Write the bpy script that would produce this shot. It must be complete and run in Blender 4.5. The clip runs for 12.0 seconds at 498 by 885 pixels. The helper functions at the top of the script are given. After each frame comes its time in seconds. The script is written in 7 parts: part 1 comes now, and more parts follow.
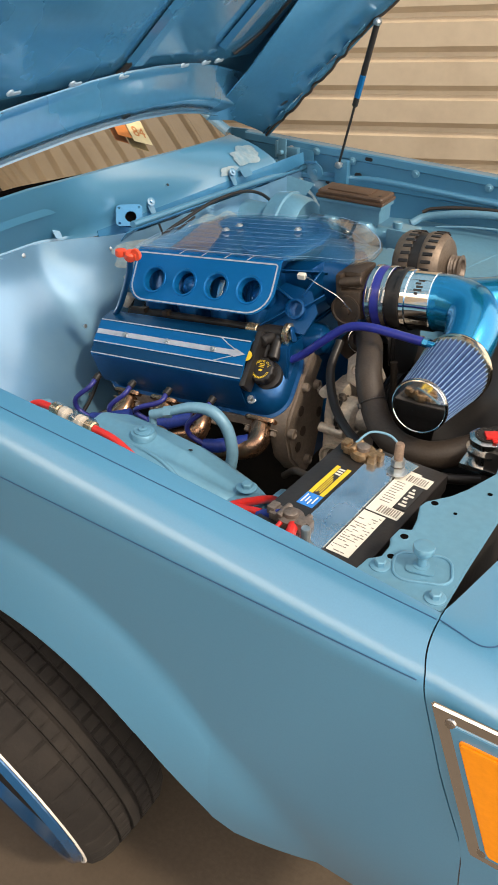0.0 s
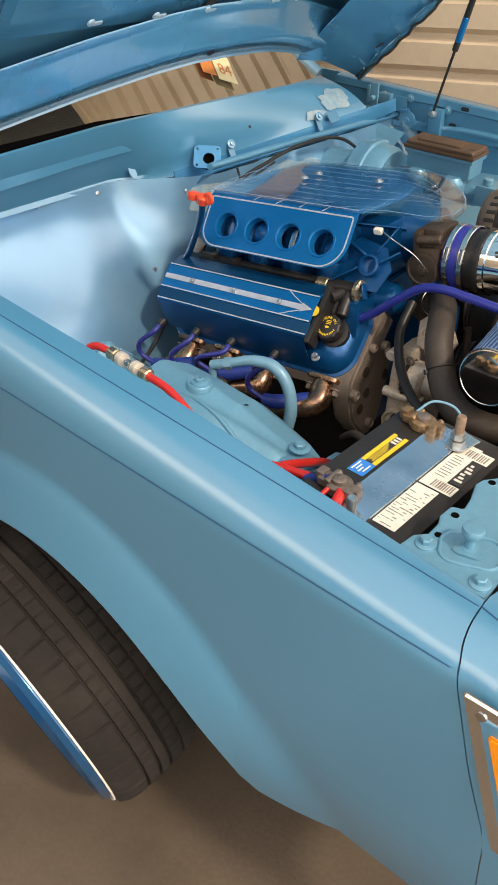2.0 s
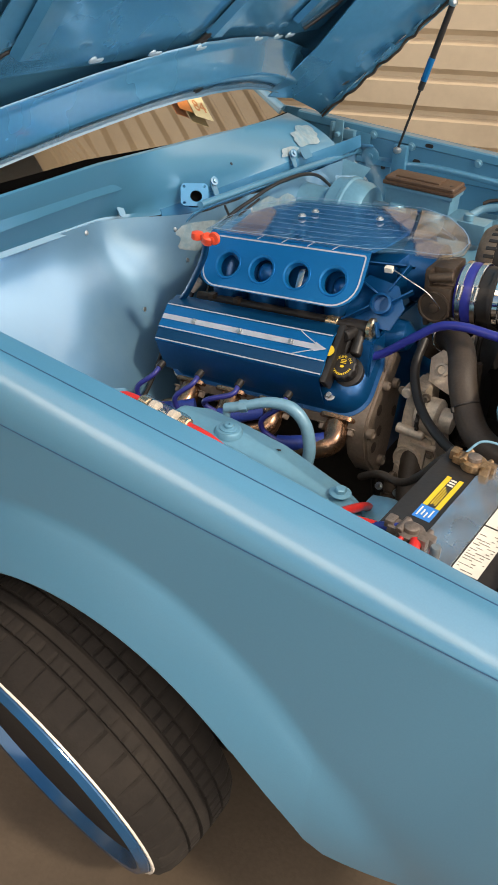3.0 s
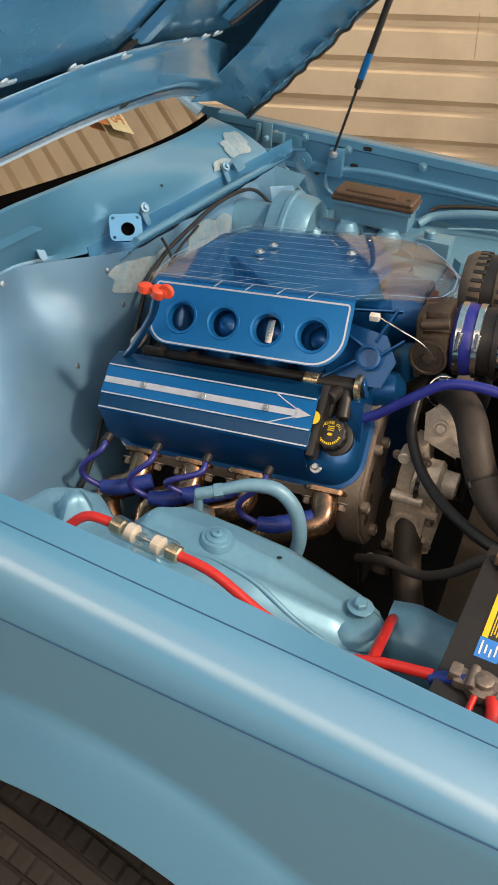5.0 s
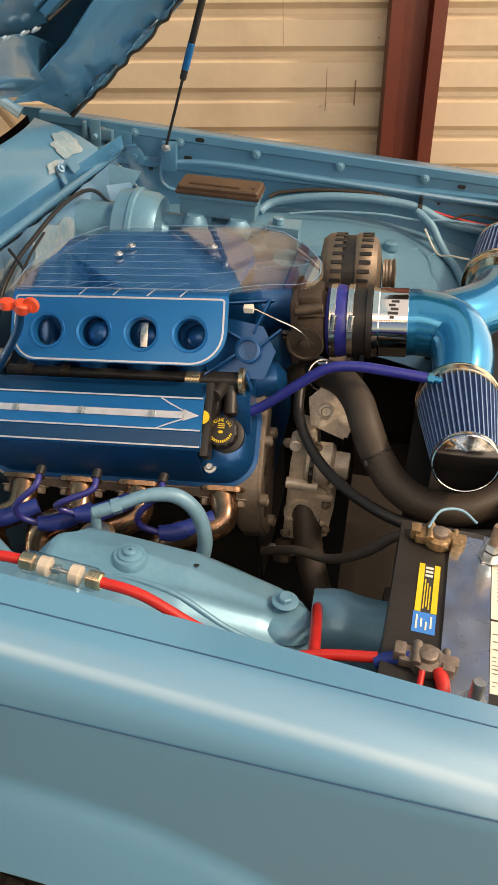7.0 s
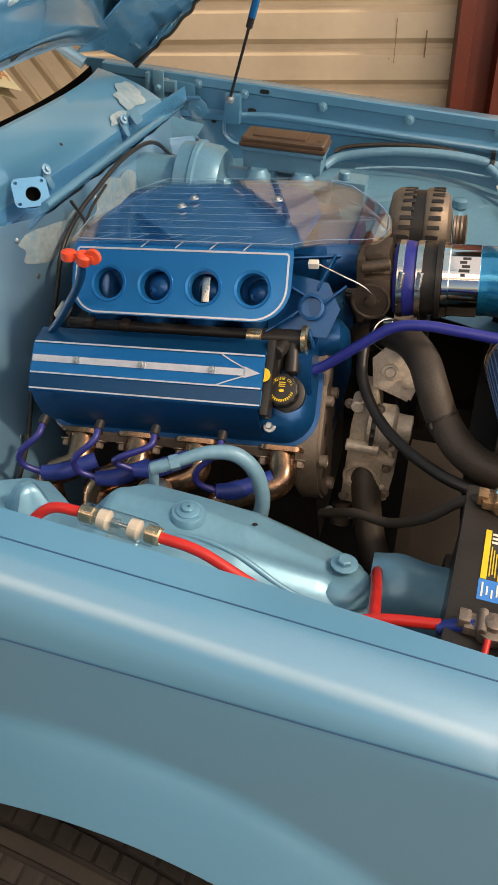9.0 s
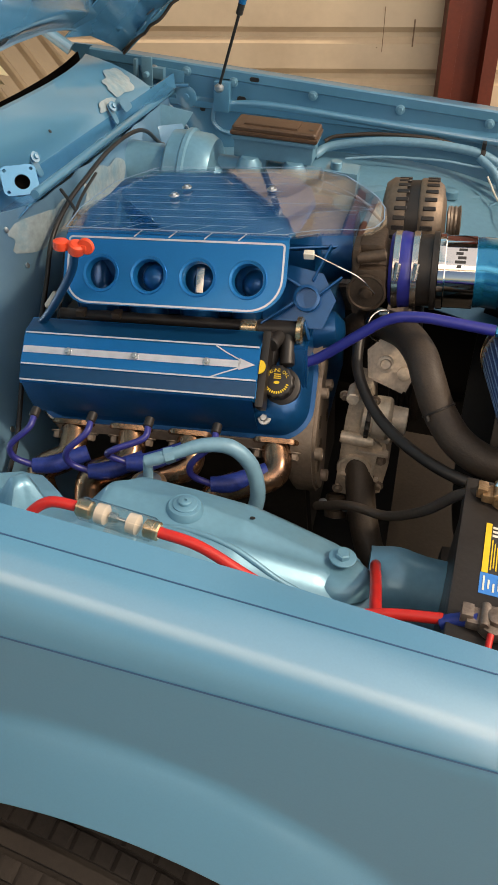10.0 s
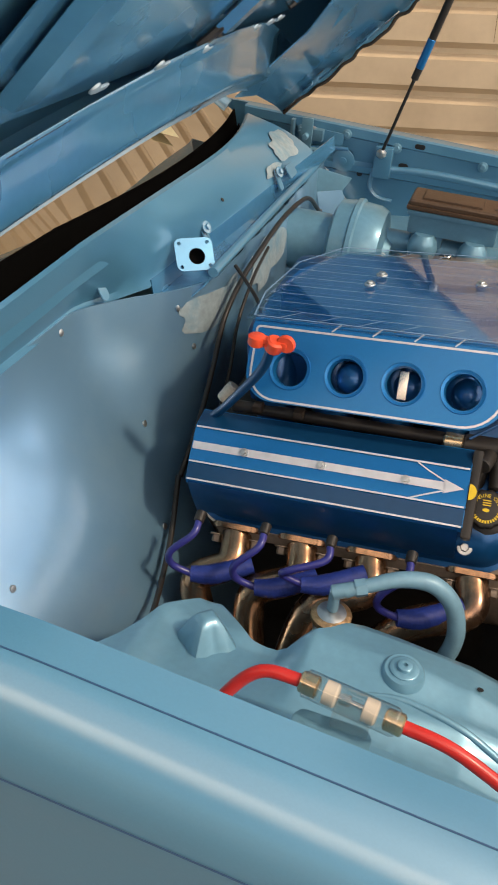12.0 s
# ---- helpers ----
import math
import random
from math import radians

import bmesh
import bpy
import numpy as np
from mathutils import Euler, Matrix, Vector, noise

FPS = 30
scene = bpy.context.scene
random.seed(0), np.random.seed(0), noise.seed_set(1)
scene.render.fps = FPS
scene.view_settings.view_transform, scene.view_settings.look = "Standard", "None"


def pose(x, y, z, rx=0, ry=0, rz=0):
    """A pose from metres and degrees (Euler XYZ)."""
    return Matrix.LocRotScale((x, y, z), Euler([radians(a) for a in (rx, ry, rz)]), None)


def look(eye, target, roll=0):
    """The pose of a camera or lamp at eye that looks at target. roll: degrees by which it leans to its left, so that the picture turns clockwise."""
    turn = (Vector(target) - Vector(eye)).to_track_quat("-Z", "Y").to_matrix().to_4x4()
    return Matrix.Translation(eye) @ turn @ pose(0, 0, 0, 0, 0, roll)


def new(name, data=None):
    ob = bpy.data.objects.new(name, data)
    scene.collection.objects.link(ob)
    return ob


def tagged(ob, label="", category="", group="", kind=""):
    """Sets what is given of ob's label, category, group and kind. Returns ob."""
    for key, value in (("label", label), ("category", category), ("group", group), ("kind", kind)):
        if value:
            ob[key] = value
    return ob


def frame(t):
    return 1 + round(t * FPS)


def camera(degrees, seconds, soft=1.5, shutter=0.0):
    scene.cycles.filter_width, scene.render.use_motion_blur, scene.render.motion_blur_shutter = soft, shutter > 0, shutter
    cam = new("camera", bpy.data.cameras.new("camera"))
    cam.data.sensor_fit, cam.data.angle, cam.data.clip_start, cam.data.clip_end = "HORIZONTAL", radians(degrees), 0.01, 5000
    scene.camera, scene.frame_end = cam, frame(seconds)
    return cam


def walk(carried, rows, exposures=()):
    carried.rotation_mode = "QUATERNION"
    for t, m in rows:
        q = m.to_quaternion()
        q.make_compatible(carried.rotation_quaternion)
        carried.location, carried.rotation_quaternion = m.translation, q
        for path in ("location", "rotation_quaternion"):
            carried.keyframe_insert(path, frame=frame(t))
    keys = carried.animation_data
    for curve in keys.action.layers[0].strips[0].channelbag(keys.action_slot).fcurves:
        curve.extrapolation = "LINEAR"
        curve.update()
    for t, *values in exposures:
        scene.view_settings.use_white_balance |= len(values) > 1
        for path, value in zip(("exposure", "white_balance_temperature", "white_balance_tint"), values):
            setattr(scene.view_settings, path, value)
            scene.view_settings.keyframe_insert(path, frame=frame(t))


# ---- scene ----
cam = camera(33.8, 12.0, 1.5, 0.25)
METRES, EYE, TILT, LEAN, TURN = 1.28, 1.85, -33.0, 0.0, 32.0
ROWS = [
    (0.0, 0.0, 0.0, 0.0, 0.0, 0.0, -0.0),
    (0.5, 0.027, 0.0037, 0.0048, 2.99, -0.43, -1.42),
    (1.0, 0.037, 0.0006, 0.0068, 3.94, -0.9, -2.21),
    (1.5, 0.049, 0.0238, 0.0049, 5.71, -2.75, -3.15),
    (2.0, 0.0248, 0.0324, 0.0118, 5.27, -3.72, -4.31),
    (2.5, -0.0777, 0.0469, 0.0227, 2.4, -2.36, -4.11),
    (3.0, -0.1555, 0.0632, 0.0287, -1.16, -1.52, -2.32),
    (5.0, -0.2598, 0.2854, 0.1795, -8.54, -3.2, 1.83),
    (5.5, -0.3114, 0.3172, 0.1823, -14.89, -4.19, 6.11),
    (6.0, -0.3069, 0.3205, 0.1918, -18.68, -4.92, 7.92),
    (6.5, -0.3119, 0.3236, 0.1939, -20.08, -4.73, 9.1),
    (8.5, -0.3224, 0.3362, 0.188, -17.77, -5.79, 7.64),
    (9.0, -0.3216, 0.3493, 0.188, -16.18, -6.69, 7.79),
    (9.5, -0.3203, 0.3532, 0.1892, -16.83, -7.12, 7.97),
    (10.0, -0.3348, 0.3642, 0.1918, -17.44, -7.53, 7.68),
    (10.5, -0.3626, 0.3636, 0.1941, -17.36, -7.21, 6.71),
    (11.0, -0.3833, 0.4238, 0.2234, -16.2, -7.26, 5.46),
    (11.5, -0.4057, 0.5068, 0.2715, -13.58, -5.88, 4.85),
    (12.0, -0.4496, 0.5453, 0.2976, -13.12, -4.73, 3.77),
]
walk(cam, [(t, pose(0, 0, EYE, TILT, LEAN, TURN) @ pose(METRES * x, METRES * y, METRES * z, 90 + pitch, roll, yaw)) for t, x, y, z, yaw, pitch, roll in ROWS],
     [(0.0, -0.08, 6800, 11), (3.2, -0.10, 6950, 12), (5.2, -0.15, 7500, 14), (6.2, -0.12, 8150, 16), (6.8, -0.12, 8300, 16), (8.5, -0.15, 8000, 17), (9.5, -0.23, 7500, 14), (10.5, -0.24, 7750, 15), (11.5, -0.34, 7600, 14), (12.0, -0.27, 7550, 15)])

# ---- world, sun, large lights, exposure ----
world = bpy.data.worlds.new("world")
scene.world = world
world.use_nodes = True
sky = world.node_tree.nodes.new("ShaderNodeTexSky")
sky.sky_type, sky.sun_disc = "NISHITA", False
sky.sun_elevation, sky.sun_rotation = radians(49), radians(99)
world.node_tree.links.new(sky.outputs["Color"], world.node_tree.nodes["Background"].inputs["Color"])
world.node_tree.nodes["Background"].inputs["Strength"].default_value = 0.12
sun = new("sun", bpy.data.lights.new("sun", "SUN"))
sun.data.energy, sun.data.angle, sun.data.color = 2.5, radians(4.0), (1.0, 0.88, 0.72)
sun.matrix_basis = look((9, -1.5, 10.5), (0, 0, 0))
# daylight that enters by the open roller door in front of the car
door_light = new("door_daylight", bpy.data.lights.new("door_daylight", "AREA"))
door_light.data.shape, door_light.data.size, door_light.data.size_y = "RECTANGLE", 7.6, 4.1
door_light.data.energy, door_light.data.color = 182.0, (1.0, 0.91, 0.79)
door_light.matrix_basis = look((0.87, 1.45, 2.17), (-1.11, 1.79, 2.17))
# added warm lamp at an unseen roof gap, for the fender shoulder's highlight
shoulder_light = new("shoulder_fill", bpy.data.lights.new("shoulder_fill", "AREA"))
shoulder_light.data.shape, shoulder_light.data.size, shoulder_light.data.size_y = "RECTANGLE", 6.5, 2.0
shoulder_light.data.energy, shoulder_light.data.color = 92.0, (1.0, 0.84, 0.66)
shoulder_light.matrix_basis = look((-1.0, -2.5, 4.05), (-1.0, -1.2, 0.0))
# added light from above, through a long unseen skylight assumed in the roof
roof_light = new("assumed_skylight", bpy.data.lights.new("assumed_skylight", "AREA"))
roof_light.data.shape, roof_light.data.size, roof_light.data.size_y = "RECTANGLE", 8.2, 4.4
roof_light.data.energy, roof_light.data.color = 90.0, (1.0, 0.91, 0.79)
roof_light.matrix_basis = pose(-0.505, 3.9, 0, 0, -3.4, 9.6) @ pose(-3.35, -3.5, 4.25)

# ---- materials ----


def material(name, color, rough=0.5, metal=0.0, coat=0.0, vary=0.12, scale=6.0, bump=0.0, bump_scale=60.0,
             flake=0.0, rough_vary=0.08, second=None, second_scale=1.5, second_mix=0.0, emission=None, transmission=0.0,
             alpha=1.0, ior=1.45, coat_rough=0.12, coat_ior=1.5):
    """A surface with a base colour that drifts at two scales, fine relief and uneven gloss."""
    m = bpy.data.materials.new(name)
    m.use_nodes = True
    nt = m.node_tree
    nodes, links = nt.nodes, nt.links
    b = nodes["Principled BSDF"]
    b.inputs["Roughness"].default_value = rough
    b.inputs["Metallic"].default_value = metal
    b.inputs["IOR"].default_value = ior
    if coat:
        b.inputs["Coat Weight"].default_value = coat
        b.inputs["Coat Roughness"].default_value = coat_rough
        b.inputs["Coat IOR"].default_value = coat_ior
    if transmission:
        b.inputs["Transmission Weight"].default_value = transmission
    if alpha < 1:
        b.inputs["Alpha"].default_value = alpha
    if emission:
        b.inputs["Emission Color"].default_value = (*emission[:3], 1)
        b.inputs["Emission Strength"].default_value = emission[3]
    tex = nodes.new("ShaderNodeTexCoord")
    coarse = nodes.new("ShaderNodeTexNoise")
    coarse.inputs["Scale"].default_value, coarse.inputs["Detail"].default_value = scale, 4
    fine = nodes.new("ShaderNodeTexNoise")
    fine.inputs["Scale"].default_value, fine.inputs["Detail"].default_value = bump_scale, 5
    links.new(tex.outputs["Object"], coarse.inputs["Vector"])
    links.new(tex.outputs["Object"], fine.inputs["Vector"])
    add = nodes.new("ShaderNodeMath")
    add.operation = "ADD"
    links.new(coarse.outputs["Fac"], add.inputs[0])
    links.new(fine.outputs["Fac"], add.inputs[1])
    ramp = nodes.new("ShaderNodeMapRange")
    ramp.inputs["From Min"].default_value, ramp.inputs["From Max"].default_value = 0.65, 1.35
    links.new(add.outputs[0], ramp.inputs["Value"])
    mix = nodes.new("ShaderNodeMix")
    mix.data_type = "RGBA"
    lo = [max(0, c * (1 - vary)) for c in color]
    hi = [min(1, c * (1 + vary)) for c in color]
    mix.inputs["A"].default_value, mix.inputs["B"].default_value = (*lo, 1), (*hi, 1)
    links.new(ramp.outputs["Result"], mix.inputs["Factor"])
    last = mix.outputs["Result"]
    if second:
        big = nodes.new("ShaderNodeTexNoise")
        big.inputs["Scale"].default_value, big.inputs["Detail"].default_value, big.inputs["Roughness"].default_value = second_scale, 7, 0.62
        links.new(tex.outputs["Object"], big.inputs["Vector"])
        cut = nodes.new("ShaderNodeMapRange")
        cut.inputs["From Min"].default_value, cut.inputs["From Max"].default_value = 0.48, 0.66
        cut.inputs["To Max"].default_value = second_mix
        links.new(big.outputs["Fac"], cut.inputs["Value"])
        over = nodes.new("ShaderNodeMix")
        over.data_type = "RGBA"
        over.inputs["B"].default_value = (*second, 1)
        links.new(cut.outputs["Result"], over.inputs["Factor"])
        links.new(last, over.inputs["A"])
        last = over.outputs["Result"]
    links.new(last, b.inputs["Base Color"])
    rr = nodes.new("ShaderNodeMapRange")
    rr.inputs["To Min"].default_value, rr.inputs["To Max"].default_value = max(0.02, rough - rough_vary), min(1, rough + rough_vary)
    links.new(coarse.outputs["Fac"], rr.inputs["Value"])
    links.new(rr.outputs["Result"], b.inputs["Roughness"])
    if bump:
        bp = nodes.new("ShaderNodeBump")
        bp.inputs["Strength"].default_value, bp.inputs["Distance"].default_value = bump, 0.002
        links.new(fine.outputs["Fac"], bp.inputs["Height"])
        links.new(bp.outputs["Normal"], b.inputs["Normal"])
    return m


PAINT = material("light_blue_car_paint", (0.064, 0.238, 0.386), 0.46, 0.14, 1.0, 0.04, 3.0, 0.02, 400, coat_rough=0.23, coat_ior=2.15)
BAY = material("light_blue_bay_paint", (0.135, 0.315, 0.430), 0.36, 0.28, 0.4, 0.08, 5.0, 0.08, 90, second=(0.17, 0.33, 0.43), second_scale=7, second_mix=0.35)
FIREWALL = material("pale_blue_gloss_firewall", (0.175, 0.365, 0.540), 0.34, 0.55, 1.0, 0.05, 3.0, 0.2, 7, second=(0.28, 0.46, 0.58), second_scale=4, second_mix=0.3, coat_rough=0.18, coat_ior=1.95)
HOODP = material("blue_hood_underside", (0.075, 0.30, 0.52), 0.26, 0.42, 1.0, 0.06, 4.0, 0.05, 60, coat_ior=1.9)
BLUE = material("deep_blue_engine_paint", (0.001, 0.068, 0.205), 0.30, 0.45, 0.25, 0.10, 10.0, 0.06, 120)
BLUEM = material("bright_blue_metallic_panel", (0.001, 0.165, 0.44), 0.34, 0.55, 0.2, 0.05, 8.0, 0.02, 300)
BLUED = material("dark_blue_band", (0.001, 0.048, 0.130), 0.36, 0.3, 0.03, 0.08, 8.0)
COVERBLUE = material("blue_cover_panel", (0.004, 0.13, 0.40), 0.32, 0.35, 0.3, 0.06, 8.0)
CANDY = material("candy_blue_intake_pipe", (0.002, 0.235, 0.47), 0.18, 0.70, 0.8, 0.05, 5.0)
CLIP = material("pale_blue_clip", (0.45, 0.58, 0.66), 0.35, 0.3, 0.3, 0.1, 30.0)
ETCH = material("etched_pale_line", (0.17, 0.29, 0.44), 0.5, 0.0, 0.0, 0.2, 30.0)
STRIPE = material("silver_stripe", (0.58, 0.61, 0.66), 0.35, 0.5, 0.0, 0.08, 30.0)
ALU = material("cast_aluminium", (0.58, 0.50, 0.41), 0.42, 0.30, 0.0, 0.22, 14.0, 0.35, 160, second=(0.16, 0.13, 0.10), second_scale=9, second_mix=0.5)
DULL = material("dull_grey_casting", (0.22, 0.175, 0.14), 0.48, 0.35, 0.0, 0.25, 12.0, 0.4, 150, second=(0.10, 0.08, 0.06), second_scale=8, second_mix=0.6)
STEEL = material("bright_steel", (0.62, 0.60, 0.57), 0.22, 1.0, 0.0, 0.08, 20.0)
CHROME = material("chrome", (0.80, 0.79, 0.77), 0.07, 1.0, 0.0, 0.03, 10.0, rough_vary=0.03)
RUSTY = material("rusty_threaded_rod", (0.36, 0.25, 0.18), 0.5, 0.6, 0.0, 0.3, 60.0, 0.4, 300)
ZINC = material("zinc_plated_bolt", (0.50, 0.53, 0.54), 0.32, 0.9, 0.0, 0.15, 60.0)
BRASS = material("brass_terminal", (0.40, 0.26, 0.14), 0.42, 0.8, 0.0, 0.4, 40.0, 0.8, 160, second=(0.22, 0.15, 0.09), second_scale=70, second_mix=0.6)
LEAD = material("lead_clamp", (0.20, 0.165, 0.14), 0.5, 0.6, 0.0, 0.3, 40.0, 0.5, 200)
COPPER = material("heat_tinted_header", (0.34, 0.20, 0.12), 0.26, 0.95, 0.0, 0.35, 12.0, 0.05, 100, second=(0.12, 0.08, 0.07), second_scale=10, second_mix=0.7)
RUBBER = material("black_rubber_hose", (0.044, 0.033, 0.025), 0.55, 0.0, 0.0, 0.25, 30.0, 0.25, 220)
TYRE = material("worn_tyre_rubber", (0.012, 0.009, 0.007), 0.93, 0.0, 0.0, 0.25, 14.0, 0.4, 180, second=(0.035, 0.028, 0.022), second_scale=6, second_mix=0.45)
WHITEWALL = material("white_tyre_line", (0.72, 0.66, 0.58), 0.6, 0.0, 0.0, 0.12, 20.0)
BLACK = material("black_plastic", (0.018, 0.016, 0.015), 0.42, 0.0, 0.0, 0.2, 30.0, 0.1, 200)
BATTERY = material("black_battery_case", (0.022, 0.020, 0.019), 0.38, 0.0, 0.0, 0.2, 20.0, 0.15, 150)
BROWN = material("brown_reservoir_cap", (0.085, 0.050, 0.030), 0.5, 0.0, 0.0, 0.2, 18.0, 0.25, 180)
PURPLE = material("violet_blue_silicone", (0.020, 0.026, 0.23), 0.34, 0.0, 0.25, 0.12, 15.0, 0.05, 100)
RED = material("red_cable_sheath", (0.55, 0.022, 0.018), 0.36, 0.0, 0.15, 0.12, 30.0)
CABLEBLUE = material("blue_tape_wrap", (0.015, 0.036, 0.22), 0.45, 0.0, 0.0, 0.2, 40.0, 0.4, 160)
ORANGE = material("orange_red_plug", (0.75, 0.075, 0.028), 0.42, 0.0, 0.1, 0.12, 30.0)
HOSEGREY = material("pale_blue_painted_hose", (0.15, 0.31, 0.42), 0.42, 0.1, 0.2, 0.12, 20.0, 0.1, 90)
YELLOW = material("yellow_print", (0.72, 0.50, 0.03), 0.5, 0.0, 0.0, 0.08, 30.0)
LABELBLUE = material("blue_print", (0.03, 0.20, 0.60), 0.45, 0.0, 0.0, 0.08, 30.0)
CLOUDY = material("cloudy_plastic", (0.72, 0.64, 0.54), 0.25, 0.0, 0.0, 0.08, 30.0)
LEADV = material("violet_spark_lead", (0.026, 0.030, 0.20), 0.36, 0.0, 0.2, 0.12, 20.0, 0.05, 100)
LINE = material("mid_blue_pinstripe", (0.022, 0.075, 0.17), 0.4, 0.0, 0.3, 0.08, 10.0)
# near-black without gloss: shade in recesses and holes, put into the colour
SHADEBLACK = material("shade_black", (0.004, 0.004, 0.004), 1.0, 0.0, 0.0, 0.2, 10.0, ior=1.04)
RIMBLUE = material("metallic_blue_rim_paint", (0.010, 0.085, 0.21), 0.24, 0.35, 0.7, 0.08, 8.0)
ROOFDARK = material("dark_roof_lining", (0.012, 0.010, 0.008), 0.9, 0.0, 0.0, 0.15, 4.0)
GOLD = material("gold_plated_collar", (0.60, 0.47, 0.30), 0.25, 0.9, 0.0, 0.1, 30.0)
BRUSHED = material("brushed_aluminium_strap", (0.60, 0.68, 0.77), 0.26, 1.0, 0.0, 0.08, 12.0, 0.3, 30)
PAPER = material("off_white_label", (0.72, 0.69, 0.60), 0.55, 0.0, 0.0, 0.06, 20.0)
GREYINK = material("faded_grey_print", (0.22, 0.19, 0.16), 0.6)
INK = material("black_print", (0.03, 0.03, 0.03), 0.6, 0.0, 0.0, 0.1, 30.0)
AMBER = material("amber_lens", (0.80, 0.26, 0.008), 0.22, 0.0, 0.6, 0.05, 10.0, 0.5, 130)
FILTER = material("blue_filter_gauze", (0.030, 0.070, 0.19), 0.7, 0.0, 0.0, 0.25, 60.0, 0.4, 400)
FILTERLITE = material("filter_pleat_wire", (0.16, 0.27, 0.44), 0.55, 0.1, 0.0, 0.2, 60.0)
GILT = material("gold_tinted_chrome", (0.62, 0.52, 0.38), 0.2, 1.0, 0.0, 0.2, 30.0)


def clear(name, tint, rough, ior):
    """Thin clear plastic: see-through, with gloss that grows at a slant."""
    m = bpy.data.materials.new(name)
    m.use_nodes = True
    nodes, links = m.node_tree.nodes, m.node_tree.links
    nodes.remove(nodes["Principled BSDF"])
    through_, gloss, mix, fres = (nodes.new("ShaderNode" + k) for k in ("BsdfTransparent", "BsdfGlossy", "MixShader", "LayerWeight"))
    curve = nodes.new("ShaderNodeMath")
    curve.operation, curve.inputs[1].default_value = "POWER", 2.0
    span = nodes.new("ShaderNodeMapRange")
    span.inputs["To Min"].default_value, span.inputs["To Max"].default_value = 0.06, 0.75
    through_.inputs["Color"].default_value = (*tint, 1)
    gloss.inputs["Roughness"].default_value = rough
    fres.inputs["Blend"].default_value = ior
    links.new(fres.outputs["Facing"], curve.inputs[0])
    links.new(curve.outputs[0], span.inputs["Value"])
    links.new(span.outputs["Result"], mix.inputs[0])
    links.new(through_.outputs[0], mix.inputs[1])
    links.new(gloss.outputs[0], mix.inputs[2])
    links.new(mix.outputs[0], nodes["Material Output"].inputs["Surface"])
    return m


CLEAR = clear("clear_acrylic", (0.93, 0.96, 0.98), 0.03, 0.5)
FUSECLEAR = clear("clear_fuse_housing", (0.93, 0.92, 0.90), 0.05, 0.55)
BROWNCAST = material("brown_grey_casting", (0.085, 0.062, 0.046), 0.5, 0.55, 0.0, 0.3, 14.0, 0.4, 150, second=(0.05, 0.035, 0.025), second_scale=9, second_mix=0.6)
WALLP = material("tan_wall_sheet", (0.62, 0.50, 0.355), 0.42, 0.0, 0.15, 0.04, 2.0, 0.05, 30, second=(0.36, 0.27, 0.18), second_scale=2.2, second_mix=0.35)
STAIN = material("rust_run_stain", (0.20, 0.13, 0.08), 0.7, 0.0, 0.0, 0.3, 20.0)
REDIRON = material("red_oxide_steel", (0.13, 0.025, 0.012), 0.5, 0.1, 0.1, 0.2, 6.0, 0.15, 80, second=(0.10, 0.02, 0.012), second_scale=4, second_mix=0.6)
CONCRETE = material("stained_concrete", (0.115, 0.087, 0.061), 0.62, 0.0, 0.0, 0.16, 3.0, 0.35, 90, second=(0.065, 0.048, 0.033), second_scale=1.6, second_mix=0.75)
GROUNDOUT = material("pale_gravel_yard", (0.34, 0.30, 0.25), 0.85, 0.0, 0.0, 0.2, 2.0, 0.6, 60)
GLASS = material("mirror_tinted_windscreen_glass", (0.62, 0.58, 0.51), 0.015, 0.95, 0.0, 0.0, 5.0, rough_vary=0.004)
DARKIN = material("dark_cabin_trim", (0.03, 0.026, 0.022), 0.7, 0.0, 0.0, 0.2, 10.0)
UNDER = material("dusty_black_chassis", (0.022, 0.018, 0.015), 0.65, 0.1, 0.0, 0.3, 10.0, 0.4, 60)
YELLOWSTICK = material("cream_inspection_sticker", (0.80, 0.70, 0.42), 0.5, 0.0, 0.0, 0.08, 30.0)
ORANGESTICK = material("orange_sticker", (0.62, 0.22, 0.06), 0.5, 0.0, 0.0, 0.08, 30.0)
ALTCASE = material("oxidised_alternator_case", (0.21, 0.16, 0.118), 0.5, 0.6, 0.0, 0.22, 16.0, 0.3, 160, second=(0.13, 0.10, 0.075), second_scale=9, second_mix=0.5)

# ---- building helpers ----
CAR_MID = 1.66
ROOTS = {}


def thing(name, at, label, category, group="", kind=""):
    ob = new(name)
    ob.location = at
    ob.empty_display_size = 0.05
    ROOTS[ob.name] = Vector(at)
    tagged(ob, label, category, group, kind)
    return ob


def part(name, bm, mat, parent, label="", smooth=True):
    """Links a bmesh, given in world places, as one mesh under a thing or a part."""
    root = parent
    while root.parent:
        root = root.parent
    shift = ROOTS[root.name]
    bmesh.ops.recalc_face_normals(bm, faces=bm.faces)
    me = bpy.data.meshes.new(name)
    for v in bm.verts:
        v.co -= shift
    bm.to_mesh(me)
    bm.free()
    me.materials.append(mat)
    for p in me.polygons:
        p.use_smooth = smooth
    if smooth:
        me.set_sharp_from_angle(angle=radians(38))
    ob = new(name, me)
    ob.parent = parent
    if label:
        ob["label"] = label
    return ob


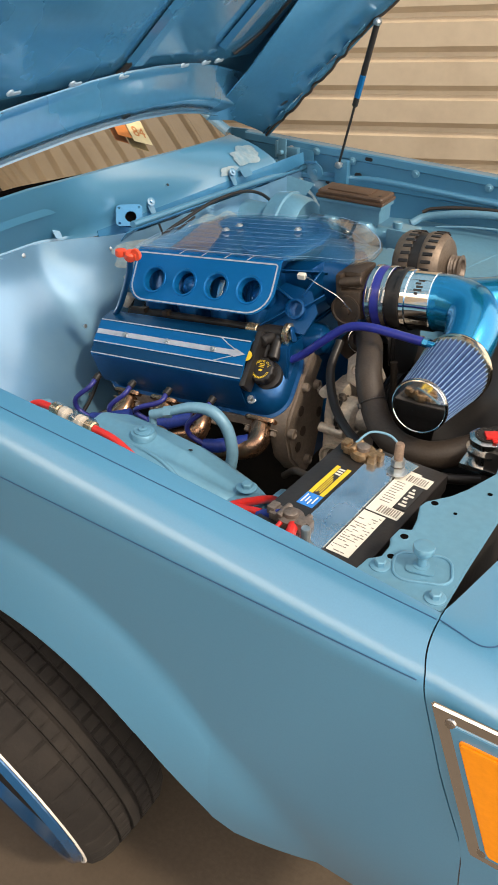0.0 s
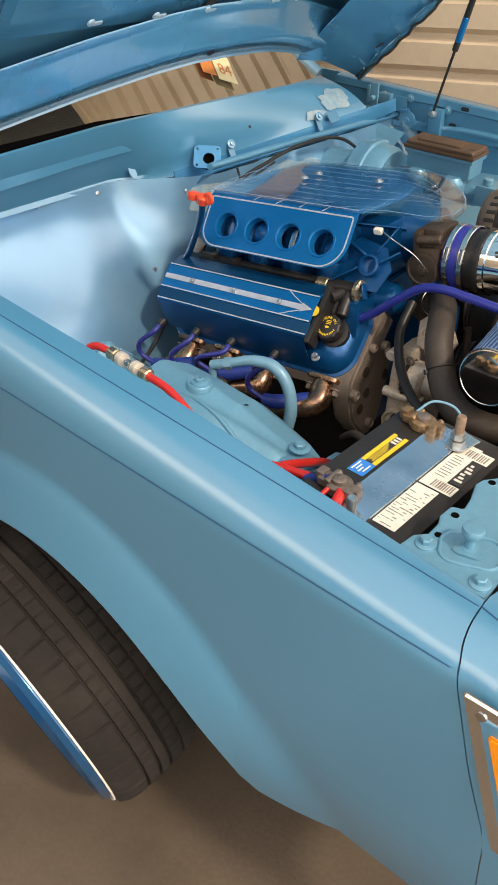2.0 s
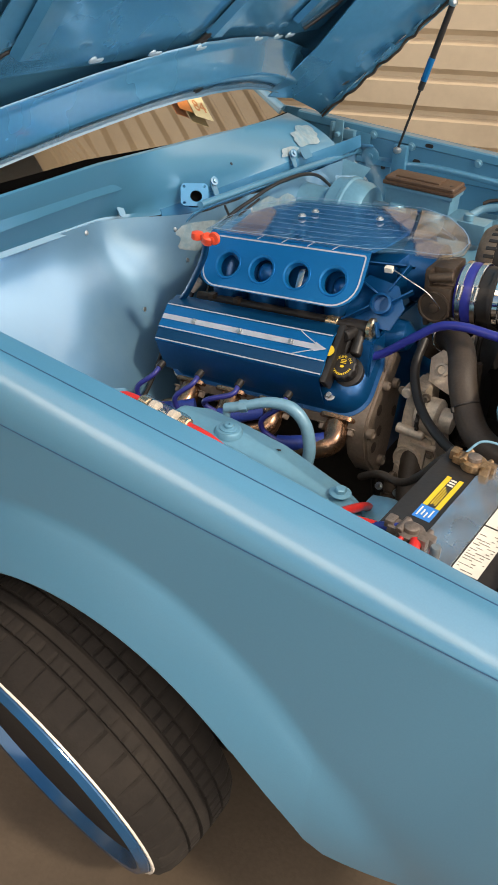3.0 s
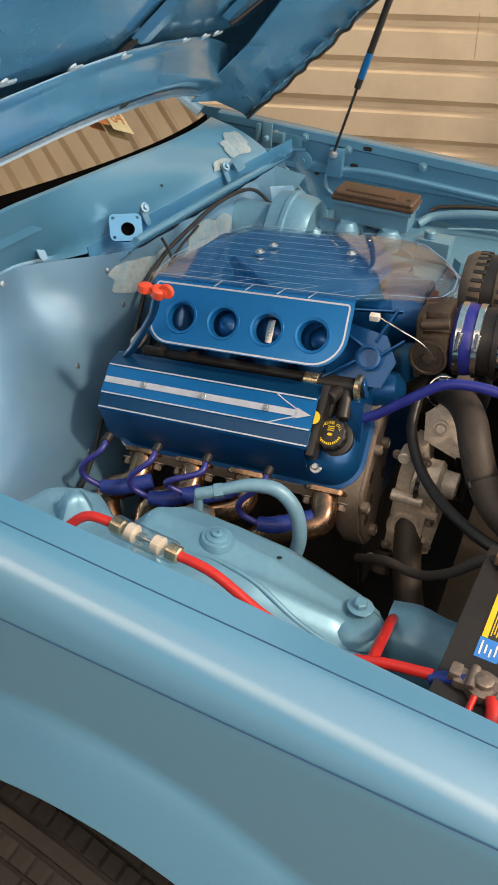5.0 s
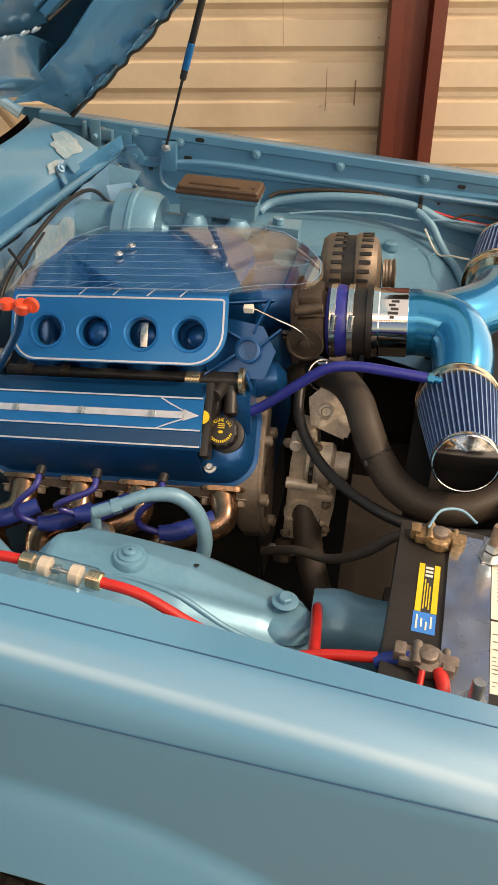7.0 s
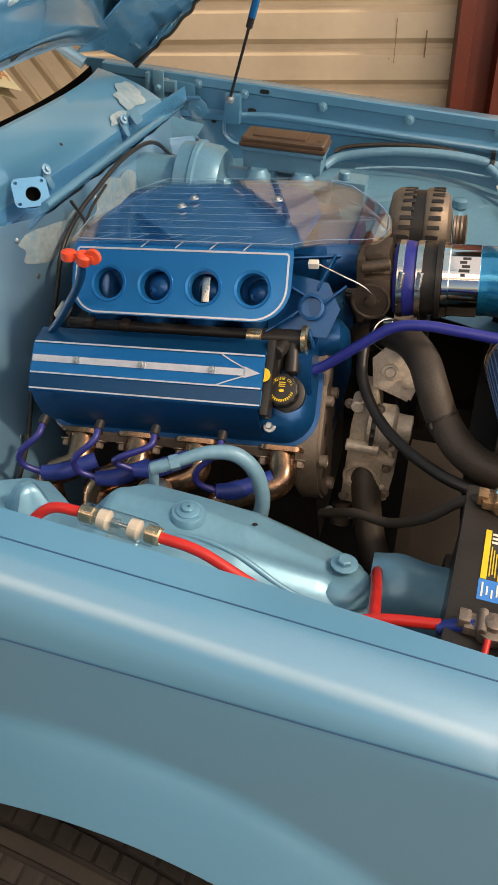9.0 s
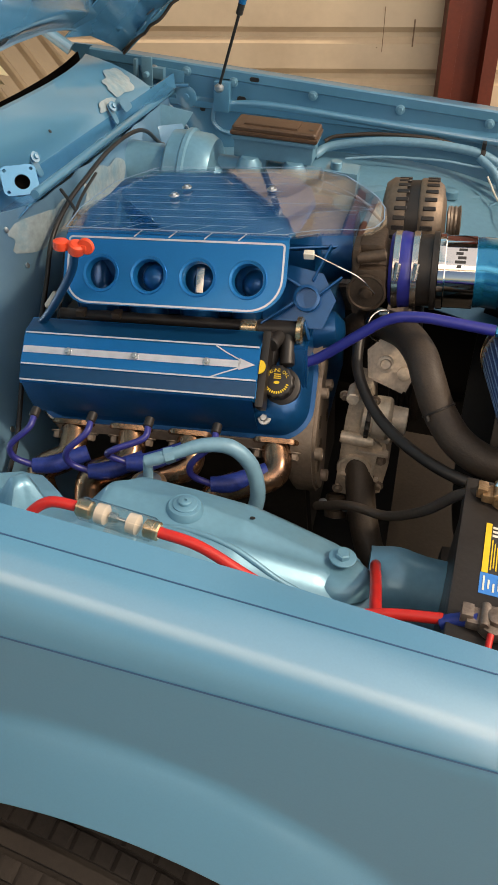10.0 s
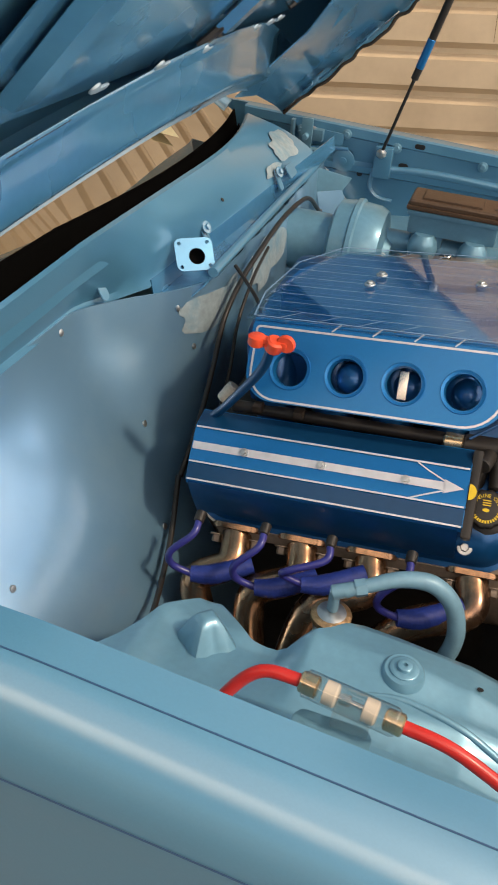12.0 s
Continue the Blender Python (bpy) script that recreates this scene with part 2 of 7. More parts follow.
def single(name, bm, mat, label, category, at=None, group="", kind="", smooth=True):
    """A thing that is one mesh."""
    bmesh.ops.recalc_face_normals(bm, faces=bm.faces)
    lo = Vector((min(v.co.x for v in bm.verts), min(v.co.y for v in bm.verts), min(v.co.z for v in bm.verts)))
    at = Vector(at) if at else lo
    for v in bm.verts:
        v.co -= at
    me = bpy.data.meshes.new(name)
    bm.to_mesh(me)
    bm.free()
    me.materials.append(mat)
    for p in me.polygons:
        p.use_smooth = smooth
    if smooth:
        me.set_sharp_from_angle(angle=radians(38))
    ob = new(name, me)
    ob.location = at
    ROOTS[ob.name] = at
    return tagged(ob, label, category, group, kind)


def joined(*bms):
    out = bmesh.new()
    for b in bms:
        off = len(out.verts)
        vs = [out.verts.new(v.co) for v in b.verts]
        for f in b.faces:
            try:
                out.faces.new([vs[v.index] for v in f.verts])
            except ValueError:
                pass
        b.free()
    return out


def indexed(b):
    b.verts.index_update()
    return b


def moved(bm, m):
    bmesh.ops.transform(bm, matrix=m, verts=bm.verts)
    return bm


def box(lo, hi, bevel=0.003, seg=2):
    bm = bmesh.new()
    bmesh.ops.create_cube(bm, size=1)
    for v in bm.verts:
        v.co = Vector([(a + b) / 2 + c * (b - a) for a, b, c in zip(lo, hi, v.co)])
    if bevel:
        bmesh.ops.bevel(bm, geom=list(bm.edges), offset=bevel, segments=seg, affect="EDGES", profile=0.7)
    return indexed(bm)


def frame_of(axis):
    axis = Vector(axis).normalized()
    side = axis.cross(Vector((0, 0, 1)) if abs(axis.z) < 0.9 else Vector((1, 0, 0))).normalized()
    return axis, side, axis.cross(side)


def lathe(base, axis, profile, seg=28, cap=True, lobes=0, lobe=0.0):
    """Turns (radius, height) pairs round an axis; lobes make a knurled or hexagonal rim."""
    a, s, t = frame_of(axis)
    bm = bmesh.new()
    rings = []
    for r, h in profile:
        ring = []
        for k in range(seg):
            g = 2 * math.pi * k / seg
            rr = r * (1 + (lobe * math.cos(lobes * g) if lobes else 0))
            ring.append(bm.verts.new(Vector(base) + a * h + s * (rr * math.cos(g)) + t * (rr * math.sin(g))))
        rings.append(ring)
    for p, q in zip(rings, rings[1:]):
        for k in range(seg):
            bm.faces.new((p[k], p[(k + 1) % seg], q[(k + 1) % seg], q[k]))
    if cap:
        for ring in (rings[0], rings[-1]):
            bm.faces.new(ring)
    return indexed(bm)


def rod(p, q, r, seg=16, bevel=0.0):
    d = Vector(q) - Vector(p)
    n = d.length
    b = bevel or min(r * 0.18, n * 0.1)
    return lathe(p, d, [(r - b, 0), (r, b), (r, n - b), (r - b, n)], seg)


def smooth_path(pts, sub=8):
    pts = [Vector(p) for p in pts]
    ext = [pts[0] * 2 - pts[1]] + pts + [pts[-1] * 2 - pts[-2]]
    out = []
    for i in range(1, len(ext) - 2):
        a, b, c, d = ext[i - 1:i + 3]
        for k in range(sub):
            t = k / sub
            out.append(0.5 * ((2 * b) + (c - a) * t + (2 * a - 5 * b + 4 * c - d) * t * t + (3 * b - a - 3 * c + d) * t ** 3))
    out.append(ext[-2])
    return out


def tube(pts, r, seg=12, sub=8, ridges=0.0, pitch=2, hollow=False):
    """A hose through the points; r is a radius or one radius a point."""
    path = smooth_path(pts, sub)
    n = len(path)
    radii = [r] * n if not isinstance(r, (list, tuple)) else [np.interp(i / (n - 1) * (len(r) - 1), range(len(r)), r) for i in range(n)]
    bm = bmesh.new()
    up = None
    rings = []
    for i, p in enumerate(path):
        d = (path[min(i + 1, n - 1)] - path[max(i - 1, 0)]).normalized()
        if up is None:
            up = frame_of(d)[1]
        up = (up - d * up.dot(d)).normalized()
        side = d.cross(up)
        rr = radii[i] * (1 + (ridges if i % pitch == 0 else 0))
        rings.append([bm.verts.new(p + up * (rr * math.cos(2 * math.pi * k / seg)) + side * (rr * math.sin(2 * math.pi * k / seg))) for k in range(seg)])
    for p, q in zip(rings, rings[1:]):
        for k in range(seg):
            bm.faces.new((p[k], p[(k + 1) % seg], q[(k + 1) % seg], q[k]))
    bm.faces.new(rings[0])
    bm.faces.new(rings[-1])
    return indexed(bm)


def plate(outline, origin, ex, ey, thick, bevel=0.0015, holes=()):
    """A flat plate: a 2D outline laid at origin along ex and ey, thick along their cross product, with round holes (x, y, r) through it."""
    ex, ey = Vector(ex).normalized(), Vector(ey).normalized()
    n = ex.cross(ey)
    o = Vector(origin)
    bm = bmesh.new()
    if not holes:
        f = bm.faces.new([bm.verts.new(o + ex * a + ey * b) for a, b in outline])
        got = bmesh.ops.extrude_face_region(bm, geom=[f])
        for v in got["geom"]:
            if isinstance(v, bmesh.types.BMVert):
                v.co += n * thick
        if bevel:
            bmesh.ops.recalc_face_normals(bm, faces=bm.faces)
            edges = [e for e in bm.edges if len(e.link_faces) == 2 and e.calc_face_angle(0) > 1.2]
            bmesh.ops.bevel(bm, geom=edges, offset=bevel, segments=2, affect="EDGES")
        return indexed(bm)
    loops = [[Vector((a, b, 0)) for a, b in outline]]
    for hx, hy, hr in holes:
        loops.append([Vector((hx + hr * math.cos(2 * math.pi * k / 28), hy + hr * math.sin(2 * math.pi * k / 28), 0)) for k in range(28)])
    edges = []
    for lp in loops:
        vs = [bm.verts.new(p) for p in lp]
        edges += [bm.edges.new((vs[i], vs[(i + 1) % len(vs)])) for i in range(len(vs))]
    bmesh.ops.triangle_fill(bm, use_beauty=True, edges=edges)
    got = bmesh.ops.extrude_face_region(bm, geom=list(bm.faces))
    for v in got["geom"]:
        if isinstance(v, bmesh.types.BMVert):
            v.co.z += thick
    for v in bm.verts:
        v.co = o + ex * v.co.x + ey * v.co.y + n * v.co.z
    return indexed(bm)


def rounded(w, h, r, n=6, x=0.0, y=0.0):
    """The outline of a rounded rectangle about (x, y)."""
    rs = r if isinstance(r, (list, tuple)) else (r, r, r, r)
    out = []
    for (cx, cy, g), q in zip(((1, 1, 0), (-1, 1, 90), (-1, -1, 180), (1, -1, 270)), rs):
        q = max(q, 1e-4)
        for k in range(n + 1):
            a = radians(g + 90 * k / n)
            out.append((x + cx * (w / 2 - q) + q * math.cos(a), y + cy * (h / 2 - q) + q * math.sin(a)))
    return out


def sheet(f, us, vs, thick=0.0, flip=False):
    """A bent sheet: f(u, v) gives its places; thick closes it to a shell."""
    bm = bmesh.new()
    grid = [[bm.verts.new(f(u, v)) for v in vs] for u in us]
    for i in range(len(us) - 1):
        for j in range(len(vs) - 1):
            q = (grid[i][j], grid[i + 1][j], grid[i + 1][j + 1], grid[i][j + 1])
            if len({tuple(round(c, 6) for c in v.co) for v in q}) > 2:
                bm.faces.new(q)
    bmesh.ops.remove_doubles(bm, verts=bm.verts, dist=1e-5)
    if thick:
        bmesh.ops.recalc_face_normals(bm, faces=bm.faces)
        bmesh.ops.solidify(bm, geom=list(bm.faces), thickness=-thick if flip else thick)
    return indexed(bm)


def hexbolt(at, axis, r=0.007, h=0.007, washer=1.7):
    a = Vector(axis).normalized()
    w = lathe(at, a, [(r * washer, 0), (r * washer, 0.0018), (r * washer * 0.92, 0.0026)], 18)
    b = lathe(Vector(at) + a * 0.0024, a, [(r, 0), (r, h * 0.8), (r * 0.82, h)], 6)
    return joined(w, b)


def strip(pts, width, normal, lift=0.0006, thick=0.0006):
    """A thin painted line that follows the points on a surface."""
    n = Vector(normal).normalized()
    pts = [Vector(p) + n * lift for p in pts]
    bm = bmesh.new()
    rows = []
    for i, p in enumerate(pts):
        d = (pts[min(i + 1, len(pts) - 1)] - pts[max(i - 1, 0)]).normalized()
        s = d.cross(n).normalized() * (width / 2)
        rows.append((bm.verts.new(p - s), bm.verts.new(p + s), bm.verts.new(p + s + n * thick), bm.verts.new(p - s + n * thick)))
    for a, b in zip(rows, rows[1:]):
        for k in range(4):
            bm.faces.new((a[k], a[(k + 1) % 4], b[(k + 1) % 4], b[k]))
    bm.faces.new(rows[0])
    bm.faces.new(rows[-1])
    return indexed(bm)


def words(text, size, m, thick=0.0004):
    """Letters of the built-in font as a mesh, at the pose m, centred."""
    cu = bpy.data.curves.new("letters", "FONT")
    cu.body, cu.size, cu.extrude, cu.align_x, cu.align_y = text, size, thick, "CENTER", "CENTER"
    cu.resolution_u = 3
    ob = bpy.data.objects.new("letters", cu)
    scene.collection.objects.link(ob)
    me = bpy.data.meshes.new_from_object(ob.evaluated_get(bpy.context.evaluated_depsgraph_get()))
    bm = bmesh.new()
    bm.from_mesh(me)
    bpy.data.objects.remove(ob)
    bpy.data.curves.remove(cu)
    bpy.data.meshes.remove(me)
    return indexed(moved(bm, m))


def axes(origin, ex, ey):
    """A pose whose x and y run along ex and ey."""
    ex = Vector(ex).normalized()
    n = ex.cross(Vector(ey)).normalized()
    ey = n.cross(ex)
    m = Matrix((ex, ey, n)).transposed().to_4x4()
    m.translation = origin
    return m

# ---- building: floor, walls, roof ----
GROUND = 0.105
SHED = pose(-0.505, 3.9, 0, 0, -3.4, 9.6)          # x along the far wall, y out through it


def shed_box(name, lo, hi, mat, label, category):
    bm = moved(box(lo, hi, 0.004, 1), SHED)
    return single(name, bm, mat, label, category, kind="structure", smooth=False)


ground = sheet(lambda u, v: Vector((u, v, GROUND - 0.012)), np.linspace(-300, 300, 13), np.linspace(-300, 300, 13))
single("ground", ground, GROUNDOUT, "pale dusty gravel yard round the shed", "ground", (0, 0, GROUND - 0.012), kind="structure")
slab = box((-9.0, -6.6, -0.05), (1.1, 0.3, GROUND), 0.01, 1)
single("floor", moved(slab, pose(-0.6, 3.9, 0, 0, 0, 9.6)), CONCRETE, "stained tan concrete shop floor with damp patches", "floor", kind="structure")

GROOVE, PITCH, GROOVE_Z = 0.062, 0.157, 0.087


def ribbed(x0, x1, z0, z1, step, start, depth=0.034):
    """A sheet with flat pans and grooves that recess away from the room; runs along x, z up the wall."""
    prof = [(0.0, z0)]
    z = start
    while z < z1 - step:
        if z > z0:
            prof += [(0.0, z), (depth, z + 0.018), (depth, z + GROOVE - 0.026), (0.0, z + GROOVE)]
        z += step
    prof.append((0.0, z1))
    bm = sheet(lambda i, x: Vector((x, prof[int(i)][0], prof[int(i)][1])), range(len(prof)), (x0, x1), 0.003)
    return bm


wall_far = single("wall_far", moved(ribbed(-9.0, 0.66, -0.1, 4.1, PITCH, GROOVE_Z), SHED), WALLP,
                  "tan corrugated steel wall sheet with horizontal grooves and stains", "wall", kind="structure", smooth=False)
shed_box("wall_rear", (-9.1, -6.6, 0), (-9.0, 0.02, 4.1), WALLP, "tan steel end wall of the shed", "wall")
shed_box("wall_near", (-9.0, -6.7, 0), (-3.0, -6.6, 4.1), WALLP, "tan steel side wall of the shed", "wall")
shed_box("wall_near_header", (-3.0, -6.7, 3.75), (0.85, -6.6, 4.1), WALLP, "tan steel header over the side roller door", "wall")
shed_box("ceiling", (-9.1, -6.7, 4.1), (0.95, -6.55, 4.16), WALLP, "tan steel roof sheet of the shed", "ceiling")
shed_box("ceiling", (-9.1, -1.25, 4.1), (0.95, 0.3, 4.16), ROOFDARK, "dark lined roof strip of the shed", "ceiling")
shed_box("ceiling", (-9.1, -5.75, 4.1), (-7.45, -1.25, 4.16), WALLP, "tan steel roof sheet of the shed", "ceiling")
shed_box("ceiling", (0.75, -5.75, 4.1), (0.95, -1.25, 4.16), WALLP, "tan steel roof sheet of the shed", "ceiling")


def column(x, w=0.215):
    """A red-oxide channel column in front of the wall sheet."""
    out = [(-w / 2, 0), (-w / 2, -0.11), (-w / 2 + 0.052, -0.11), (-w / 2 + 0.058, -0.075), (-0.012, -0.075), (-0.008, -0.04),
           (w / 2 - 0.062, -0.04), (w / 2 - 0.054, -0.11), (w / 2, -0.11), (w / 2, 0)]
    return moved(plate(out, (x, -0.004, 0), (1, 0, 0), (0, 1, 0), 4.09, 0), SHED)


for cx in (0.0, -4.6):
    single("steel_column", column(cx), REDIRON, "red-oxide painted steel channel column against the wall", "column", group="columns along the wall", smooth=False)

# ---- the car ----
car = thing("car", (-2.6, CAR_MID, GROUND), "light blue metallic sedan with its hood propped open", "car")
ARCH_X, ARCH_Z, ARCH_A, ARCH_B = -0.93, 0.455, 0.455, 0.42
FLARE = 1.26


def z_top(x):
    return 1.095 - 0.10 * x if x > -1.2 else 1.215 - 0.03 * (x + 1.2)


def z_line(x):
    return 1.078 - 0.041 * x


def y_side(x, z):
    """The fender's side: nearly upright, tucked under below, drawn out into a flare round the wheel arch."""
    y = 0.656 - 0.02 * x - 0.006 * math.sin(max(0, min(1, (1.08 - z) / 0.5)) * math.pi)
    if z < 0.8:
        y += 0.035 * ((0.8 - z) / 0.25) ** 2
    r = math.hypot((x - ARCH_X) / ARCH_A, (z - ARCH_Z) / ARCH_B)
    if r < FLARE:
        y -= 0.044 * min(1, (FLARE - r) / (FLARE - 1)) ** 0.85
    return y


def z_low(x):
    d = (x - ARCH_X) / ARCH_A
    z = ARCH_Z + ARCH_B * math.sqrt(1 - d * d) if abs(d) < 1 else ARCH_Z - (abs(d) - 1) * 0.8
    sill = 0.538 - 0.11 * max(0.0, x + 0.5)
    soft = max(0.0, 0.20 - abs(z - sill)) / 0.20
    return max(z, sill) + soft * soft * 0.20 / 4


XS = sorted(set([round(v, 4) for v in np.linspace(-1.62, -0.1895, 60)] + [round(v, 4) for v in np.linspace(-0.54, -0.48, 36)] + [round(v, 4) for v in np.linspace(-1.38, -1.32, 36)]))


def front_lean(z):
    """How far the fender's front edge runs forward at that height."""
    return float(np.interp(z, (0.56, 0.836, 0.945, 1.05, 1.095, 1.115), (0.122, 0.103, 0.060, 0.027, 0.013, 0.0)))


def z_turn(x):
    return z_line(x) - 0.030


ROUND = 2.5


def inner_edge(x):
    """Where the fender's top ends at the engine bay."""
    return float(np.interp(x, (-0.75, -0.40, -0.19), (0.788, 0.775, 0.763)))


def crown_y(x, z):
    """The fender's rounded shoulder between the flat top and the side."""
    ys = y_side(x, z_turn(x))
    c = max(0.0, min(1.0, (z - z_turn(x)) / (z_top(x) - z_turn(x))))
    return 0.748 - (0.748 - ys) * max(0.0, 1 - c ** ROUND) ** (1 / ROUND)


def shoulder(x, k):
    """Points 0 to 20 from the top's edge round to the side."""
    g = radians(90) * k / 20
    zb, ys = z_turn(x), y_side(x, z_turn(x))
    return 0.748 - (0.748 - ys) * math.sin(g) ** (2 / ROUND), zb + (z_top(x) - zb) * max(0.0, math.cos(g)) ** (2 / ROUND)


def fender_shell():
    def f(x, k):
        zt = z_top(x)
        yi, grow = inner_edge(x), max(0, (x + 0.48) / 0.29)
        top = [(yi, zt - 0.045), (yi - 0.001, zt - 0.008), (yi - 0.005, zt - 0.001), (min(0.765, yi - 0.01), zt)]
        if k < 4:
            y, z = top[k]
            return Vector((x, y, z))
        if k < 25:
            y, z = shoulder(x, k - 4)
            return Vector((x + front_lean(z) * grow, y, z))
        zb = z_turn(x)
        z = zb + (z_low(x) - zb) * (k - 24) / 22
        return Vector((x + front_lean(z) * grow, y_side(x, z), z))
    return sheet(f, XS, range(47), 0.004)


fender = part("front_fender", fender_shell(), PAINT, car, "light blue front fender with a flared wheel arch")
def arch_lip_f(g, k):
    x, z = ARCH_X + ARCH_A * math.cos(g) * 0.999, ARCH_Z + ARCH_B * math.sin(g) * 0.999
    return Vector((x * (1 - 0.004 * k) + ARCH_X * 0.004 * k, y_side(x, z) + (0.001, 0.022, 0.03)[k], z - 0.001 * k))


arch_in = sheet(arch_lip_f, np.linspace(radians(44), radians(136), 60), range(3), 0.003)
part("arch_lip", arch_in, PAINT, fender)
well = sheet(lambda g, y: Vector((ARCH_X + 0.47 * math.cos(g), y, ARCH_Z + 0.435 * math.sin(g))), np.linspace(radians(22), radians(158), 40), np.linspace(0.69, 1.02, 4), 0.003)
part("wheel_well", well, UNDER, car, "black wheel well liner")
for nm, ys in (("upper_pinstripe", "u"), ("lower_pinstripe", "l")):
    xs = np.linspace(-1.6, -0.191 if ys == "u" else -0.182, 60)
    if ys == "u":
        pts = [Vector((x, 0.743, z_top(x) - 0.0005)) for x in xs]
        part(nm, strip(pts, 0.0015, (0, 0, 1)), LINE, fender, "thin dark blue line")
    else:
        pts = [Vector((x, crown_y(x, z_line(x)) - 0.0003, z_line(x))) for x in xs]
        part(nm, strip(pts, 0.0015, (0, -1, 0.35)), LINE, fender, "thin dark blue line")


# nose: header panel, bezel, lens
def nose_shell():
    def f(x, k):
        t = (x + 0.188) / 0.52
        zt, zl = z_top(x), z_line(x)
        drop = 0.05 * max(0, t) ** 2
        top = [(1.05, zt - 0.02), (0.90, zt - 0.012), (0.79, zt - 0.004), (0.765, zt)] + [shoulder(min(x, -0.1), j) for j in range(21)]
        top = [(y, z + (zt - z_top(min(x, -0.1))) * (j > 3)) for j, (y, z) in enumerate(top)]
        if k < len(top):
            y, z = top[k]
            back = 0.17 * max(0.0, y - 0.765) * max(0.0, 1 - t * 3)
            return Vector((x + back + front_lean(z) * (k > 4) * max(0.0, 1 - t * 3), y, z - drop))
        v = (k - len(top) + 1) / 10
        z = z_turn(x) + (0.56 - z_turn(x)) * v
        return Vector((x + front_lean(z), y_side(-0.2, z), z - drop))
    return sheet(f, np.linspace(-0.1875, 0.33, 26), range(35), 0.004)


nose = part("header_panel", nose_shell(), PAINT, car, "light blue front header panel")
STRIPE_PATH = smooth_path([Vector((x, y, z_top(x) - 0.05 * ((x + 0.188) / 0.52) ** 2 - 0.16 * max(0.0, y - 0.765) + 0.0006)) for x, y in ((-0.187, 0.744), (-0.161, 0.739), (-0.140, 0.735), (-0.126, 0.737), (-0.113, 0.749), (-0.106, 0.775))], 6)
part("header_pinstripe", strip(STRIPE_PATH, 0.0015, (0, 0, 1)), LINE, nose, "thin dark blue line")
HE1, HE2 = Vector((0.36, -0.03, 0.03)).normalized(), Vector((0.37, -0.09, -0.905)).normalized()
LAMP_O = Vector((-0.155, 0.646, 1.090))
bez = plate([(0, 0), (0.44, 0), (0.44, 0.222), (0.0, 0.222)], LAMP_O, HE1, HE2, -0.008, 0.003)
lamp = part("corner_lamp", bez, CHROME, nose, "amber corner lamp in a chrome bezel")
inset = plate(rounded(0.41, 0.190, 0.004, 3, 0.225, 0.113), LAMP_O - HE1.cross(HE2) * 0.005, HE1, HE2, -0.0055, 0.001)
part("lamp_inset", inset, PAINT, nose)
lensb = plate(rounded(0.385, 0.166, 0.006, 3, 0.222, 0.116), LAMP_O - HE1.cross(HE2) * 0.006, HE1, HE2, -0.010, 0.003)
part("amber_lens", lensb, AMBER, nose, "orange ribbed plastic lens")
for a, b in ((0.022, 0.018), (0.022, 0.203), (0.42, 0.018)):
    p = LAMP_O + HE1 * a + HE2 * b - HE1.cross(HE2) * 0.008
    part("bezel_screw", lathe(p, -HE1.cross(HE2), [(0.007, 0), (0.0065, 0.002), (0.003, 0.003)], 14), STEEL, nose)
bump = sheet(lambda y, k: Vector([(0.30 + 0.06 * math.cos((y - CAR_MID) / 1.05 * 1.4), y, 0.74), (0.40 + 0.06 * math.cos((y - CAR_MID) / 1.05 * 1.4), y, 0.73), (0.42 + 0.06 * math.cos((y - CAR_MID) / 1.05 * 1.4), y, 0.62), (0.36, y, 0.55)][k]),
             np.linspace(0.66, 2.66, 20), range(4), 0.02)
part("front_bumper", bump, CHROME, car, "chrome front bumper bar")
grille = box((0.24, 0.85, 0.60), (0.27, 2.47, 1.02), 0.01)
part("grille", grille, BLACK, car, "dark grille between the lamps")


# cabin: cowl, windscreen, roof, sides
def ws_x(y):
    """The foot of the curved glass."""
    return -1.535 - (0.112 if y > 1.62 else 0.045) * ((y - 1.62) / 0.9) ** 2


def ws_z(y):
    return 1.283 - 0.088 * max(0.0, y - 1.4) + 0.012 * max(0.0, 1.4 - y)


def cowl_front(y):
    """The cowl's front edge, over the firewall and the trough."""
    if y > 1.58:
        return Vector((-1.465 + 0.096 * (y - 1.58), y, 1.146 + 0.02 * (y - 1.58)))
    return Vector((-1.465 - 0.065 * min(1, (1.58 - y) / 0.15), y, 1.140 + 0.035 * (1.58 - y)))


def cowl_back(y):
    """The cowl's rear edge, which stands before the foot of the glass."""
    far_side = max(0.0, y - 1.72)
    return Vector((-1.450 - 0.235 * far_side ** 2, y, 1.304 - 0.046 * max(0.0, y - 1.35) - 0.062 * far_side ** 1.5))


def cowl_f(y, k):
    a, b = cowl_front(y), cowl_back(y)
    if k == 0:
        return a + Vector((0.004, 0, -0.012))
    if k <= 7:
        t = (k - 1) / 6
        return a.lerp(b, t) + Vector((0.010, 0, 0.006)) * math.sin(t * math.pi)
    return b + Vector([(-0.008, 0, 0.002), (-0.016, 0, -0.005), (-0.022, 0, -0.03), (-0.03, 0, -0.08)][k - 8])


cowl = part("cowl_panel", sheet(cowl_f, np.linspace(0.80, 2.385, 60), range(12), 0.002), PAINT, car, "light blue cowl panel below the windscreen")


def glass_f(y, v):
    return Vector((ws_x(y) - 0.80 * v + 0.05 * v * v, CAR_MID + (y - CAR_MID) * (1 - 0.14 * v), ws_z(y) + 0.50 * v - 0.05 * v * v))


